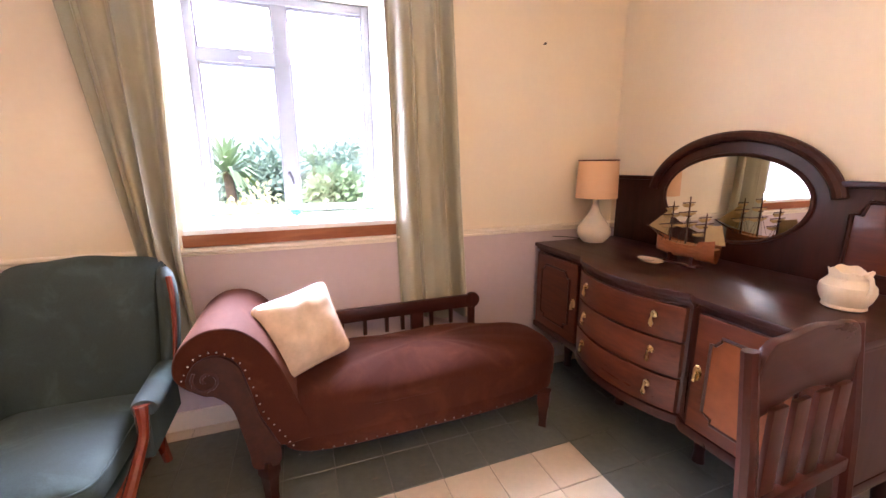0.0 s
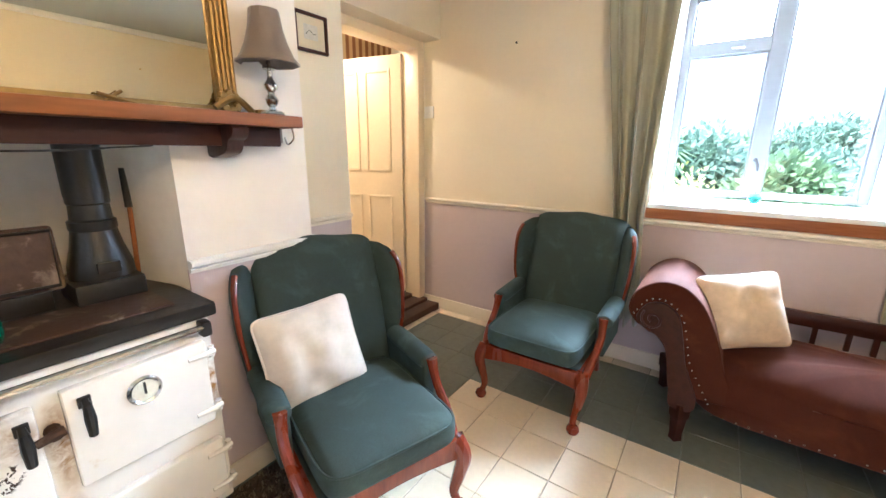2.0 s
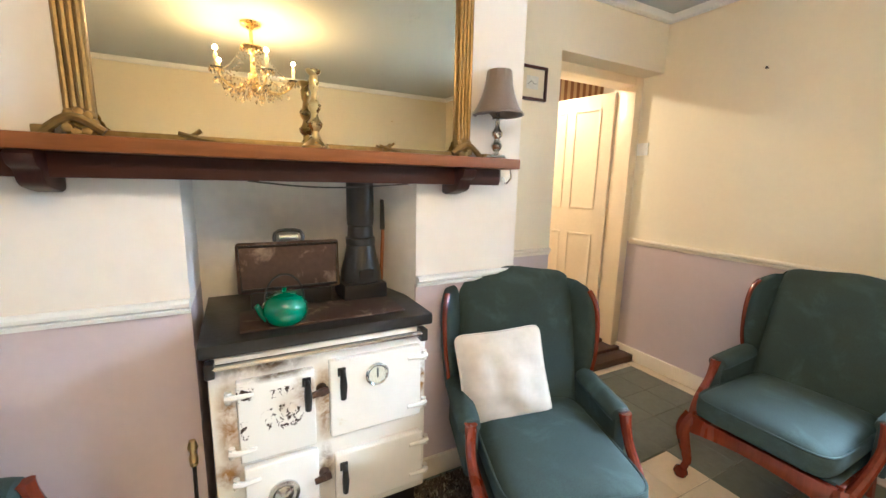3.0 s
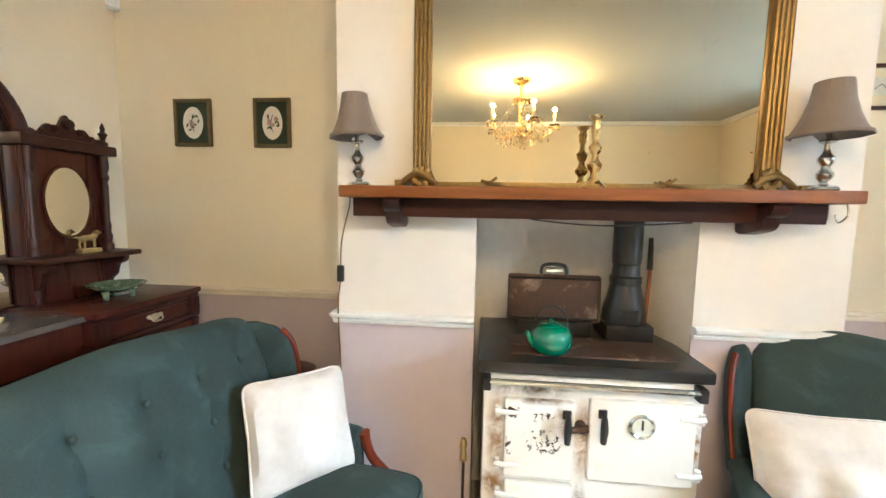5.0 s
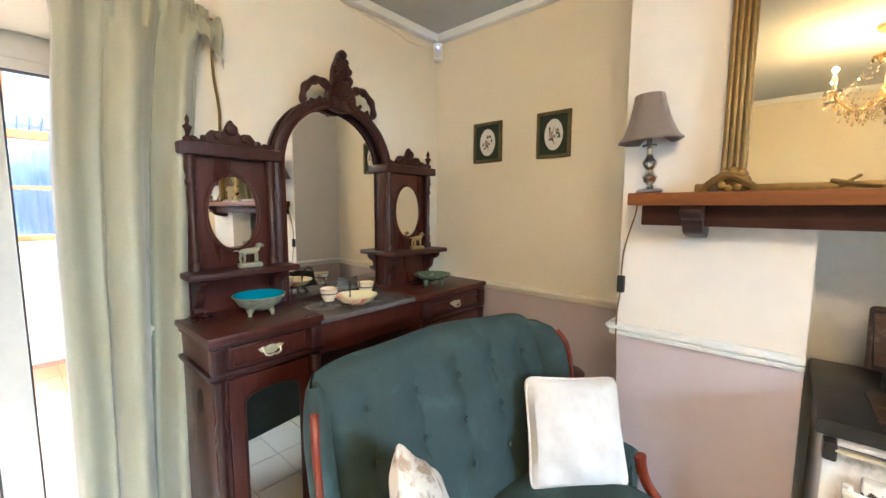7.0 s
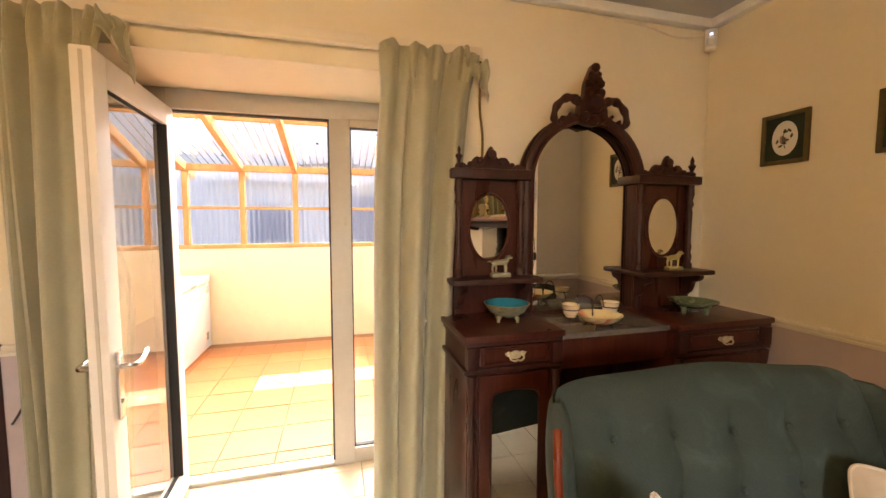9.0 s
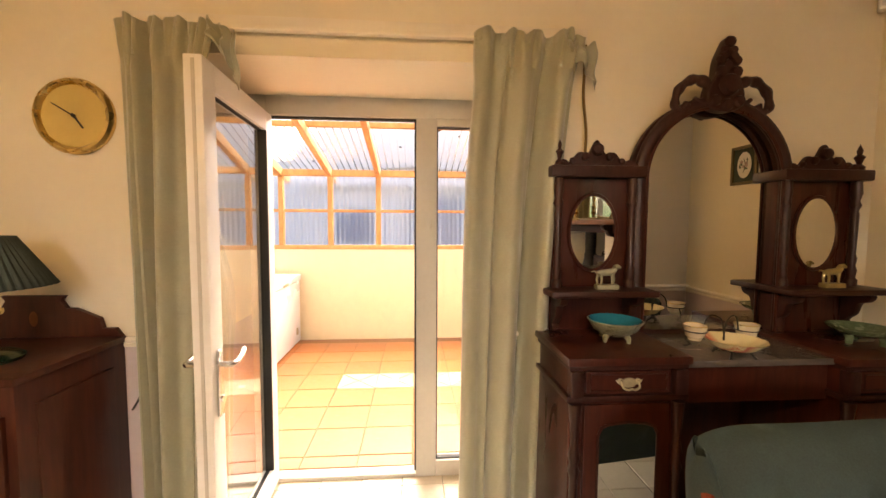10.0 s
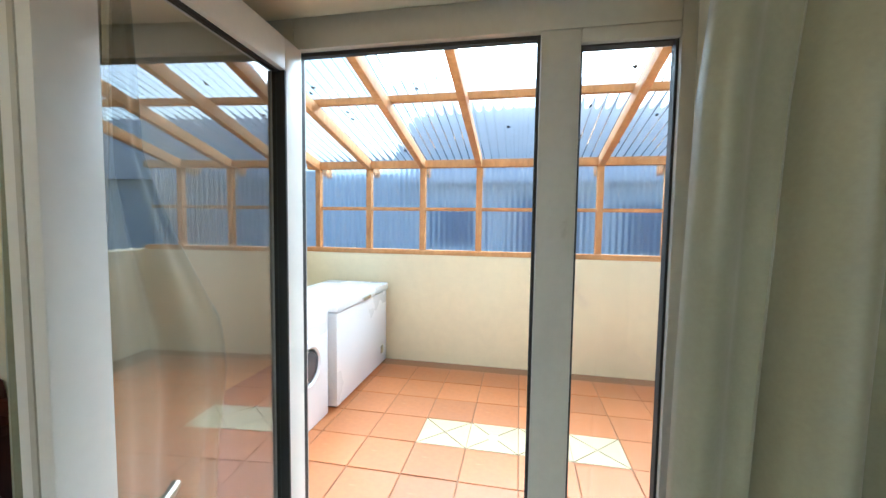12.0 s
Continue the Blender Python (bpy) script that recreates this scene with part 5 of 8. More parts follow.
part("bottom_rail", box(XB + 0.002, XB + 0.03, MY0 + 0.066, MY1 - 0.066, MZ + 0.001, MZ + 0.026, 0.005), M_GILT, om)
part("top_rail", box(XB + 0.002, XB + 0.04, MY0, MY1, MZ1 - 0.05, MZ1 + 0.01, 0.008), M_GILT, om)
for y in (0.32, 0.94):
    bm = tube(smooth_line([(XB + 0.034, y - 0.045, MZ + 0.03), (XB + 0.04, y, MZ + 0.02), (XB + 0.034, y + 0.05, MZ + 0.012)], 4), 0.006, 6)
    tube([(XB + 0.036, y - 0.03, MZ + 0.012), (XB + 0.036, y + 0.012, MZ + 0.042)], 0.005, 6, bm=bm)
    part("ribbon_ornament", bm, M_GILT, om)


def base_block(y0, y1, h, label):
    solid("gilt_block", box(XB + 0.002, XB + 0.05, y0, y1, MZ + 0.001, MZ + h, 0.006), M_GILT, Matrix(), label, "ornament")


base_block(-0.045, -0.008, 0.03, "small gilt block on the mantel beside the mirror")
base_block(1.345, 1.415, 0.024, "small gilt block on the mantel beside the mirror")


def table_lamp(x, y, h, r, tilt=0.0):
    t = thing("table_lamp", at(x, y, MZ + 0.001) @ pose(0, 0, 0, tilt, 0, 25), "glass-stemmed table lamp with a taupe silk shade on the mantel", "lamp", "mantel lamps")
    part("base", lathe([(0, 0), (0.042, 0), (0.044, 0.006), (0.040, 0.014), (0.030, 0.017), (0.014, 0.022), (0.010, 0.03)], 8), M_CHROME, t)
    part("stem", lathe([(0.010, 0.03), (0.020, 0.042), (0.024, 0.056), (0.013, 0.072), (0.012, 0.080), (0.022, 0.094), (0.024, 0.106), (0.012, 0.122), (0.009, 0.135), (0.009, 0.152), (0.024, 0.158), (0.022, 0.164), (0.008, 0.166), (0.008, 0.185)], 16), M_CHROME, t, "silvery glass stem")
    prof = [(r, 0.178), (r * 0.84, 0.203), (r * 0.67, 0.243), (r * 0.54, 0.29), (r * 0.47, h)]
    bm = lathe(prof + [(a - 0.002, z) for a, z in prof[::-1]], 10)
    part("shade", bm, M_SHADEG, t)
    part("shade_trim", lathe([(r + 0.001, 0.174), (r + 0.003, 0.178), (r + 0.001, 0.184), (r - 0.003, 0.178)], 10), M_SHADEG, t)
    return t


table_lamp(-1.985, -0.170, 0.328, 0.098, 3.0)
table_lamp(-1.97, 1.380, 0.345, 0.105)
fx = thing("lamp_flex", Matrix(), "thin lamp flex with an inline switch hanging beside the breast", "cable")
part("cord", tube(smooth_line([(-1.99, -0.215, 1.455), (-2.03, -0.222, 1.40), (-2.045, -0.262, 1.25), (-2.047, -0.268, 1.1), (-2.03, -0.272, 0.98), (-2.045, -0.268, 0.7), (-2.045, -0.265, 0.3)], 6), 0.0028, 6), M_GILT, fx)
part("inline_switch", box(-2.056, -2.036, -0.280, -0.254, 1.09, 1.155, 0.005), M_BLACK, fx)
cs = solid("candlestick", lathe([(0, 0), (0.040, 0), (0.042, 0.008), (0.034, 0.016), (0.024, 0.022), (0.018, 0.034), (0.012, 0.042), (0.011, 0.055), (0.022, 0.068), (0.025, 0.08), (0.013, 0.095), (0.010, 0.11), (0.019, 0.125), (0.021, 0.14), (0.011, 0.152), (0.009, 0.175), (0.014, 0.185), (0.016, 0.21), (0.012, 0.225), (0.022, 0.235), (0.024, 0.242), (0.010, 0.243), (0.009, 0.228), (0, 0.228)], 24), M_BRASS, at(-1.955, 0.655, MZ + 0.001), "turned brass candlestick on the mantel in front of the mirror", "candlestick")

# ---- pictures, clock, sensor, switch, nails ----
M_FRAMEG = plain("gilt_green_frame", (0.13, 0.10, 0.045), 0.45, 0.3, var=0.3, big=20, fine=80, relief=0.3)
M_MOUNTG = plain("dark_green_mount", (0.020, 0.035, 0.022), 0.8, var=0.1)
M_PAPER = plain("print_paper", (0.74, 0.72, 0.66), 0.8, var=0.05)
M_LEAFINK = plain("print_leaf", (0.07, 0.10, 0.06), 0.8, var=0.3, big=30)
M_ROSE = plain("print_flower", (0.42, 0.30, 0.28), 0.8, var=0.3, big=30)


def botanical(y0, y1, z0, z1, seed):
    t = thing("picture", at(XW, 0, 0), "small botanical print, white oval in a dark green mount, gilt frame", "picture", "botanical prints")
    bm = bmesh.new()
    f = 0.018
    for b in ((y0, y0 + f, z0, z1), (y1 - f, y1, z0, z1), (y0 + f, y1 - f, z0, z0 + f), (y0 + f, y1 - f, z1 - f, z1)):
        box(0.001, 0.018, b[0], b[1], b[2], b[3], 0.004, bm=bm)
    part("frame", bm, M_FRAMEG, t)
    part("mount", box(0.002, 0.008, y0 + f, y1 - f, z0 + f, z1 - f), M_MOUNTG, t)
    cy, cz = (y0 + y1) / 2, (z0 + z1) / 2
    ry, rz = (y1 - y0) * 0.27, (z1 - z0) * 0.335
    pr = part("print", prism([(cy + ry * math.cos(a), cz + rz * math.sin(a)) for a in np.linspace(0, 2 * math.pi, 33)[:-1]], 0.0015, m=at(0.0081, 0, 0) @ YZ), M_PAPER, t)
    rnd = random.Random(seed)
    bm = tube(smooth_line([(0.0102, cy + 0.005, cz - rz * 0.6), (0.0102, cy - 0.008, cz), (0.0102, cy + 0.004, cz + rz * 0.5)], 4), 0.0014, 5)
    for k in range(9):
        a, r = rnd.uniform(0, 6.28), rnd.uniform(0.2, 0.62)
        py, pz, q = cy + ry * r * math.cos(a), cz + rz * r * math.sin(a), rnd.uniform(0, 3.1)
        prism([(py + 0.011 * math.cos(b) * math.cos(q) - 0.005 * math.sin(b) * math.sin(q), pz + 0.011 * math.cos(b) * math.sin(q) + 0.005 * math.sin(b) * math.cos(q)) for b in (i * 0.785 for i in range(8))], 0.0008, m=at(0.0097, 0, 0) @ YZ, bm=bm)
    part("drawn_leaves", bm, M_LEAFINK, pr)
    bm = bmesh.new()
    for k in range(4):
        py, pz = cy + ry * rnd.uniform(-0.35, 0.35), cz + rz * rnd.uniform(-0.3, 0.5)
        prism([(py + 0.010 * math.cos(b) * (1 + 0.2 * math.cos(3 * b)), pz + 0.010 * math.sin(b)) for b in (i * 0.6 for i in range(10))], 0.0012, m=at(0.0099, 0, 0) @ YZ, bm=bm)
    part("drawn_flowers", bm, M_ROSE, pr)


botanical(-1.285, -1.085, 1.678, 1.912, 1)
botanical(-0.86, -0.668, 1.672, 1.912, 2)
t = thing("picture", at(XW, 0, 0), "framed small landscape print with a wide cream mount", "picture")
y0, y1, z0, z1, f = 1.845, 2.05, 1.832, 2.02, 0.016
bm = bmesh.new()
for b in ((y0, y0 + f, z0, z1), (y1 - f, y1, z0, z1), (y0 + f, y1 - f, z0, z0 + f), (y0 + f, y1 - f, z1 - f, z1)):
    box(0.001, 0.02, b[0], b[1], b[2], b[3], 0.004, bm=bm)
part("frame", bm, M_DRESSER, t, "dark wooden frame")
part("mount", box(0.002, 0.008, y0 + f, y1 - f, z0 + f, z1 - f), plain("cream_mount", (0.70, 0.63, 0.46), 0.8, var=0.04), t)
pr = part("print", box(0.0081, 0.0092, y0 + 0.06, y1 - 0.06, z0 + 0.062, z1 - 0.055), plain("pale_print", (0.62, 0.62, 0.56), 0.8, var=0.2, big=25, fine=80), t)
part("printed_sketch", tube(smooth_line([(0.0098, y0 + 0.07, z0 + 0.085), (0.0098, y0 + 0.095, z0 + 0.105), (0.0098, y0 + 0.115, z0 + 0.09), (0.0098, y1 - 0.07, z0 + 0.095)], 4), 0.0014, 5), M_LEAFINK, pr)

ck = thing("wall_clock", at(0.882, YS, 1.818), "round brass wall clock with a plain gold dial", "clock")
fc = pose(0, 0, 0, -90)
part("rim", lathe([(0.118, 0.002), (0.142, 0.002), (0.144, 0.018), (0.136, 0.032), (0.126, 0.034), (0.118, 0.022)], 48, m=fc), M_BRASS, ck)
part("dial", lathe([(0, 0.016), (0.122, 0.016), (0.122, 0.004), (0, 0.004)], 48, m=fc), plain("gold_dial", (0.62, 0.47, 0.17), 0.4, 0.25, var=0.06, relief=0.03), ck, "brushed gold dial")
part("hour_hand", box(-0.003, 0.003, 0.018, 0.020, -0.012, 0.055, m=pose(0, 0, 0, 0, 215 - 360)), M_BLACK, ck)
part("minute_hand", box(-0.0018, 0.0018, 0.0205, 0.022, -0.015, 0.09, m=pose(0, 0, 0, 0, 58)), M_BLACK, ck)
part("hub", lathe([(0, 0.017), (0.007, 0.017), (0.006, 0.025), (0, 0.025)], 12, m=fc), M_BLACK, ck)

sn = thing("motion_sensor", at(XW + 0.045, YS + 0.045, 2.335) @ pose(0, 0, 0, 0, 0, -45), "white plastic motion sensor in the room corner", "alarm sensor")
part("housing", box(-0.028, 0.028, -0.025, 0.03, 0.0, 0.105, 0.012, seg=3), M_WHITE, sn)
part("lens", box(-0.02, 0.02, 0.028, 0.036, 0.012, 0.055, 0.006), plain("sensor_lens", (0.7, 0.72, 0.74), 0.3, relief=0), sn)
part("status_light", lathe([(0, 0), (0.006, 0), (0.004, 0.004), (0, 0.005)], 10, m=at(0, 0.030, 0.075) @ pose(0, 0, 0, -90)), emitter("blue_led", (0.25, 0.35, 1.0), 2.0), sn)
solid("sensor_cable", tube(smooth_line([(XW + 0.03, YS + 0.03, 2.43), (-2.25, YS + 0.006, 2.40), (-2.05, YS + 0.006, 2.43), (-1.75, YS + 0.006, 2.448)], 5), 0.004, 6), M_TRIM, Matrix(), "painted-over alarm cable along the cornice", "cable")
solid("hanging_cord", tube(smooth_line([(-1.10, YS + 0.05, 2.14), (-1.105, YS + 0.03, 1.95), (-1.12, YS + 0.03, 1.80), (-1.115, YS + 0.03, 1.66)], 5), 0.006, 6), M_GILT, Matrix(), "brown curtain cord hanging beside the dresser", "cord")
sw = thing("light_switch", at(-2.60, YN, 1.63), "white double light switch beside the doorway", "light switch")
part("plate", box(-0.012, 0.075, -0.012, -0.001, -0.045, 0.045, 0.004), M_WHITE, sw)
for z in (-0.015, 0.018):
    part("rocker", box(0.015, 0.048, -0.018, -0.012, z - 0.010, z + 0.010, 0.003), M_WHITE, sw)
for x, y, z, r in ((-1.838, YN, 2.035, 90), (1.035, YN, 2.045, 90)):
    solid("wall_nail", lathe([(0, 0), (0.004, 0), (0.004, 0.018), (0.008, 0.018), (0.007, 0.021), (0, 0.022)], 8), M_IRON, at(x, y, z) @ pose(0, 0, 0, r), "small bare picture nail in the wall", "nail", "picture nails")
solid("wall_nail", lathe([(0, 0), (0.004, 0), (0.004, 0.018), (0.009, 0.018), (0.008, 0.022), (0, 0.023)], 8), M_BRASS, at(XE, 2.30, 2.13) @ pose(0, 0, 0, 0, -90), "small bare picture hook in the wall", "nail", "picture nails")

# ---- cushions ----
cushion("cushion", at(-0.43, 2.69, 0.635) @ pose(0, 0, 0, 0, 0, 24) @ pose(0, 0, 0, -22, -9), 0.345, 0.34, 0.16, M_SATIN, "gold satin cushion propped on the chaise longue", 1)
cushion("cushion", at(-1.785, 1.335, 0.595) @ pose(0, 0, 0, 0, 0, 74) @ pose(0, 0, 0, -20, -5), 0.37, 0.36, 0.14, M_CREAMVEL, "cream velvet cushion on the armchair seat", 2)
cushion("cushion", at(-1.81, -0.325, 0.612) @ pose(0, 0, 0, 0, 0, 180 - 42) @ pose(0, 0, 0, -24, 3), 0.36, 0.37, 0.14, M_CREAMVEL, "cream crushed velvet cushion propped on the settee", 3)
M_PATT = plain("patterned_cream", (0.66, 0.60, 0.51), 0.8, var=0.06, big=8, fine=80, relief=0.15, stain=((0.33, 0.25, 0.17), 0.50, 21))
cushion("cushion", at(-1.085, -0.37, 0.655) @ pose(0, 0, 0, 0, 0, 200) @ pose(0, 0, 0, -24, 45), 0.34, 0.34, 0.12, M_PATT, "cream patterned cushion standing on its corner on the settee", 4)
sl = thing("stool", at(-2.285, -0.62, 0), "small dark round-topped wooden stool in the alcove", "stool")
part("top", lathe([(0, 0.56), (0.12, 0.56), (0.135, 0.575), (0.13, 0.60), (0.10, 0.612), (0, 0.614)], 28), M_DRESSER, sl)
for k in range(3):
    a = k * 2.094 + 0.5
    part("leg", tube([(0.07 * math.cos(a), 0.07 * math.sin(a), 0.565), (0.12 * math.cos(a), 0.12 * math.sin(a), 0.0)], [0.016, 0.014], 8), M_DRESSER, sl)


# ---- Victorian mirror-backed dresser ----
dz = thing("dresser", Matrix(), "dark carved Victorian dresser with three mirrors and a marble slab", "dresser")
M_PALEBRASS = plain("pale_brass", (0.70, 0.66, 0.48), 0.32, 0.8, var=0.2, big=40, fine=120, relief=0.3)
FY, BY = -1.168, YS + 0.006
TZE, TZ, TZW = 0.99, 0.955, 0.968


def pedestal(x0, x1, tz):
    """x0 > x1: from its east side to its west side; tz: height of its top."""
    up = tz - 0.945
    part("pedestal_top", box(x1 - 0.012, x0 + 0.012, BY, FY + 0.018, tz - 0.028, tz, 0.008), M_DRESSER, dz)
    part("top_moulding", box(x1 - 0.004, x0 + 0.004, BY, FY + 0.008, tz - 0.045, tz - 0.028, 0.004), M_CARVED, dz)
    part("pedestal", box(x1 + 0.004, x0 - 0.004, BY, FY - 0.012, 0.07, tz - 0.045, 0.003), M_DRESSER, dz)
    part("pedestal_base", box(x1 - 0.012, x0 + 0.012, BY, FY + 0.012, 0.0, 0.075, 0.008), M_DRESSER, dz)
    part("waist_moulding", box(x1 - 0.010, x0 + 0.010, BY, FY + 0.006, 0.795 + up, 0.815 + up, 0.006), M_CARVED, dz)
    dr = part("drawer", box(x1 + 0.055, x0 - 0.055, FY - 0.014, FY + 0.002, 0.822 + up, 0.895 + up, 0.004), M_DRESSER, dz)
    part("drawer_bead", tube([(x1 + 0.07, FY + 0.003, 0.832 + up), (x0 - 0.07, FY + 0.003, 0.832 + up), (x0 - 0.07, FY + 0.003, 0.886 + up), (x1 + 0.07, FY + 0.003, 0.886 + up)], 0.003, 5, closed=True), M_CARVED, dr)
    cx = (x0 + x1) / 2
    hz = 0.858 + up
    bm = lathe([(0, 0), (0.017, 0.0), (0.016, 0.003), (0.010, 0.0045), (0, 0.004)], 18, m=at(cx, FY + 0.003, hz) @ pose(0, 0, 0, -90) @ Matrix.Diagonal((1.5, 1, 1, 1)))
    for e in (-1, 1):
        lathe([(0, 0), (0.011, 0.0), (0.010, 0.003), (0.006, 0.004), (0.005, 0.010), (0, 0.011)], 12, bm=bm, m=at(cx + e * 0.029, FY + 0.003, hz + 0.004) @ pose(0, 0, 0, -90))
        tube([(cx + e * 0.038, FY + 0.004, hz + 0.004), (cx + e * 0.045, FY + 0.004, hz + 0.010)], [0.004, 0.001], 6, bm=bm)
    tube(smooth_line([(cx - 0.029, FY + 0.012, hz + 0.004), (cx - 0.027, FY + 0.019, hz - 0.010), (cx - 0.012, FY + 0.022, hz - 0.017), (cx, FY + 0.022, hz - 0.014), (cx + 0.012, FY + 0.022, hz - 0.017), (cx + 0.027, FY + 0.019, hz - 0.010), (cx + 0.029, FY + 0.012, hz + 0.004)], 4), 0.0036, 8, bm=bm)
    part("bail_handle", bm, M_PALEBRASS, dr, "brass bail handle on a lobed plate")
    for x in (x0 - 0.022, x1 + 0.022):
        part("turned_column", lathe([(0.02, 0.075), (0.02, 0.12), (0.014, 0.13), (0.018, 0.16), (0.012, 0.20), (0.016, 0.40), (0.013, 0.58), (0.02, 0.61), (0.014, 0.63), (0.020, 0.66), (0.012, 0.70), (0.018, 0.74 + up), (0.022, 0.79 + up)], 14, m=at(x, FY - 0.004, 0)), M_CARVED, dz)
        part("column_cap", box(x - 0.022, x + 0.022, FY - 0.02, FY + 0.016, 0.815 + up, 0.90 + up, 0.006), M_CARVED, dz)
    d = part("pedestal_door", box(x1 + 0.05, x0 - 0.05, FY - 0.012, FY + 0.004, 0.10, 0.785 + up, 0.004), M_DRESSER, dz)
    a, b = cx + 0.10, cx - 0.10
    pts = [(b, 0.16), (a, 0.16), (a, 0.73), (a - 0.012, 0.755), (a - 0.035, 0.765), (cx, 0.772), (b + 0.035, 0.765), (b + 0.012, 0.755), (b, 0.73)]
    part("door_mirror", prism(pts, 0.003, m=at(0, FY + 0.008, 0) @ XZ), M_MIRROR, d, "arched mirror door panel")
    part("mirror_bead", tube([(x, FY + 0.006, z) for x, z in pts], 0.005, 6, closed=True), M_CARVED, d)


pedestal(-0.910, -1.305, TZE)
pedestal(-1.875, -2.405, TZW)
# middle: marble slab, frieze, dark recess
part("marble_slab", box(-1.873, -1.307, BY, FY - 0.03, TZ - 0.022, TZ + 0.002, 0.005), M_MARBLE, dz, "grey veined marble slab")
part("frieze", box(-1.873, -1.307, FY - 0.085, FY - 0.055, 0.80, TZ - 0.022, 0.003), M_DRESSER, dz)
part("recess_back", box(-1.873, -1.307, BY, BY + 0.02, 0.03, 0.80), M_DRESSER, dz)
part("recess_floor", box(-1.873, -1.307, BY, FY - 0.05, 0.02, 0.06, 0.004), M_DRESSER, dz)
# big arched mirror
PX, PZ, PW = -1.625, 1.60, 0.335
PY = BY + 0.095
def arch_pts(w, top, z0, n=22):
    return [(PX - w, z0)] + [(PX - w * math.cos(a), PZ + top * math.sin(a)) for a in np.linspace(0, math.pi, n)] + [(PX + w, z0)]
part("mirror_backing", prism(arch_pts(PW, 0.33, TZ + 0.002), 0.02, m=at(0, PY - 0.034, 0) @ XZ), M_CARVED, dz)
part("arched_mirror", prism(arch_pts(PW - 0.042, 0.288, TZ + 0.02), 0.004, m=at(0, PY - 0.026, 0) @ XZ), M_MIRROR, dz, "tall arched mirror with foxed edge")
arc = [(x, PY + 0.008, z) for x, z in arch_pts(PW - 0.022, 0.308, TZ + 0.01, 30)]
part("arch_frame", tube(arc, 0.025, 10, squash=0.9), M_CARVED, dz)
part("arch_bead", tube([(x, PY + 0.022, z) for x, z in arch_pts(PW - 0.046, 0.284, TZ + 0.02, 30)], 0.006, 6), M_DRESSER, dz)
# carved crest
CX, CZ = PX - 0.012, 1.925
cr = part("crest", prism(flat([(CX - 0.07, CZ - 0.04), (CX, CZ - 0.06), (CX + 0.07, CZ - 0.04), (CX + 0.078, CZ + 0.02), (CX + 0.05, CZ + 0.08), (CX + 0.042, CZ + 0.14), (CX + 0.022, CZ + 0.19), (CX, CZ + 0.23), (CX - 0.022, CZ + 0.19), (CX - 0.042, CZ + 0.14), (CX - 0.05, CZ + 0.08), (CX - 0.078, CZ + 0.02)], 4), 0.05, 0.014, m=at(0, PY + 0.042, 0) @ XZ, seg=3), M_CARVED, dz, "carved leaf and scroll crest")
bm = bmesh.new()
for dx, dzz, r in ((0, 0.205, 0.024), (-0.034, 0.135, 0.020), (0.034, 0.135, 0.020), (-0.018, 0.175, 0.018), (0.018, 0.175, 0.018), (-0.02, 0.15, 0.02), (0.02, 0.15, 0.02), (0, 0.165, 0.02), (-0.03, 0.09, 0.026), (0.03, 0.09, 0.026), (0, 0.04, 0.045), (-0.05, -0.02, 0.024), (0.05, -0.02, 0.024), (0, -0.035, 0.026)):
    lathe([(0, 0), (r * 0.7, 0.0), (r, r * 0.35), (r * 0.75, r * 0.8), (0, r)], 10, m=at(CX + dx, PY + 0.036, CZ + dzz) @ pose(0, 0, 0, -90), bm=bm)
part("crest_leaves", bm, M_CARVED, cr)
for s in (-1, 1):
    pts = smooth_line([(CX + s * 0.05, PY + 0.02, CZ + 0.025), (CX + s * 0.09, PY + 0.02, CZ + 0.062), (CX + s * 0.14, PY + 0.02, CZ + 0.062), (CX + s * 0.188, PY + 0.02, CZ + 0.02), (CX + s * 0.198, PY + 0.02, CZ - 0.04), (CX + s * 0.168, PY + 0.02, CZ - 0.052), (CX + s * 0.148, PY + 0.02, CZ - 0.025)], 5)
    n = len(pts)
    part("crest_scroll", tube(pts, [0.022 - 0.010 * k / n + 0.003 * math.cos(k * 1.3) for k in range(n)], 10), M_CARVED, cr)
    part("crest_tendril", tube(smooth_line([(CX + s * 0.05, PY + 0.02, CZ - 0.02), (CX + s * 0.09, PY + 0.02, CZ - 0.025), (CX + s * 0.12, PY + 0.02, CZ - 0.005)], 4), [0.020, 0.017, 0.015, 0.013, 0.012, 0.011, 0.010, 0.009, 0.008], 8), M_CARVED, cr)


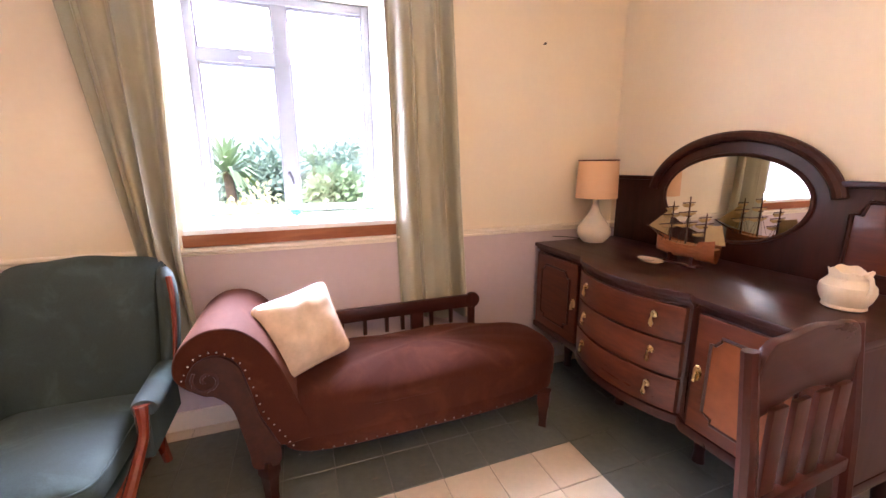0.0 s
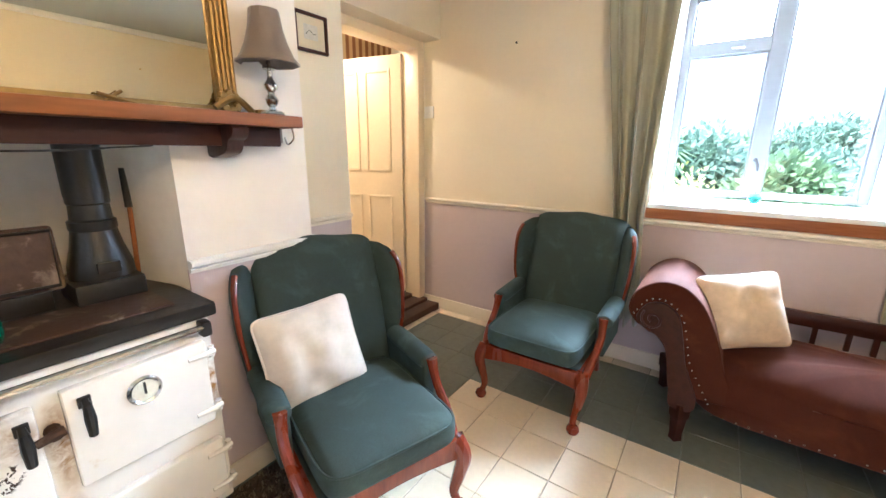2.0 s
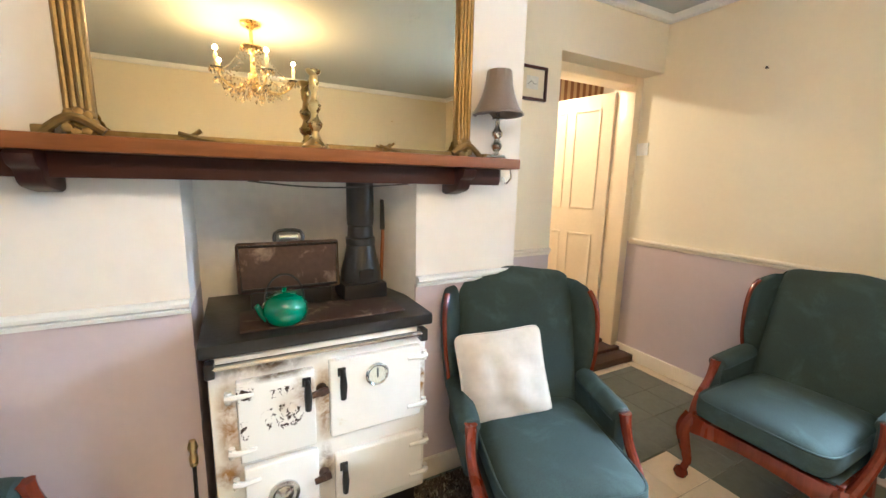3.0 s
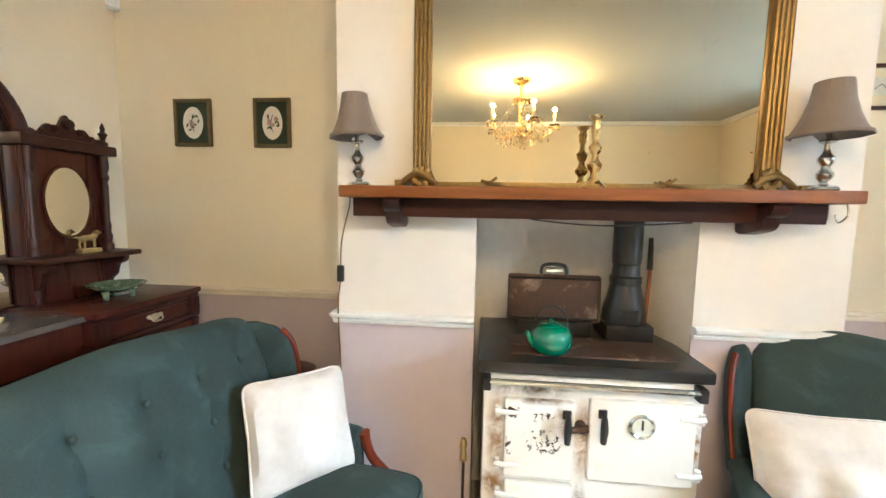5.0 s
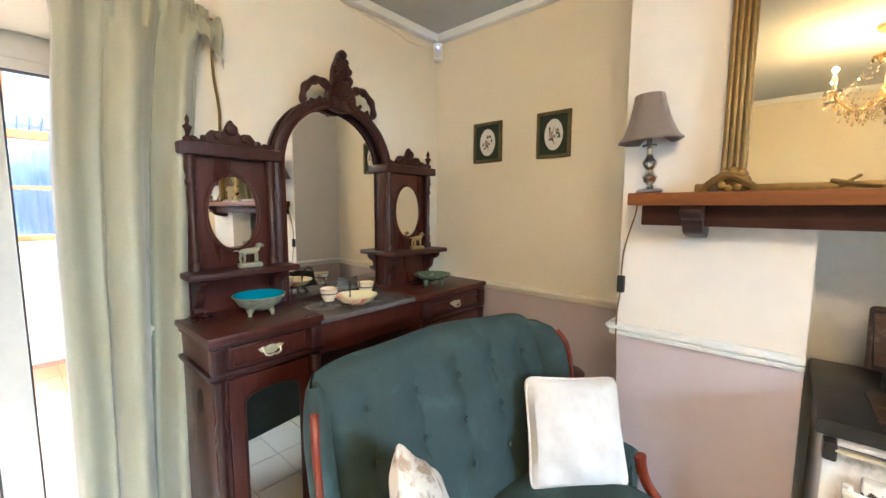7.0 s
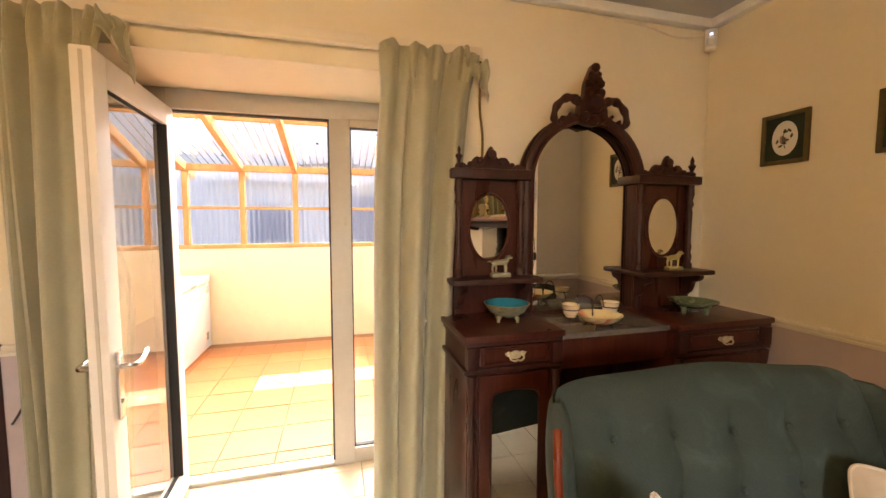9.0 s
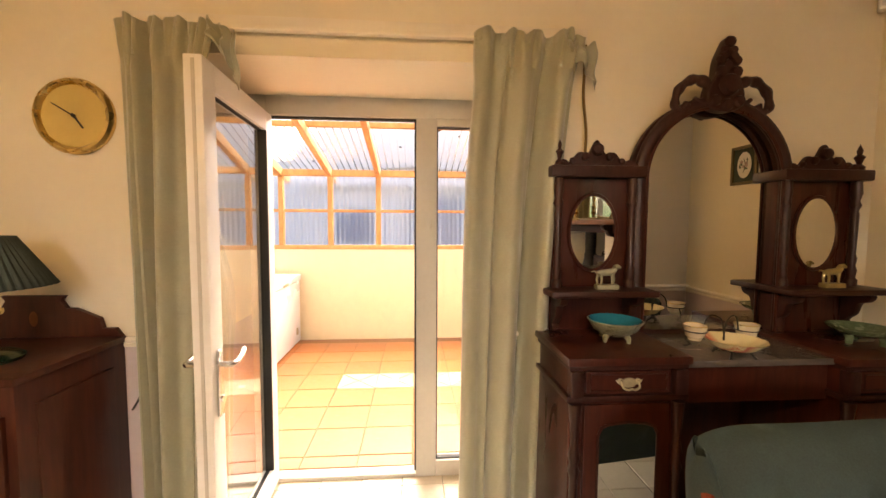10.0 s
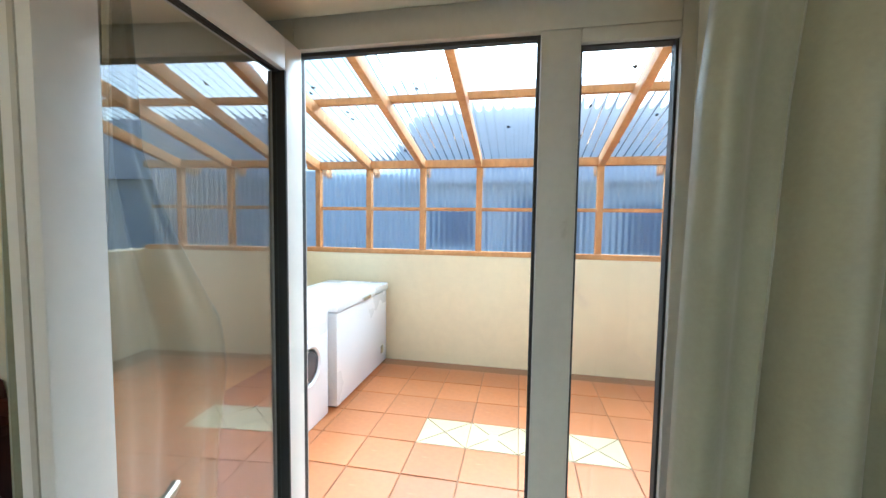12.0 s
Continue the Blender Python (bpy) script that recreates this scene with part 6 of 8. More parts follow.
def tower(x0, x1, finial_x, tz):
    """A side tower with an oval mirror; x0 east, x1 west; tz: the top it stands on."""
    cx = (x0 + x1) / 2
    part("tower_panel", box(x1, x0, BY, PY, tz, 1.605), M_DRESSER, dz)
    for x in (x0 - 0.02, x1 + 0.02):
        prof = [(0.022, 1.165), (0.022, 1.19), (0.015, 1.20), (0.019, 1.23), (0.013, 1.25), (0.017, 1.28), (0.012, 1.30), (0.015, 1.46), (0.012, 1.48), (0.020, 1.50), (0.014, 1.52), (0.021, 1.55), (0.018, 1.60)]
        part("tower_column", lathe(prof, 12, m=at(x, PY + 0.02, 0)), M_CARVED, dz)
    part("tower_cornice", box(x1 - 0.02, x0 + 0.02, BY, PY + 0.055, 1.60, 1.645, 0.008), M_CARVED, dz)
    w = (x0 - x1) / 2
    pts = flat([(cx - w * 0.98, 1.643), (cx - w * 0.8, 1.672), (cx - w * 0.62, 1.662), (cx - w * 0.42, 1.70), (cx - w * 0.2, 1.695), (cx, 1.748), (cx + w * 0.2, 1.695), (cx + w * 0.42, 1.70), (cx + w * 0.62, 1.662), (cx + w * 0.8, 1.672), (cx + w * 0.98, 1.643), (cx, 1.640)], 4)
    tc = part("tower_crest", prism(pts, 0.025, 0.006, m=at(0, PY + 0.028, 0) @ XZ), M_CARVED, dz)
    bm = bmesh.new()
    for dx, zz, r in ((0, 1.71, 0.026), (-0.05, 1.682, 0.018), (0.05, 1.682, 0.018), (-0.10, 1.665, 0.013), (0.10, 1.665, 0.013)):
        lathe([(0, 0), (r, 0), (r * 0.8, r * 0.5), (0, r * 0.8)], 10, m=at(cx + dx, PY + 0.028, zz) @ pose(0, 0, 0, -90), bm=bm)
    part("shell_carving", bm, M_CARVED, tc)
    ov = [(cx + 0.098 * math.cos(a), 1.385 + 0.152 * math.sin(a)) for a in np.linspace(0, 2 * math.pi, 45)[:-1]]
    part("oval_mirror", prism(ov, 0.003, m=at(0, PY + 0.006, 0) @ XZ), M_MIRROR, dz, "bevelled oval mirror")
    part("oval_bead", tube([(x, PY + 0.005, z) for x, z in ov], 0.008, 6, closed=True), M_DRESSER, dz)
    part("tower_shelf", box(x1 - 0.045, x0 + 0.035, BY, PY + 0.13, 1.14, 1.165, 0.008), M_CARVED, dz)
    for x in (x0 - 0.02, x1 + 0.02):
        prof = flat([(PY, 1.14), (PY + 0.105, 1.14), (PY + 0.10, 1.11), (PY + 0.065, 1.095), (PY + 0.05, 1.05), (PY + 0.02, 1.02), (PY + 0.03, tz + 0.012), (PY + 0.0, tz + 0.002)], 3)
        part("shelf_bracket", prism(prof, 0.03, 0.004, m=at(x - 0.015, 0, 0) @ YZ), M_CARVED, dz)
    part("finial", lathe([(0.018, 1.645), (0.02, 1.66), (0.008, 1.672), (0.014, 1.69), (0.020, 1.70), (0.008, 1.712), (0.011, 1.728), (0.004, 1.745), (0, 1.755)], 12, m=at(finial_x, PY + 0.015, 0)), M_CARVED, dz)


tower(-0.955, -1.295, -0.975, TZE)
tower(-1.915, -2.265, -2.255, TZW)

# ---- china on the dresser ----
M_BLUEGL = plain("blue_glaze", (0.015, 0.22, 0.34), 0.15, var=0.12, relief=0.02, coat=0.5)
M_MAJOL = plain("mottled_relief_glaze", (0.25, 0.26, 0.18), 0.3, var=0.6, big=40, fine=90, relief=0.6, coat=0.3)
M_GRNGL = plain("green_glaze", (0.15, 0.21, 0.13), 0.25, var=0.4, big=35, fine=70, relief=0.5, coat=0.4)
M_CHINA = plain("cream_china", (0.78, 0.70, 0.52), 0.2, var=0.05, relief=0.02, coat=0.5)
M_CHINAROSE = plain("rose_china", (0.78, 0.68, 0.50), 0.2, var=0.08, big=9, relief=0.02, coat=0.5, stain=((0.60, 0.12, 0.07), 0.38, 16))
bw = thing("footed_bowl", at(-1.15, -1.345, TZE + 0.001) @ Matrix.Scale(0.87, 4), "blue-lined footed bowl with moulded outside on the dresser", "bowl")
part("outside", lathe([(0, 0.022), (0.05, 0.024), (0.085, 0.045), (0.106, 0.076), (0.113, 0.086), (0.108, 0.088), (0.098, 0.073), (0.085, 0.05), (0.05, 0.030), (0, 0.028)], 36), M_MAJOL, bw)
part("lining", lathe([(0, 0.036), (0.05, 0.038), (0.082, 0.056), (0.0965, 0.075), (0.1065, 0.0882), (0.1055, 0.0895), (0.095, 0.078), (0.08, 0.060), (0.05, 0.042), (0, 0.040)], 36), M_BLUEGL, bw, "bright blue glazed inside")
for k in range(4):
    a = k * math.pi / 2 + 0.5
    part("foot", tube([(0.05 * math.cos(a), 0.05 * math.sin(a), 0.034), (0.066 * math.cos(a), 0.066 * math.sin(a), 0.015), (0.064 * math.cos(a), 0.064 * math.sin(a), 0.0)], [0.016, 0.010, 0.008], 8), M_MAJOL, bw)
gb = thing("leaf_dish", at(-2.12, -1.32, TZW + 0.001), "green leaf-moulded dish on three feet on the dresser", "dish")
part("dish", lathe([(0, 0.03), (0.05, 0.03), (0.088, 0.045), (0.105, 0.058), (0.108, 0.062), (0.085, 0.052), (0.05, 0.037), (0, 0.036)], 30), M_GRNGL, gb)
for k in range(3):
    a = k * 2.09
    part("foot", lathe([(0.010, 0), (0.012, 0.02), (0.016, 0.034)], 8, m=at(0.055 * math.cos(a), 0.055 * math.sin(a), 0)), M_GRNGL, gb)
# china stand: one shallow dish between two cups, on a wire frame
M_WIRE = M_IRON
TS = TZ + 0.003
cd = thing("china_stand", at(-1.535, -1.245, TS) @ pose(0, 0, 0, 0, 0, 8), "wire stand with two rose-painted china cups and a shallow dish", "china stand")


def fluted(u, v):
    a = 2 * math.pi * u
    rr, z = [(0.0, 0.020), (0.045, 0.020), (0.075, 0.037), (0.094, 0.056), (0.096, 0.059), (0.074, 0.044), (0.045, 0.026), (0.0, 0.025)][round(v * 7)]
    rr *= 1 + 0.02 * (rr / 0.1) * math.cos(12 * a)
    return Vector((rr * math.cos(a), rr * math.sin(a), z))


M_ROSEDISH, nt, p = nodes_of("rose_painted_china")
v_ = coords(nt)
n_ = noise_tex(nt, v_, 26, 3, 0.6, 0.4)
sp_ = nt.nodes.new("ShaderNodeSeparateXYZ")
link(nt, v_, sp_.inputs[0])
bloom = ramp(nt, sp_.outputs[0], [(0.0, (0, 0, 0)), (0.035, (1, 1, 1)), (0.06, (1, 1, 1)), (0.075, (0, 0, 0))])
petal = mixc(nt, 1.0, bloom, ramp(nt, n_, [(0.34, (0, 0, 0)), (0.46, (1, 1, 1))]), "MULTIPLY")
c_ = mixc(nt, petal, (0.80, 0.70, 0.42), (0.68, 0.20, 0.14))
link(nt, c_, p.inputs["Base Color"])
p.inputs["Roughness"].default_value, p.inputs["Coat Weight"].default_value = 0.2, 0.5
part("shallow_dish", surface(fluted, 72, 7, wrap_u=True), M_ROSEDISH, cd, "rose-painted shallow dish")
for k in range(4):
    a = k * math.pi / 2 + 0.6
    part("dish_foot", tube([(0.045 * math.cos(a), 0.045 * math.sin(a), 0.022), (0.056 * math.cos(a), 0.056 * math.sin(a), 0.008), (0.064 * math.cos(a), 0.064 * math.sin(a), 0.0)], [0.004, 0.004, 0.005], 6), M_WIRE, cd)
for dx, dy in ((0.078, -0.088), (-0.125, -0.062)):
    z = 0.070
    c = part("cup", lathe([(0, 0), (0.022, 0.0), (0.024, 0.008), (0.031, 0.014), (0.036, 0.036), (0.041, 0.055), (0.0395, 0.055), (0.033, 0.036), (0.027, 0.018), (0, 0.012)], 24, m=at(dx, dy, z - 0.035)), M_CHINAROSE, cd, "small gilt-rimmed cup with painted roses")
    part("cup_rim", lathe([(0.0405, z + 0.018), (0.0420, z + 0.020), (0.0405, z + 0.0215), (0.0390, z + 0.020)], 24, m=at(dx, dy, 0)), M_BRASS, c)
    part("cup_ring", tube([(dx + 0.038 * math.cos(a), dy + 0.038 * math.sin(a), z - 0.001) for a in np.linspace(0, 2 * math.pi, 21)[:-1]], 0.0024, 6, closed=True), M_WIRE, cd)
    s_ = 1 if dx > 0 else -1
    part("wire_arch", tube(smooth_line([(dx - s_ * 0.038, dy, z), (dx - s_ * 0.045, dy, z + 0.035), (dx - s_ * 0.062, dy + 0.005, z + 0.055), (-0.02 + s_ * 0.022, -0.058, z + 0.05), (-0.02 + s_ * 0.005, -0.06, z + 0.02), (-0.02, -0.06, 0.02), (-0.02 + s_ * 0.03, -0.075, 0.003)], 5), 0.003, 6), M_WIRE, cd)
    part("wire_foot", tube(smooth_line([(dx, dy - 0.036, z), (dx + s_ * 0.012, dy - 0.03, 0.03), (dx, dy - 0.02, 0.012), (dx + s_ * 0.02, dy - 0.03, 0.003)], 4), 0.0026, 6), M_WIRE, cd)


def dog(x, m, label):
    """A small pointer dog on a plinth, one plain mesh."""
    M_FIG = plain("brass_figure" if m else "pale_figure", (0.42, 0.33, 0.14) if m else (0.30, 0.30, 0.22), 0.35, 0.5 if m else 0.0, var=0.2, big=30, relief=0.1)
    bm = box(-0.052, 0.052, -0.02, 0.02, 0, 0.022, 0.004)
    tube(smooth_line([(-0.045, 0, 0.072), (-0.02, 0, 0.076), (0.015, 0, 0.078), (0.034, 0, 0.086), (0.042, 0, 0.098)], 4), [0.010, 0.012, 0.0135, 0.014, 0.0145, 0.015, 0.015, 0.0155, 0.016, 0.0155, 0.015, 0.0135, 0.012, 0.011, 0.010, 0.010, 0.010], 10, bm=bm)
    tube([(0.036, 0, 0.102), (0.05, 0, 0.106), (0.066, 0, 0.099)], [0.011, 0.010, 0.006], 8, bm=bm)
    tube([(0.038, 0.009, 0.108), (0.036, 0.012, 0.096), (0.036, 0.012, 0.088)], [0.003, 0.006, 0.004], 6, bm=bm)
    tube([(-0.044, 0, 0.076), (-0.062, 0, 0.084), (-0.074, 0, 0.080)], [0.005, 0.0035, 0.002], 6, bm=bm)
    for lx, f in ((-0.036, -0.008), (-0.030, 0.004), (0.024, 0.0), (0.032, 0.006)):
        tube([(lx, 0.006 if lx in (-0.036, 0.032) else -0.006, 0.070), (lx + f, 0.006 if lx in (-0.036, 0.032) else -0.006, 0.045), (lx + f * .4, 0.006 if lx in (-0.036, 0.032) else -0.006, 0.02)], [0.008, 0.0055, 0.005], 7, bm=bm)
    return solid("dog_figurine", bm, M_FIG, at(x, PY + 0.072, 1.166) @ pose(0, 0, 0, 0, 0, 180) @ Matrix.Scale(0.84, 4), label, "figurine", "dog figurines")


dog(-1.155, False, "pale pointer dog figurine on the dresser shelf")
dog(-2.105, True, "brassy pointer dog figurine on the dresser shelf")

# ---- things on the sideboard ----
lp = thing("ceramic_lamp", at(1.345, 2.935, SZ + 0.001) @ Matrix.Scale(1.18, 4), "cream ceramic teardrop lamp with a peach drum shade", "lamp")
part("base", lathe([(0, 0), (0.055, 0), (0.062, 0.006), (0.082, 0.03), (0.088, 0.055), (0.080, 0.085), (0.055, 0.12), (0.030, 0.155), (0.018, 0.19), (0.015, 0.225), (0, 0.225)], 32), M_CERAMIC, lp)
part("socket", lathe([(0.012, 0.225), (0.012, 0.25), (0.008, 0.252), (0.008, 0.30)], 12), M_BRASS, lp)
part("shade", lathe([(0.105, 0.235), (0.100, 0.43), (0.098, 0.43), (0.103, 0.235)], 40), M_SHADE, lp, "peach drum shade")
part("shade_band", lathe([(0.1005, 0.424), (0.102, 0.428), (0.1005, 0.432), (0.098, 0.428)], 40), M_DRAWER, lp)
solid("lamp_cable", tube(smooth_line([(1.33, 3.01, SZ + 0.004), (1.28, 3.035, SZ + 0.012), (1.22, 3.05, SZ + 0.02), (1.15, 3.09, SZ + 0.02)], 5), 0.003, 6), M_BLACK, Matrix(), "black lamp cable at the back of the sideboard", "cable")
pl_ = solid("oval_dish", lathe([(0, 0.004), (0.03, 0.0), (0.05, 0.004), (0.068, 0.014), (0.070, 0.018), (0.062, 0.015), (0.04, 0.008), (0, 0.009)], 30, squash=(0.62, 1.0)), M_CHINA, at(1.225, 2.385, SZ + 0.001), "small cream oval dish on the sideboard", "dish")
jg = thing("china_pot", at(1.315, 1.672, SZ + 0.001) @ Matrix.Diagonal((0.60, 0.60, 0.80, 1)), "squat old cream china pot with looped handles on the sideboard", "pot")
M_OLDCHINA = plain("aged_cream_china", (0.70, 0.62, 0.47), 0.35, var=0.08, big=6, relief=0.05, stain=((0.5, 0.4, 0.26), 0.4, 12), coat=0.3)
def pot(u, v):
    prof = [(0.0, 0.0), (0.088, 0.0), (0.098, 0.006), (0.094, 0.018), (0.112, 0.045), (0.122, 0.075), (0.118, 0.10), (0.100, 0.122), (0.086, 0.130), (0.086, 0.142), (0.094, 0.165), (0.090, 0.166), (0.080, 0.142), (0.078, 0.12), (0.0, 0.10)]
    rr, z = prof[round(v * 14)]
    a = 2 * math.pi * u
    if z > 0.15:
        z += 0.007 * math.sin(3 * a) + 0.005 * math.sin(7 * a + 1)
    return Vector((rr * math.cos(a), rr * math.sin(a), z))


part("body", surface(pot, 48, 14, wrap_u=True), M_OLDCHINA, jg)
for a in (-115, 40):
    part("handle", tube(smooth_line([(0.086, 0, 0.155), (0.120, 0, 0.150), (0.134, 0, 0.115), (0.126, 0, 0.085), (0.112, 0, 0.075)], 5), 0.010, 8, m=pose(0, 0, 0, 0, 0, a)), M_OLDCHINA, jg)
# model ship
sh = thing("model_ship", at(1.345, 2.30, SZ + 0.001) @ pose(0, 0, 0, 0, 0, 90), "wooden model sailing ship with furled tan sails on a stand", "model ship")
M_HULL = wood("ship_hull_wood", (0.20, 0.06, 0.02), (0.36, 0.13, 0.045), 10, (0.2, 1, 1), 0.3, 0.4)
M_SAIL = plain("tan_sail", (0.42, 0.30, 0.13), 0.8, var=0.15, big=20, relief=0.2)


def hull(u, v):
    x = -0.16 + 0.32 * u
    w = 0.042 * math.sin(math.pi * min(1, 0.12 + 0.86 * u)) ** 0.6 * (1 if u < 0.97 else 0.4)
    a = math.pi * v
    sheer = 0.105 + 0.09 * (u - 0.45) ** 2 + (0.02 if u < 0.22 else 0)
    return Vector((x, -w * math.cos(a), sheer - (sheer - 0.035 - 0.05 * max(0, u - 0.75)) * math.sin(a) ** 0.8))


bm = surface(hull, 30, 17)
part("hull", bm, M_HULL, sh)
part("deck", prism([(-0.155 + 0.31 * k / 20, -0.036 * math.sin(math.pi * min(1, 0.14 + 0.84 * k / 20)) ** 0.6) for k in range(21)] + [(-0.155 + 0.31 * k / 20, 0.036 * math.sin(math.pi * min(1, 0.14 + 0.84 * k / 20)) ** 0.6) for k in range(20, -1, -1)], 0.006, m=at(0, 0, 0.098)), M_PINE, sh)
part("cradle", box(-0.09, 0.09, -0.03, 0.03, 0.0, 0.010, 0.003), M_DRESSER, sh)
for x in (-0.06, 0.06):
    part("cradle_leg", box(x - 0.008, x + 0.008, -0.028, 0.028, 0.009, 0.05, 0.003), M_DRESSER, sh)
part("bowsprit", tube([(0.13, 0, 0.115), (0.235, 0, 0.165)], [0.005, 0.003], 7), M_DRESSER, sh)
for x, h in ((0.085, 0.30), (0.0, 0.33), (-0.09, 0.26)):
    ms = part("mast", tube([(x, 0, 0.095), (x, 0, h)], [0.005, 0.0025], 7), M_DRESSER, sh)
    for f, L in ((0.45, 0.075), (0.68, 0.058), (0.87, 0.04)):
        z = 0.10 + (h - 0.10) * f
        part("yard", tube([(x + 0.006, -L, z), (x + 0.006, L, z)], 0.0028, 6), M_DRESSER, ms)
        part("furled_sail", tube([(x + 0.008, -L * 0.9, z - 0.008), (x + 0.010, -L * .4, z - 0.014), (x + 0.010, L * .4, z - 0.013), (x + 0.008, L * 0.9, z - 0.008)], [0.004, 0.009, 0.009, 0.004], 7), M_SAIL, ms)
    part("top_platform", lathe([(0.011, 0), (0.013, 0.006), (0, 0.006)], 10, m=at(x, 0, 0.10 + (h - 0.1) * 0.58)), M_DRESSER, ms)
    bm = bmesh.new()
    for s in (-1, 1):
        for q in (-0.025, 0.0, 0.02):
            tube([(x + q, s * 0.035, 0.105), (x, 0, 0.10 + (h - 0.1) * 0.62)], 0.0011, 4, bm=bm)
    part("shrouds", bm, M_BLACK, ms, "dark rigging")
part("spanker_sail", prism([(-0.095, 0.12), (-0.19, 0.125), (-0.165, 0.215), (-0.095, 0.20)], 0.002, m=at(0, 0.001, 0) @ XZ), M_SAIL, sh)
part("jib_sail", prism([(0.10, 0.13), (0.22, 0.162), (0.092, 0.27)], 0.002, m=at(0, 0.001, 0) @ XZ), M_SAIL, sh)

# glass float on the window sill
gf = thing("glass_ball", at(-0.424, 3.43, WZ0), "small green glass ball on the window sill", "glass ball")
bm = bmesh.new()
bmesh.ops.create_uvsphere(bm, u_segments=24, v_segments=14, radius=0.034, matrix=at(0, 0, 0.035))
part("ball", bm, M_GREENGLASS, gf)
part("seal", lathe([(0, 0), (0.008, 0.0), (0.006, 0.004), (0, 0.005)], 10, m=at(0, 0, 0.067)), M_GREENGLASS, gf)

# ---- bureau and lamp east of the garden door ----
bu = thing("bureau", Matrix(), "tall dark red wooden bureau with a shaped back rail", "bureau")
M_BUR = wood("bureau_wood", (0.030, 0.007, 0.005), (0.085, 0.020, 0.010), 5, rough=0.4, coat=0.15)
BX0, BX1, BZ = 0.735, 1.50, 0.965
part("carcass", box(BX0 + 0.012, BX1 - 0.012, YS + 0.004, -1.16, 0.06, BZ - 0.025, 0.003), M_BUR, bu)
part("top", box(BX0, BX1, YS + 0.004, -1.145, BZ - 0.025, BZ, 0.007), M_BUR, bu)
part("plinth", box(BX0 + 0.004, BX1 - 0.004, YS + 0.004, -1.15, 0.0, 0.075, 0.006), M_BUR, bu)
cx = 1.115
pts = [(BX0 + 0.005, BZ), (BX0 + 0.03, BZ + 0.035), (BX0 + 0.075, BZ + 0.035), (cx - 0.24, BZ + 0.075), (cx - 0.15, BZ + 0.115), (cx - 0.12, BZ + 0.115), (cx - 0.10, BZ + 0.145), (cx - 0.115, BZ + 0.165), (cx + 0.115, BZ + 0.165), (cx + 0.10, BZ + 0.145), (cx + 0.12, BZ + 0.115), (cx + 0.15, BZ + 0.115), (cx + 0.24, BZ + 0.075), (BX1 - 0.075, BZ + 0.035), (BX1 - 0.03, BZ + 0.035), (BX1 - 0.005, BZ)]
pts = [(x - 0.055 if BX0 + 0.08 < x < BX1 - 0.08 else x, z) for x, z in pts]
gal = part("gallery", prism(pts, 0.022, 0.004, m=at(0, YS + 0.028, 0) @ XZ), M_BUR, bu)
part("inlay", lathe([(0, 0), (0.02, 0), (0, 0.0015)], 18, m=at(cx - 0.055, YS + 0.028, BZ + 0.075) @ pose(0, 0, 0, -90) @ Matrix.Diagonal((0.8, 1.5, 1, 1))), M_PANELW, gal, "oval satinwood inlay")
for z0, z1 in ((0.09, 0.34), (0.35, 0.60), (0.61, 0.85)):
    dr = part("drawer", box(BX0 + 0.04, BX1 - 0.04, -1.162, -1.146, z0, z1, 0.004), M_BUR, bu)
    for x in (0.93, 1.30):
        part("knob", lathe([(0, 0), (0.012, 0), (0.010, 0.012), (0.019, 0.02), (0.016, 0.032), (0, 0.036)], 14, m=at(x, -1.146, (z0 + z1) / 2) @ pose(0, 0, 0, -90)), M_BRASS, dr)
part("side_panel", box(BX0 + 0.006, BX0 + 0.013, YS + 0.07, -1.22, 0.15, 0.86, 0.002), M_BUR, bu)
gl = thing("green_lamp", at(0.97, -1.30, BZ + 0.001) @ Matrix.Scale(1.12, 4), "brass swing-arm lamp with a pleated dark green shade", "lamp")
M_DKGREEN = plain("dark_green_base", (0.010, 0.035, 0.022), 0.2, relief=0.02, coat=0.4)
M_PLEAT = plain("pleated_green_shade", (0.035, 0.055, 0.055), 0.8, var=0.1, fine=120, relief=0.2)
part("foot", lathe([(0, 0), (0.085, 0), (0.088, 0.01), (0.07, 0.022), (0.03, 0.028), (0.025, 0.04)], 28), M_DKGREEN, gl)
part("column", lathe([(0.020, 0.03), (0.024, 0.04), (0.022, 0.11), (0.026, 0.115), (0.014, 0.122), (0.012, 0.16), (0.020, 0.165), (0.018, 0.175), (0.008, 0.18), (0.008, 0.235)], 18), M_DKGREEN, gl)
part("brass_collar", lathe([(0.0255, 0.112), (0.028, 0.116), (0.026, 0.122), (0.015, 0.124)], 18), M_BRASS, gl)
part("swing_arm", tube([(-0.05, -0.01, 0.145), (0.0, 0.0, 0.15), (0.03, 0.0, 0.15)], [0.010, 0.008, 0.008], 8), M_BRASS, gl)
bm = bmesh.new()
n = 96
def pleat(u, v):
    a = 2 * math.pi * u
    r = (0.165 - 0.085 * v) * (1 + 0.022 * math.cos(n / 2 * a))
    return Vector((r * math.cos(a), r * math.sin(a), 0.215 + 0.145 * v))
bm = surface(pleat, n * 2, 4, wrap_u=True)
sd_ = part("shade", bm, M_PLEAT, gl, "pleated dark green shade")
md = sd_.modifiers.new("cloth", "SOLIDIFY")
md.thickness = 0.002
solid("wall_cable", tube(smooth_line([(BX0 - 0.01, YS + 0.01, 0.66), (0.70, YS + 0.012, 0.70), (0.67, YS + 0.015, 0.76)], 5), 0.004, 6), M_BLACK, Matrix(), "black cable behind the bureau", "cable")

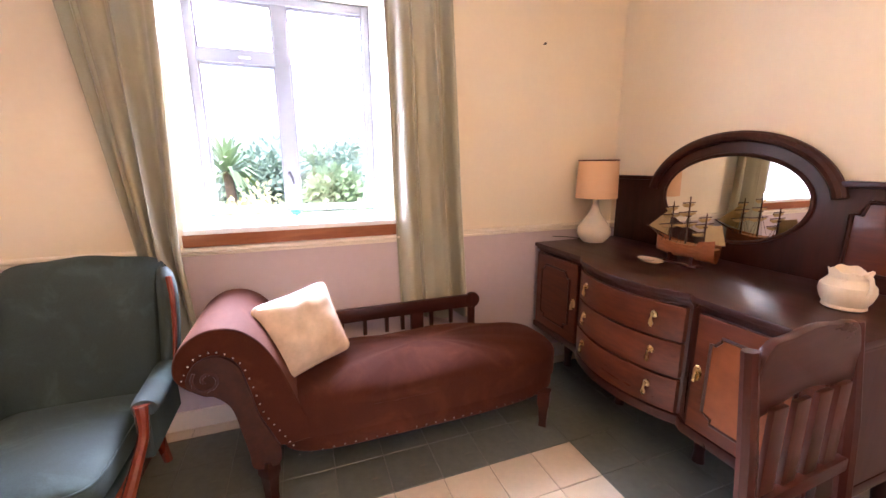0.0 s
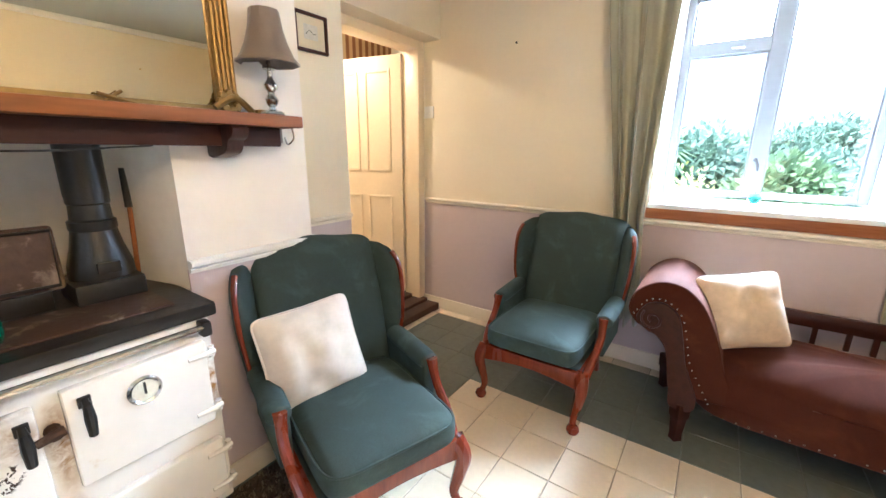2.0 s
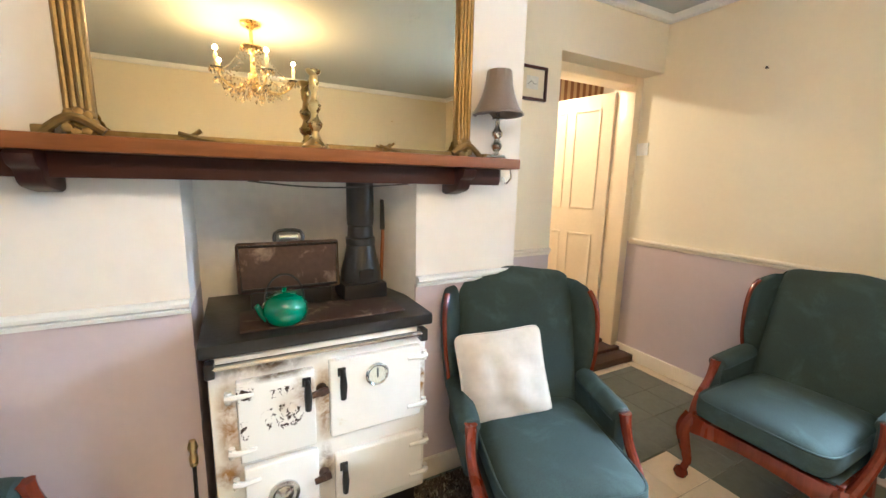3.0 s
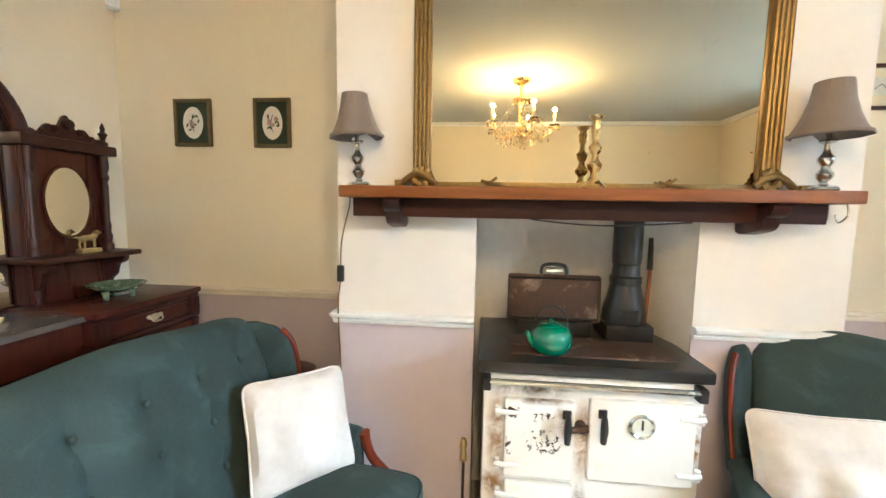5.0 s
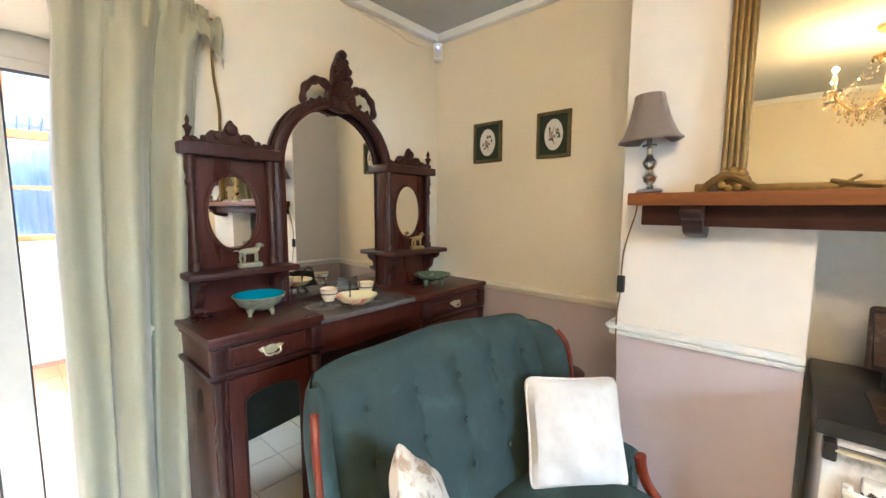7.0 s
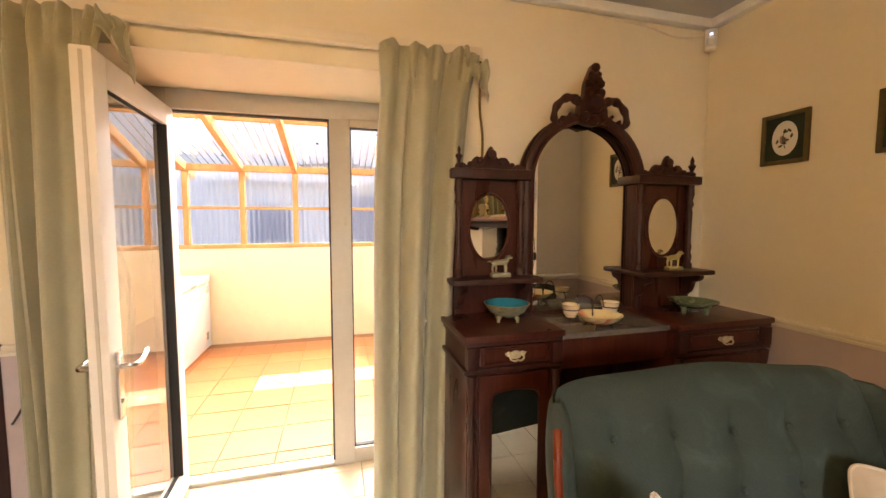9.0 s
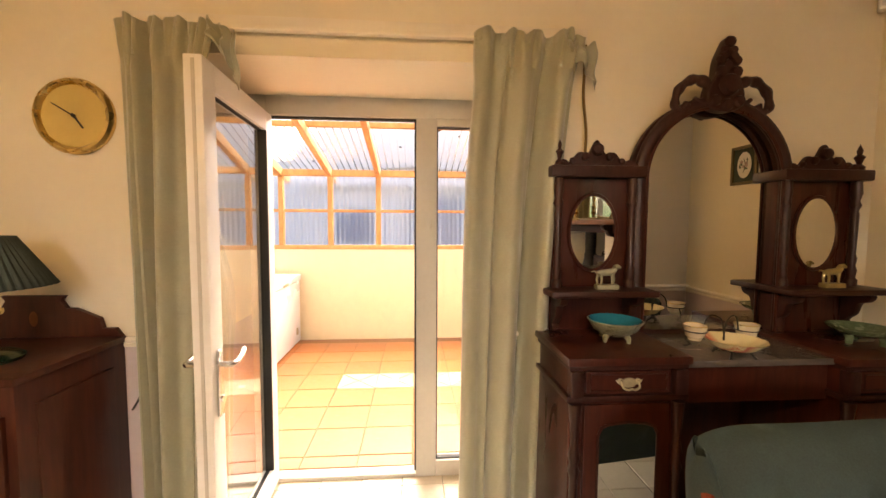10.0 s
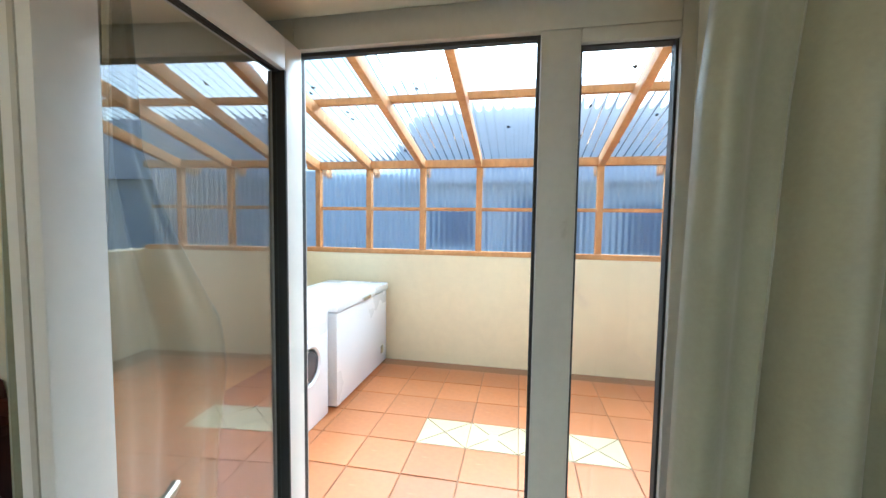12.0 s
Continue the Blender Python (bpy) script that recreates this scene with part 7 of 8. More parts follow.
# ---- chandelier ----
cn = thing("chandelier", at(*CHANDELIER), "brass chandelier with candle bulbs and hanging crystal drops", "chandelier")
M_CRYSTAL = glass("crystal_drop", (1.0, 0.88, 0.66), 0.04)
M_FLAME = emitter("lit_candle_bulb", (1.0, 0.55, 0.20), 0.32)
top = ZC - CHANDELIER.z
part("ceiling_rose", lathe([(0.0, top), (0.075, top), (0.07, top - 0.02), (0.03, top - 0.045), (0.012, top - 0.05)], 24), M_BRASS, cn)
part("stem", lathe([(0.012, top - 0.045), (0.014, 0.36), (0.028, 0.34), (0.034, 0.31), (0.016, 0.28), (0.018, 0.16), (0.034, 0.13), (0.038, 0.09), (0.02, 0.05), (0.024, 0.02), (0.01, -0.01), (0, -0.02)], 18), M_BRASS, cn)
drop = finish(lathe([(0, -0.038), (0.010, -0.020), (0.007, -0.005), (0, 0.0)], 6), "crystal_drop", M_CRYSTAL)
bead = finish(lathe([(0, -0.008), (0.008, 0), (0, 0.008)], 6), "crystal_bead", M_CRYSTAL)
crown = part("crown", lathe([(0.0, 0.33), (0.05, 0.32), (0.075, 0.335), (0.08, 0.328), (0.05, 0.31), (0.0, 0.312)], 20), M_BRASS, cn)
for i in range(14):
    b = 2 * math.pi * i / 14
    o = new("crystal_drop", drop)
    o.parent, o.matrix_local = cn, at(0.076 * math.cos(b), 0.076 * math.sin(b), 0.328)
for k in range(5):
    a0, a1 = radians(20 + 72 * k), radians(92 + 72 * k)
    p0, p1 = Vector((0.25 * math.cos(a0), 0.25 * math.sin(a0), 0.11)), Vector((0.25 * math.cos(a1), 0.25 * math.sin(a1), 0.11))
    for i in range(13):
        u = (i + 0.5) / 13
        p_ = p0.lerp(p1, u) - Vector((0, 0, 0.26 * u * (1 - u)))
        o = new("crystal_bead", bead)
        o.parent, o.matrix_local = cn, at(*p_)
        if i % 3 == 1:
            o = new("crystal_drop", drop)
            o.parent, o.matrix_local = cn, at(p_.x, p_.y, p_.z - 0.008)
    for i in range(12):
        u = (i + 0.5) / 12
        o = new("crystal_bead", bead)
        o.parent, o.matrix_local = cn, pose(0, 0, 0, 0, 0, 20 + 72 * k) @ at(0.076 + 0.19 * u, 0, 0.325 - 0.21 * u - 0.16 * u * (1 - u))
rnd = random.Random(11)
for k in range(5):
    a = radians(20 + 72 * k)
    m = pose(0, 0, 0, 0, 0, math.degrees(a))
    arm = smooth_line([(0.02, 0, 0.08), (0.09, 0, 0.03), (0.17, 0, 0.01), (0.25, 0, 0.05), (0.29, 0, 0.11)], 5)
    ar = part("arm", tube(arm, 0.008, 8, m=m), M_BRASS, cn)
    part("drip_pan", lathe([(0.008, 0.105), (0.04, 0.115), (0.044, 0.122), (0.012, 0.118)], 16, m=m @ at(0.29, 0, 0)), M_CRYSTAL, ar)
    part("candle_tube", lathe([(0.011, 0.115), (0.011, 0.165), (0, 0.166)], 12, m=m @ at(0.29, 0, 0)), M_CHINA, ar)
    bulb = part("candle_bulb", lathe([(0.006, 0.165), (0.014, 0.182), (0.013, 0.198), (0.006, 0.218), (0, 0.232)], 12, m=m @ at(0.29, 0, 0)), M_FLAME, ar, "lit candle bulb")
    for i in range(10):
        b = 2 * math.pi * i / 10
        o = new("crystal_drop", drop)
        o.parent, o.matrix_local = cn, m @ at(0.29 + 0.041 * math.cos(b), 0.041 * math.sin(b), 0.113)
    for i in range(9):
        u = (i + 0.5) / 9
        o = new("crystal_bead", bead)
        o.parent, o.matrix_local = cn, m @ at(0.05 + 0.23 * u, 0, 0.25 - 0.32 * u * (1 - 0.35 * u) + 0.02)
        if i % 2:
            o = new("crystal_drop", drop)
            o.parent, o.matrix_local = cn, m @ at(0.05 + 0.23 * u, 0, 0.02 - 0.02 * math.sin(math.pi * u))
    for i in range(16):
        r, b = rnd.uniform(0.06, 0.2), rnd.uniform(0, 72)
        o = new("crystal_drop", drop)
        o.parent, o.matrix_local = cn, pose(0, 0, 0, 0, 0, math.degrees(a) + b) @ at(r, 0, rnd.uniform(-0.07, 0.05) + 0.25 * r)


# ---- conservatory ----
YF, XCE, XCW = -4.74, 1.88, -2.65
conservatory_floor = solid("conservatory_floor", box(XCW - 0.2, XCE + 0.2, YF - 0.2, -2.16, -0.1, 0.006), M_TERRAGROUT, Matrix(), "terracotta tiled conservatory floor with pale inlay tiles", "floor", kind="structure")
M_CONSWALL = plain("conservatory_render", (0.78, 0.68, 0.46), 0.85, var=0.07, big=1.8, fine=14, relief=0.5, stain=((0.62, 0.53, 0.40), 0.32, 1.8))
bm = box(XCW, XCE, YF - 0.18, YF, 0, 1.105, 0.004)
box(XCE, XCE + 0.2, YF - 0.18, -2.12, 0, 1.105, bm=bm)
box(XCW - 0.2, XCW, YF - 0.18, -2.12, 0, 1.105, bm=bm)
solid("conservatory_wall", bm, M_CONSWALL, Matrix(), "cream rendered low conservatory wall", "wall", kind="structure")
bm = box(XE + 0.28, XCE + 0.3, -2.15, -2.11, 0, 3.2)
box(-3.2, -2.88, -2.15, -2.11, 0, 3.2, bm=bm)
box(-3.2, XCE + 0.3, -2.15, -2.112, 2.60, 3.4, bm=bm)
solid("house_wall_outside", bm, M_CONSWALL, Matrix(), "cream rendered house wall above the garden door", "wall", kind="structure")
M_POLY = glass("corrugated_plastic", (0.88, 0.94, 1.0), 0.0, 1.03)
M_POLYB = glass("plastic_sheet_pane", (0.78, 0.86, 1.0), 0.4, 1.09)
cf = thing("conservatory_frame", Matrix(), "pine timber conservatory frame with clear plastic panes", "timber frame", kind="structure")
POSTS = [1.757, 1.182, 0.604, 0.03, -0.545, -1.10, -1.68, -2.25]
part("wall_plate", box(XCW, XCE, YF - 0.11, YF - 0.03, 1.985, 2.06, 0.004), M_PINE, cf)
part("sill_rail", box(XCW, XCE, YF - 0.12, YF - 0.02, 1.106, 1.155, 0.004), M_PINE, cf)
for k, x in enumerate(POSTS):
    part("post", box(x - 0.028, x + 0.028, YF - 0.10, YF - 0.035, 1.155, 1.985, 0.004), M_PINE, cf)
    x2 = POSTS[k + 1] if k + 1 < len(POSTS) else XCW + 0.03
    part("glazing_bar", box(x2 + 0.028, x - 0.028, YF - 0.085, YF - 0.05, 1.553, 1.587, 0.003), M_PINE, cf)
    for z0, z1 in ((1.155, 1.553), (1.587, 1.985)):
        p1 = part("pane", surface(lambda u, v: Vector((x2 + 0.02 + (x - x2 - 0.04) * u, YF - 0.095 + 0.007 * math.sin(2 * math.pi * (x2 + (x - x2) * u) / 0.06), z0 + (z1 - z0) * v)), 80, 2), M_POLYB, cf)
        p1.visible_shadow = False
def roof_z(y):
    return 2.06 + (y - (YF - 0.07)) * (2.66 - 2.06) / (-2.16 - (YF - 0.07))
ang = math.degrees(math.atan2(2.66 - 2.06, -2.16 - (YF - 0.07)))
length = math.hypot(2.66 - 2.06, -2.16 - (YF - 0.07))
for x in POSTS:
    part("rafter", box(x - 0.028, x + 0.028, -0.25, length, -0.09, 0.0, 0.004, m=at(0, YF - 0.07, 2.06) @ pose(0, 0, 0, ang)), M_PINE, cf)
for y in (-3.72, -2.75):
    part("purlin", box(XCW, XCE, y - 0.025, y + 0.025, roof_z(y) - 0.0, roof_z(y) + 0.05, 0.004), M_PINE, cf)
def sheet(u, v):
    x = XCW - 0.1 + (XCE - XCW + 0.3) * u
    return Vector((x, -0.35 + (length + 0.3) * v, 0.062 + 0.012 * math.sin(2 * math.pi * x / 0.076)))
rs = new("roof_sheet", finish(surface(sheet, 620, 3), "roof_sheet", M_POLY))
rs.matrix_world = at(0, YF - 0.07, 2.06) @ pose(0, 0, 0, ang)
rs.parent, rs.matrix_parent_inverse = cf, Matrix()
rs.visible_shadow = False
tagged(rs, "clear corrugated plastic roofing sheet")
M_LEAFBIT = plain("dead_leaf", (0.05, 0.05, 0.055), 0.8, relief=0)
rnd = random.Random(4)
for k in range(46):
    x, v = rnd.uniform(-1.7, 1.8), rnd.uniform(0.05, 2.3)
    pts = [(rnd.uniform(0.4, 1) * 0.022 * math.cos(a), rnd.uniform(0.4, 1) * 0.028 * math.sin(a)) for a in (i * 1.05 for i in range(6))]
    lf = part("fallen_leaf", prism(pts, 0.004), M_LEAFBIT, cf)
    lf.matrix_local = at(0, YF - 0.07, 2.06) @ pose(0, 0, 0, ang) @ at(x, v, 0.079)
# pine boarded east gable
bm = box(XCE, XCE + 0.05, YF, -2.15, 1.107, 1.155, 0.003)
for y in (-4.70, -4.1, -3.5, -2.9, -2.3):
    box(XCE, XCE + 0.05, y - 0.028, y + 0.028, 1.155, roof_z(y) - 0.02, 0.003, bm=bm)
box(XCE, XCE + 0.05, YF, -2.15, 1.553, 1.587, bm=bm)
part("gable_frame", bm, M_PINE, cf)
pg = part("gable_pane", box(XCE + 0.02, XCE + 0.024, YF, -2.15, 1.15, 2.1), M_POLYB, cf)
pg.visible_shadow = False

# chest freezer and washing machine
M_APPL = plain("white_appliance", (0.80, 0.81, 0.82), 0.3, var=0.03, relief=0.02, stain=((0.6, 0.5, 0.4), 0.14, 5), coat=0.3)
fz = thing("chest_freezer", at(0.94, -4.66, 0.014), "white chest freezer against the conservatory wall", "freezer")
part("body", box(0, 0.62, 0, 1.10, 0.02, 0.735, 0.012), M_APPL, fz)
part("lid", box(-0.015, 0.63, -0.01, 1.11, 0.74, 0.81, 0.018), M_APPL, fz)
bm = box(-0.03, -0.014, 0.50, 0.66, 0.745, 0.775, 0.004)
part("lid_handle", bm, M_CHROME, fz, "grey lid handle")
part("label_plate", box(-0.003, 0.002, 0.10, 0.17, 0.12, 0.20, 0.001), M_CHROME, fz)
for y in (0.06, 1.04):
    part("foot", box(0.03, 0.58, y - 0.03, y + 0.03, 0, 0.02), M_BLACK, fz)
wm = thing("washing_machine", at(0.98, -3.50, 0.014), "white front-loading washing machine beside the freezer", "washing machine")
part("body", box(0, 0.58, 0, 0.60, 0.0, 0.84, 0.012), M_APPL, wm)
rot = at(0, 0.30, 0.46) @ pose(0, 0, 0, 0, -90)
part("door_ring", lathe([(0.10, 0.0), (0.165, 0.0), (0.175, 0.012), (0.165, 0.03), (0.13, 0.034), (0.115, 0.02), (0.10, 0.02)], 36, m=rot), M_APPL, wm)
part("porthole", lathe([(0, 0.012), (0.06, 0.012), (0.118, 0.02)], 36, m=rot), plain("dark_porthole", (0.08, 0.09, 0.10), 0.1, relief=0, coat=0.6), wm, "dark glass porthole")
part("control_panel", box(-0.006, 0.002, 0.02, 0.58, 0.70, 0.82, 0.003), M_APPL, wm)
part("knob", lathe([(0, 0), (0.028, 0), (0.024, 0.022), (0, 0.022)], 18, m=at(-0.006, 0.46, 0.76) @ pose(0, 0, 0, 0, -90)), M_CHROME, wm)

# ---- outdoors ----
M_GRASS = plain("lawn", (0.10, 0.17, 0.03), 0.9, var=0.3, big=0.8, fine=14, relief=0.6)
M_YARD = plain("yard_concrete", (0.22, 0.22, 0.21), 0.9, var=0.15, big=1.2, fine=18, relief=0.3)
bm = box(-60, 60, 4.2, 90, -0.4, -0.25)
box(-60, 60, -60, -4.95, -0.4, -0.02, bm=bm, mat=1)
box(-60, -3.2, -4.95, 4.2, -0.4, -0.1, bm=bm, mat=1)
box(2.2, 60, -4.95, 4.2, -0.4, -0.1, bm=bm, mat=1)
solid("ground", bm, [M_GRASS, M_YARD], Matrix(), "lawn and concrete yard round the house", "ground", kind="structure")
# outbuilding across the yard
M_SHED = plain("grey_blue_render", (0.62, 0.62, 0.65), 0.85, var=0.16, big=1.0, fine=10, relief=0.3)
M_SLATE = plain("slate_roof", (0.47, 0.46, 0.47), 0.7, var=0.15, big=1.5, fine=20, relief=0.3)
M_DKWIN = plain("dark_window", (0.15, 0.18, 0.28), 0.15, relief=0)
ob_ = thing("outbuilding", at(0, -9.2, -0.02), "grey-blue rendered outbuilding across the yard with a slate roof", "outbuilding")
part("wall", box(-9, 2.0, -4, 0, 0, 2.35), M_SHED, ob_)
part("side_wing", box(2.0, 12.0, -3.5, -0.3, 0, 2.65), M_SHED, ob_)
part("roof", prism([(-4.2, 2.34), (0.25, 2.34), (-0.6, 3.3), (-2.0, 3.95)], 11.3, m=at(-9.1, 0, 0) @ YZ), M_SLATE, ob_)
for x0, x1, z0, z1, nm in ((-1.55, -0.35, 0.0, 2.05, "door"), (-3.6, -2.5, 0.9, 1.9, "window"), (0.55, 1.5, 1.0, 1.75, "window"), (-6.4, -5.3, 0.9, 1.9, "window")):
    w = part(nm, box(x0, x1, 0.0, 0.04, z0, z1, 0.01), M_DKWIN, ob_)
    bm = bmesh.new()
    for b in ((x0 - 0.06, x0, z0, z1 + 0.06), (x1, x1 + 0.06, z0, z1 + 0.06), (x0, x1, z1, z1 + 0.06)):
        box(b[0], b[1], 0, 0.06, b[2], b[3], bm=bm)
    part("frame", bm, M_SLATE, w)
bench = thing("yard_bench", at(0.75, -8.4, -0.02), "pale metal bench in the yard", "bench")
part("seat", box(-0.7, 0.7, -0.2, 0.2, 0.42, 0.47, 0.01), M_WHITE, bench)
part("backrest", box(-0.7, 0.7, -0.25, -0.21, 0.6, 0.85, 0.01), M_WHITE, bench)
for x in (-0.6, 0.6):
    part("leg", box(x - 0.03, x + 0.03, -0.25, 0.18, 0, 0.86, 0.005), M_WHITE, bench)


def leaf_mat(name, a, b):
    m, nt, p = nodes_of(name)
    geo = nt.nodes.new("ShaderNodeNewGeometry")
    link(nt, ramp(nt, geo.outputs["Random Per Island"], [(0, a), (1, b)]), p.inputs["Base Color"])
    p.inputs["Roughness"].default_value = 0.6
    p.inputs["Subsurface Weight"].default_value = 0.0
    return m


M_LEAFA = leaf_mat("leaf_green", (0.15, 0.235, 0.10), (0.21, 0.31, 0.15))
M_LEAFB = leaf_mat("leaf_bluegreen", (0.14, 0.22, 0.15), (0.20, 0.30, 0.21))
M_LEAFY = leaf_mat("leaf_yellow", (0.40, 0.40, 0.12), (0.75, 0.70, 0.36))
M_BARK = plain("bark", (0.10, 0.07, 0.045), 0.9, var=0.3, fine=30, relief=0.6)


def shrub(name, x, y, w, h, mat, label, category, n=1500, size=0.09, seed=1, trunk=0.5):
    rnd = random.Random(seed)
    t = thing(name, at(x, y, -0.26), label, category)
    tr = bmesh.new()
    tube([(0, 0, -0.03), (0.03 * w, 0, h * 0.3), (-0.02, 0.03, h * 0.6)], [0.07 * w + 0.02, 0.05 * w, 0.02], 8, bm=tr)
    lobes = []
    for k in range(9):
        a, r = rnd.uniform(0, 6.28), rnd.uniform(0.1, 0.33) * w
        c = Vector((r * math.cos(a), r * math.sin(a), h * rnd.uniform(0.3, 0.74)))
        lobes.append((c, w * rnd.uniform(0.18, 0.30), h * rnd.uniform(0.16, 0.27)))
        tube([(0, 0, h * 0.2), c * 0.6 + Vector((0, 0, h * 0.1)), c], [0.03 * w, 0.02 * w, 0.008 * w], 6, bm=tr)
    part("trunk", tr, M_BARK, t)
    verts, faces = [], []
    for k in range(n):
        c, rw, rh = lobes[k % 9]
        d = Vector((rnd.gauss(0, 1), rnd.gauss(0, 1), rnd.gauss(0, 1))).normalized()
        q = rnd.uniform(0.3, 1.08)
        pnt = c + Vector((d.x * rw * q, d.y * rw * q, d.z * rh * q))
        pnt.z = max(pnt.z, 0.06)
        ax = (d + Vector((rnd.uniform(-.8, .8), rnd.uniform(-.8, .8), rnd.uniform(-.8, .8)))).normalized()
        sd = ax.orthogonal().normalized()
        s = size * rnd.uniform(0.6, 1.4)
        b0 = len(verts)
        verts += [pnt - sd * s * 0.35, pnt + ax * s * 0.5 + d * s * .15, pnt + sd * s * 0.35, pnt - ax * s * 0.5]
        faces.append((b0, b0 + 1, b0 + 2, b0 + 3))
    me = bpy.data.meshes.new("crown")
    me.from_pydata(verts, [], faces)
    me.materials.append(mat)
    cr = new("crown", me)
    cr.parent = t
    return t


shrub("yellow_bush", -1.12, 7.0, 1.1, 1.62, M_LEAFY, "pale yellow flowering bush in the garden", "bush", 1500, 0.07, 2)
for x, y, w, h, mt, sd in ((-4.3, 11.5, 3.2, 2.9, M_LEAFB, 3), (-2.0, 12.5, 3.0, 2.5, M_LEAFA, 4), (-0.75, 10.2, 2.2, 2.2, M_LEAFB, 5), (0.35, 8.6, 1.5, 1.75, M_LEAFA, 6), (1.2, 12.5, 2.8, 2.7, M_LEAFB, 7), (3.2, 12.0, 3.0, 2.7, M_LEAFA, 8), (2.2, 9.8, 1.6, 1.4, M_LEAFA, 9), (-6.8, 13.0, 3.6, 3.0, M_LEAFA, 10), (5.4, 14.0, 3.6, 3.2, M_LEAFB, 11), (-9.5, 14.0, 4, 3.2, M_LEAFB, 12), (-0.15, 13.2, 2.6, 2.3, M_LEAFA, 13), (-1.55, 10.6, 2.0, 2.0, M_LEAFB, 14), (0.85, 10.4, 1.7, 1.9, M_LEAFB, 15), (-0.2, 9.2, 1.5, 1.35, M_LEAFA, 16), (-3.2, 10.4, 2.4, 2.2, M_LEAFA, 17)):
    shrub("garden_tree", x, y, w, h, mt, "leafy green garden tree with a dense uneven crown", "tree", 4600, 0.115, sd)
pl = thing("cabbage_palm", at(-1.52, 8.6, -0.26) @ Matrix.Scale(1.22, 4), "spiky green cabbage palm in the garden", "palm")
part("trunk", tube([(0, 0, 0), (0.03, 0, 0.7), (0, 0.02, 1.25)], [0.09, 0.07, 0.06], 10), M_BARK, pl)
rnd = random.Random(7)
bm = bmesh.new()
for k in range(90):
    a, e = rnd.uniform(0, 6.28), rnd.uniform(-0.5, 1.3)
    L = rnd.uniform(0.55, 0.8)
    d = Vector((math.cos(a) * math.cos(e), math.sin(a) * math.cos(e), math.sin(e)))
    o = Vector((0, 0, 1.25))
    tip = o + d * L - Vector((0, 0, 0.22 * L))
    sd = d.cross(Vector((0, 0, 1))).normalized() * 0.028
    vs = [bm.verts.new(v) for v in (o - sd * .6, o + d * L * .5 - sd + Vector((0, 0, 0.03)), tip, o + d * L * .5 + sd + Vector((0, 0, 0.03)), o + sd * .6)]
    bm.faces.new(vs)
part("crown", bm, M_LEAFA, pl)
gw = thing("garden_wall", at(0, 15.5, -0.26), "low stone garden wall behind the trees", "wall", kind="structure")
part("wall_core", box(-30, 30, -0.2, 0.2, 0, 1.2, 0.02), plain("garden_stone", (0.30, 0.25, 0.19), 0.9, var=0.3, big=3, fine=20, relief=0.6), gw)
part("coping", box(-30, 30, -0.25, 0.25, 1.2, 1.28, 0.02), plain("coping_stone", (0.34, 0.31, 0.26), 0.9, var=0.2, big=3, fine=20, relief=0.5), gw)


# ---- floor tiles ----
def tile_mesh(name, w, d, mat):
    return finish(box(0, w, 0, d, -0.007, 0, 0.0025, seg=1), name, mat)


TX, TY = 0.2218, 0.229


def lay(kind, mat, x0, x1, y0, y1, ox, oy, gap=0.0028):
    """Tiles of one kind over a rectangle, cut at its edges; (ox, oy) is a corner of the grid."""
    made = {}
    y = oy + TY * math.ceil((y0 - oy) / TY - 1)
    while y < y1 - 0.01:
        x = ox + TX * math.ceil((x0 - ox) / TX - 1)
        while x < x1 - 0.01:
            a, b, c, d = max(x, x0), min(x + TX, x1), max(y, y0), min(y + TY, y1)
            if b - a > 0.02 and d - c > 0.02:
                key = (round(b - a, 3), round(d - c, 3))
                if key not in made:
                    made[key] = tile_mesh(kind, key[0] - gap, key[1] - gap, mat)
                ob = new(kind, made[key])
                ob.parent = floor
                ob.matrix_local = at(a + gap / 2, c + gap / 2, random.uniform(-0.0012, 0.0008))
            x += TX
        y += TY


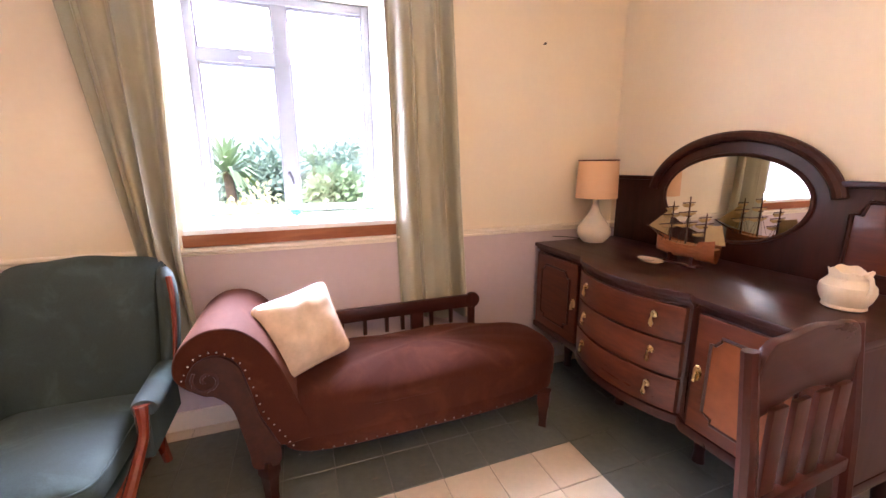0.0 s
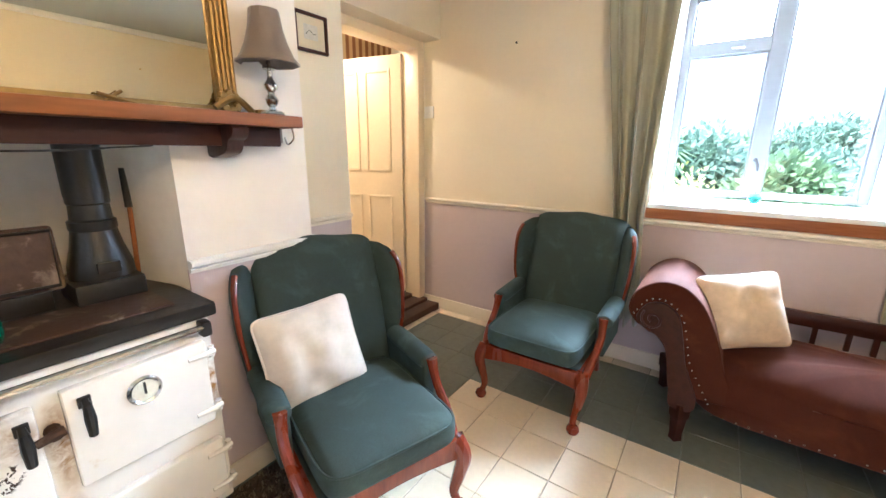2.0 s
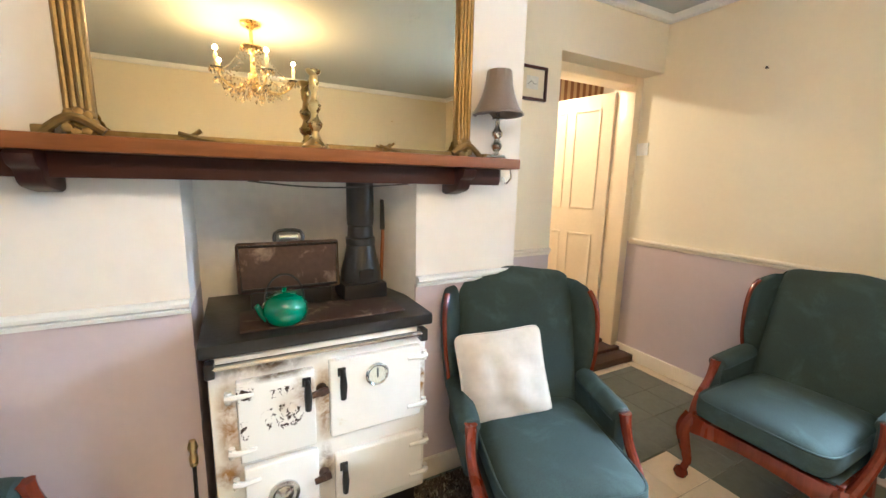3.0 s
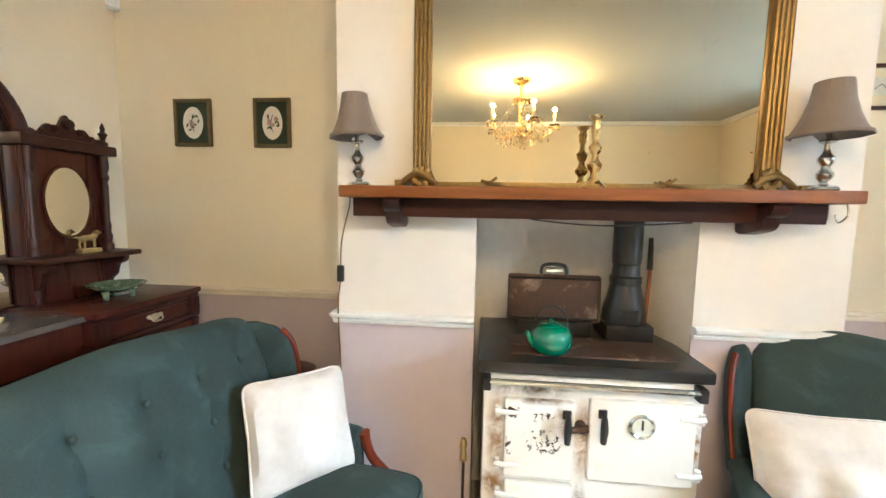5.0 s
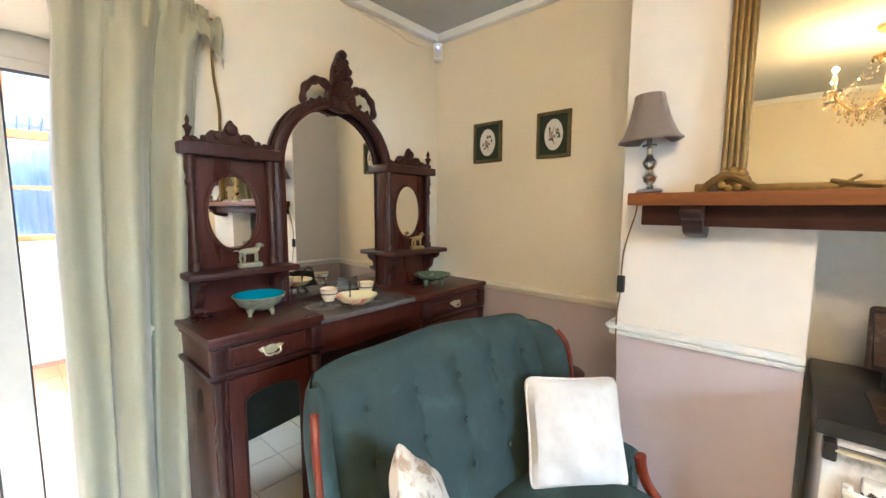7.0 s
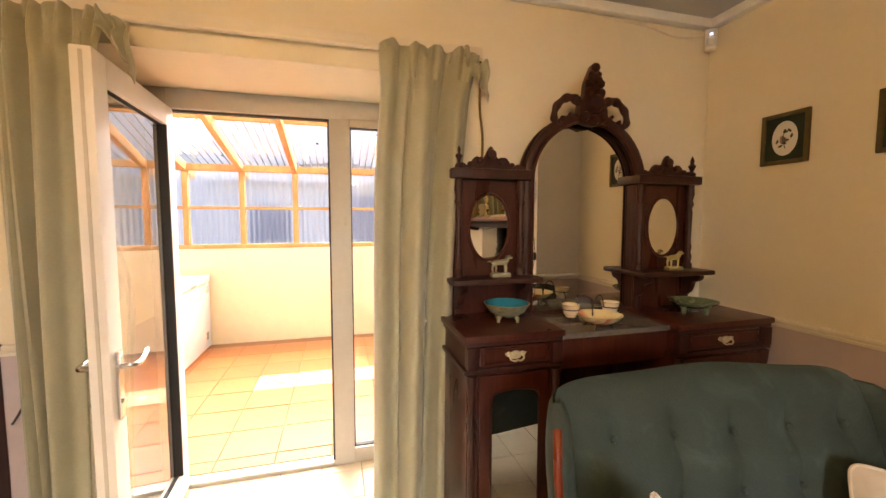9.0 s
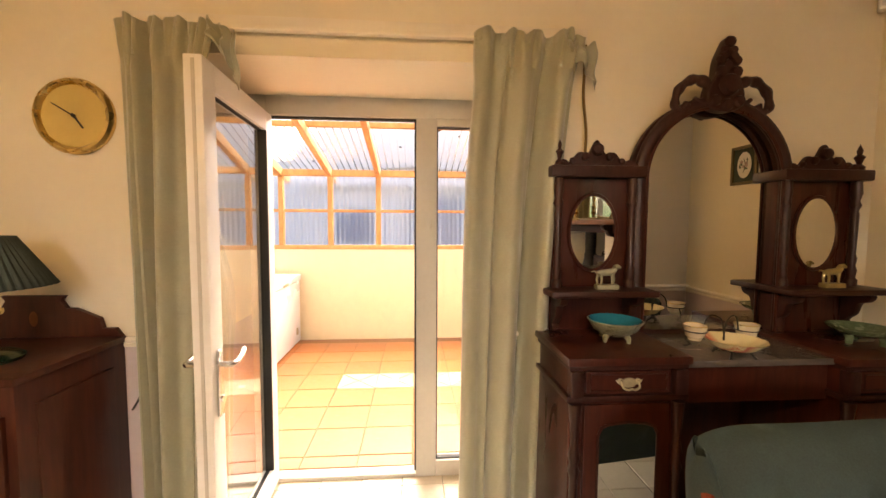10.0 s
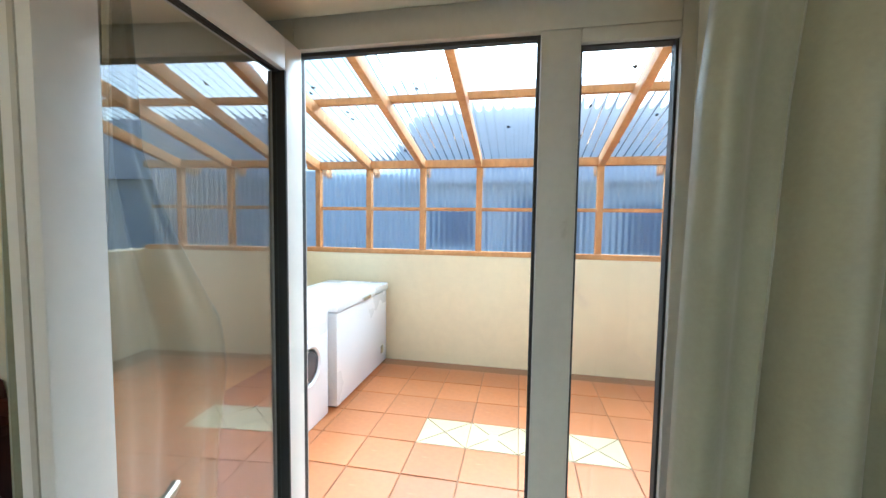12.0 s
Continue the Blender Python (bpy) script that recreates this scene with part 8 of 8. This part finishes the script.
CX0, CX1, CY1 = -1.67, 0.765, 2.335
lay("cream_tile", M_CREAMTILE, CX0, CX1, YS - 0.5, CY1, CX1, CY1)
lay("slate_tile", M_DARKTILE, -2.40, XE, CY1, 3.03, CX1, CY1, 0.0012)
lay("slate_tile", M_DARKTILE, CX1, XE, 0.2, CY1, CX1, CY1, 0.0012)
lay("slate_tile", M_DARKTILE, -2.40, CX0, 0.9, CY1, CX1, CY1, 0.0012)
lay("cream_tile", M_CREAMTILE, CX1, XE, YS, 0.2, CX1, CY1)
lay("cream_tile", M_CREAMTILE, XW, CX0, YS, 0.9, CX1, CY1)
lay("cream_tile", M_CREAMTILE, -2.45, XE, 3.03, YN, CX1, CY1)
lay("cream_tile", M_CREAMTILE, -2.46, -2.40, 1.6, 3.03, CX1, CY1)

# terracotta tiles of the conservatory, 33 cm
S = 0.3265
mesh_t = tile_mesh("terracotta_tile", S - 0.006, S - 0.006, M_TERRA)
for i in range(-9, 5):
    for j in range(0, 9):
        x, y = 0.252 + S * i, -2.290 - S * (j + 1)
        if x + S > 1.88 or x < -2.65 or y < -4.76:
            continue
        if j == 3 and -4 <= i <= -1:
            # pale inlay tile of four triangles
            base = new("inlay_tile")
            base.parent = conservatory_floor
            base.matrix_local = at(x, y, 0.012)
            g, c = 0.004, S / 2
            for (ax, ay), (bx, by) in (((0, 0), (S, 0)), ((S, 0), (S, S)), ((S, S), (0, S)), ((0, S), (0, 0))):
                cx, cy = (ax + bx + c) / 3, (ay + by + c) / 3
                tri = [(cx + (px - cx) * 0.955, cy + (py - cy) * 0.955) for px, py in ((ax, ay), (bx, by), (c, c))]
                part("triangle_tile", prism(tri, 0.007, m=at(0, 0, -0.007)), M_YELLOWTILE, base)
            if i == -2:
                part("centre_chip", box(c - 0.03, c + 0.03, c - 0.025, c + 0.025, -0.004, 0.0015, 0.001), M_WHITE, base)
            continue
        ob = new("terracotta_tile", mesh_t)
        ob.parent = conservatory_floor
        ob.matrix_local = at(x + 0.003, y + 0.003, 0.012 + random.uniform(-0.001, 0.001))
for i in range(-9, 5):
    x = 0.252 + S * i
    if x + S > 1.88 or x < -2.65:
        continue
    ob = new("cut_tile", bpy.data.meshes.get("cut_tile") or tile_mesh("cut_tile", S - 0.006, 0.11, M_TERRA))
    ob.parent = conservatory_floor
    ob.matrix_local = at(x + 0.003, -2.287, 0.012)
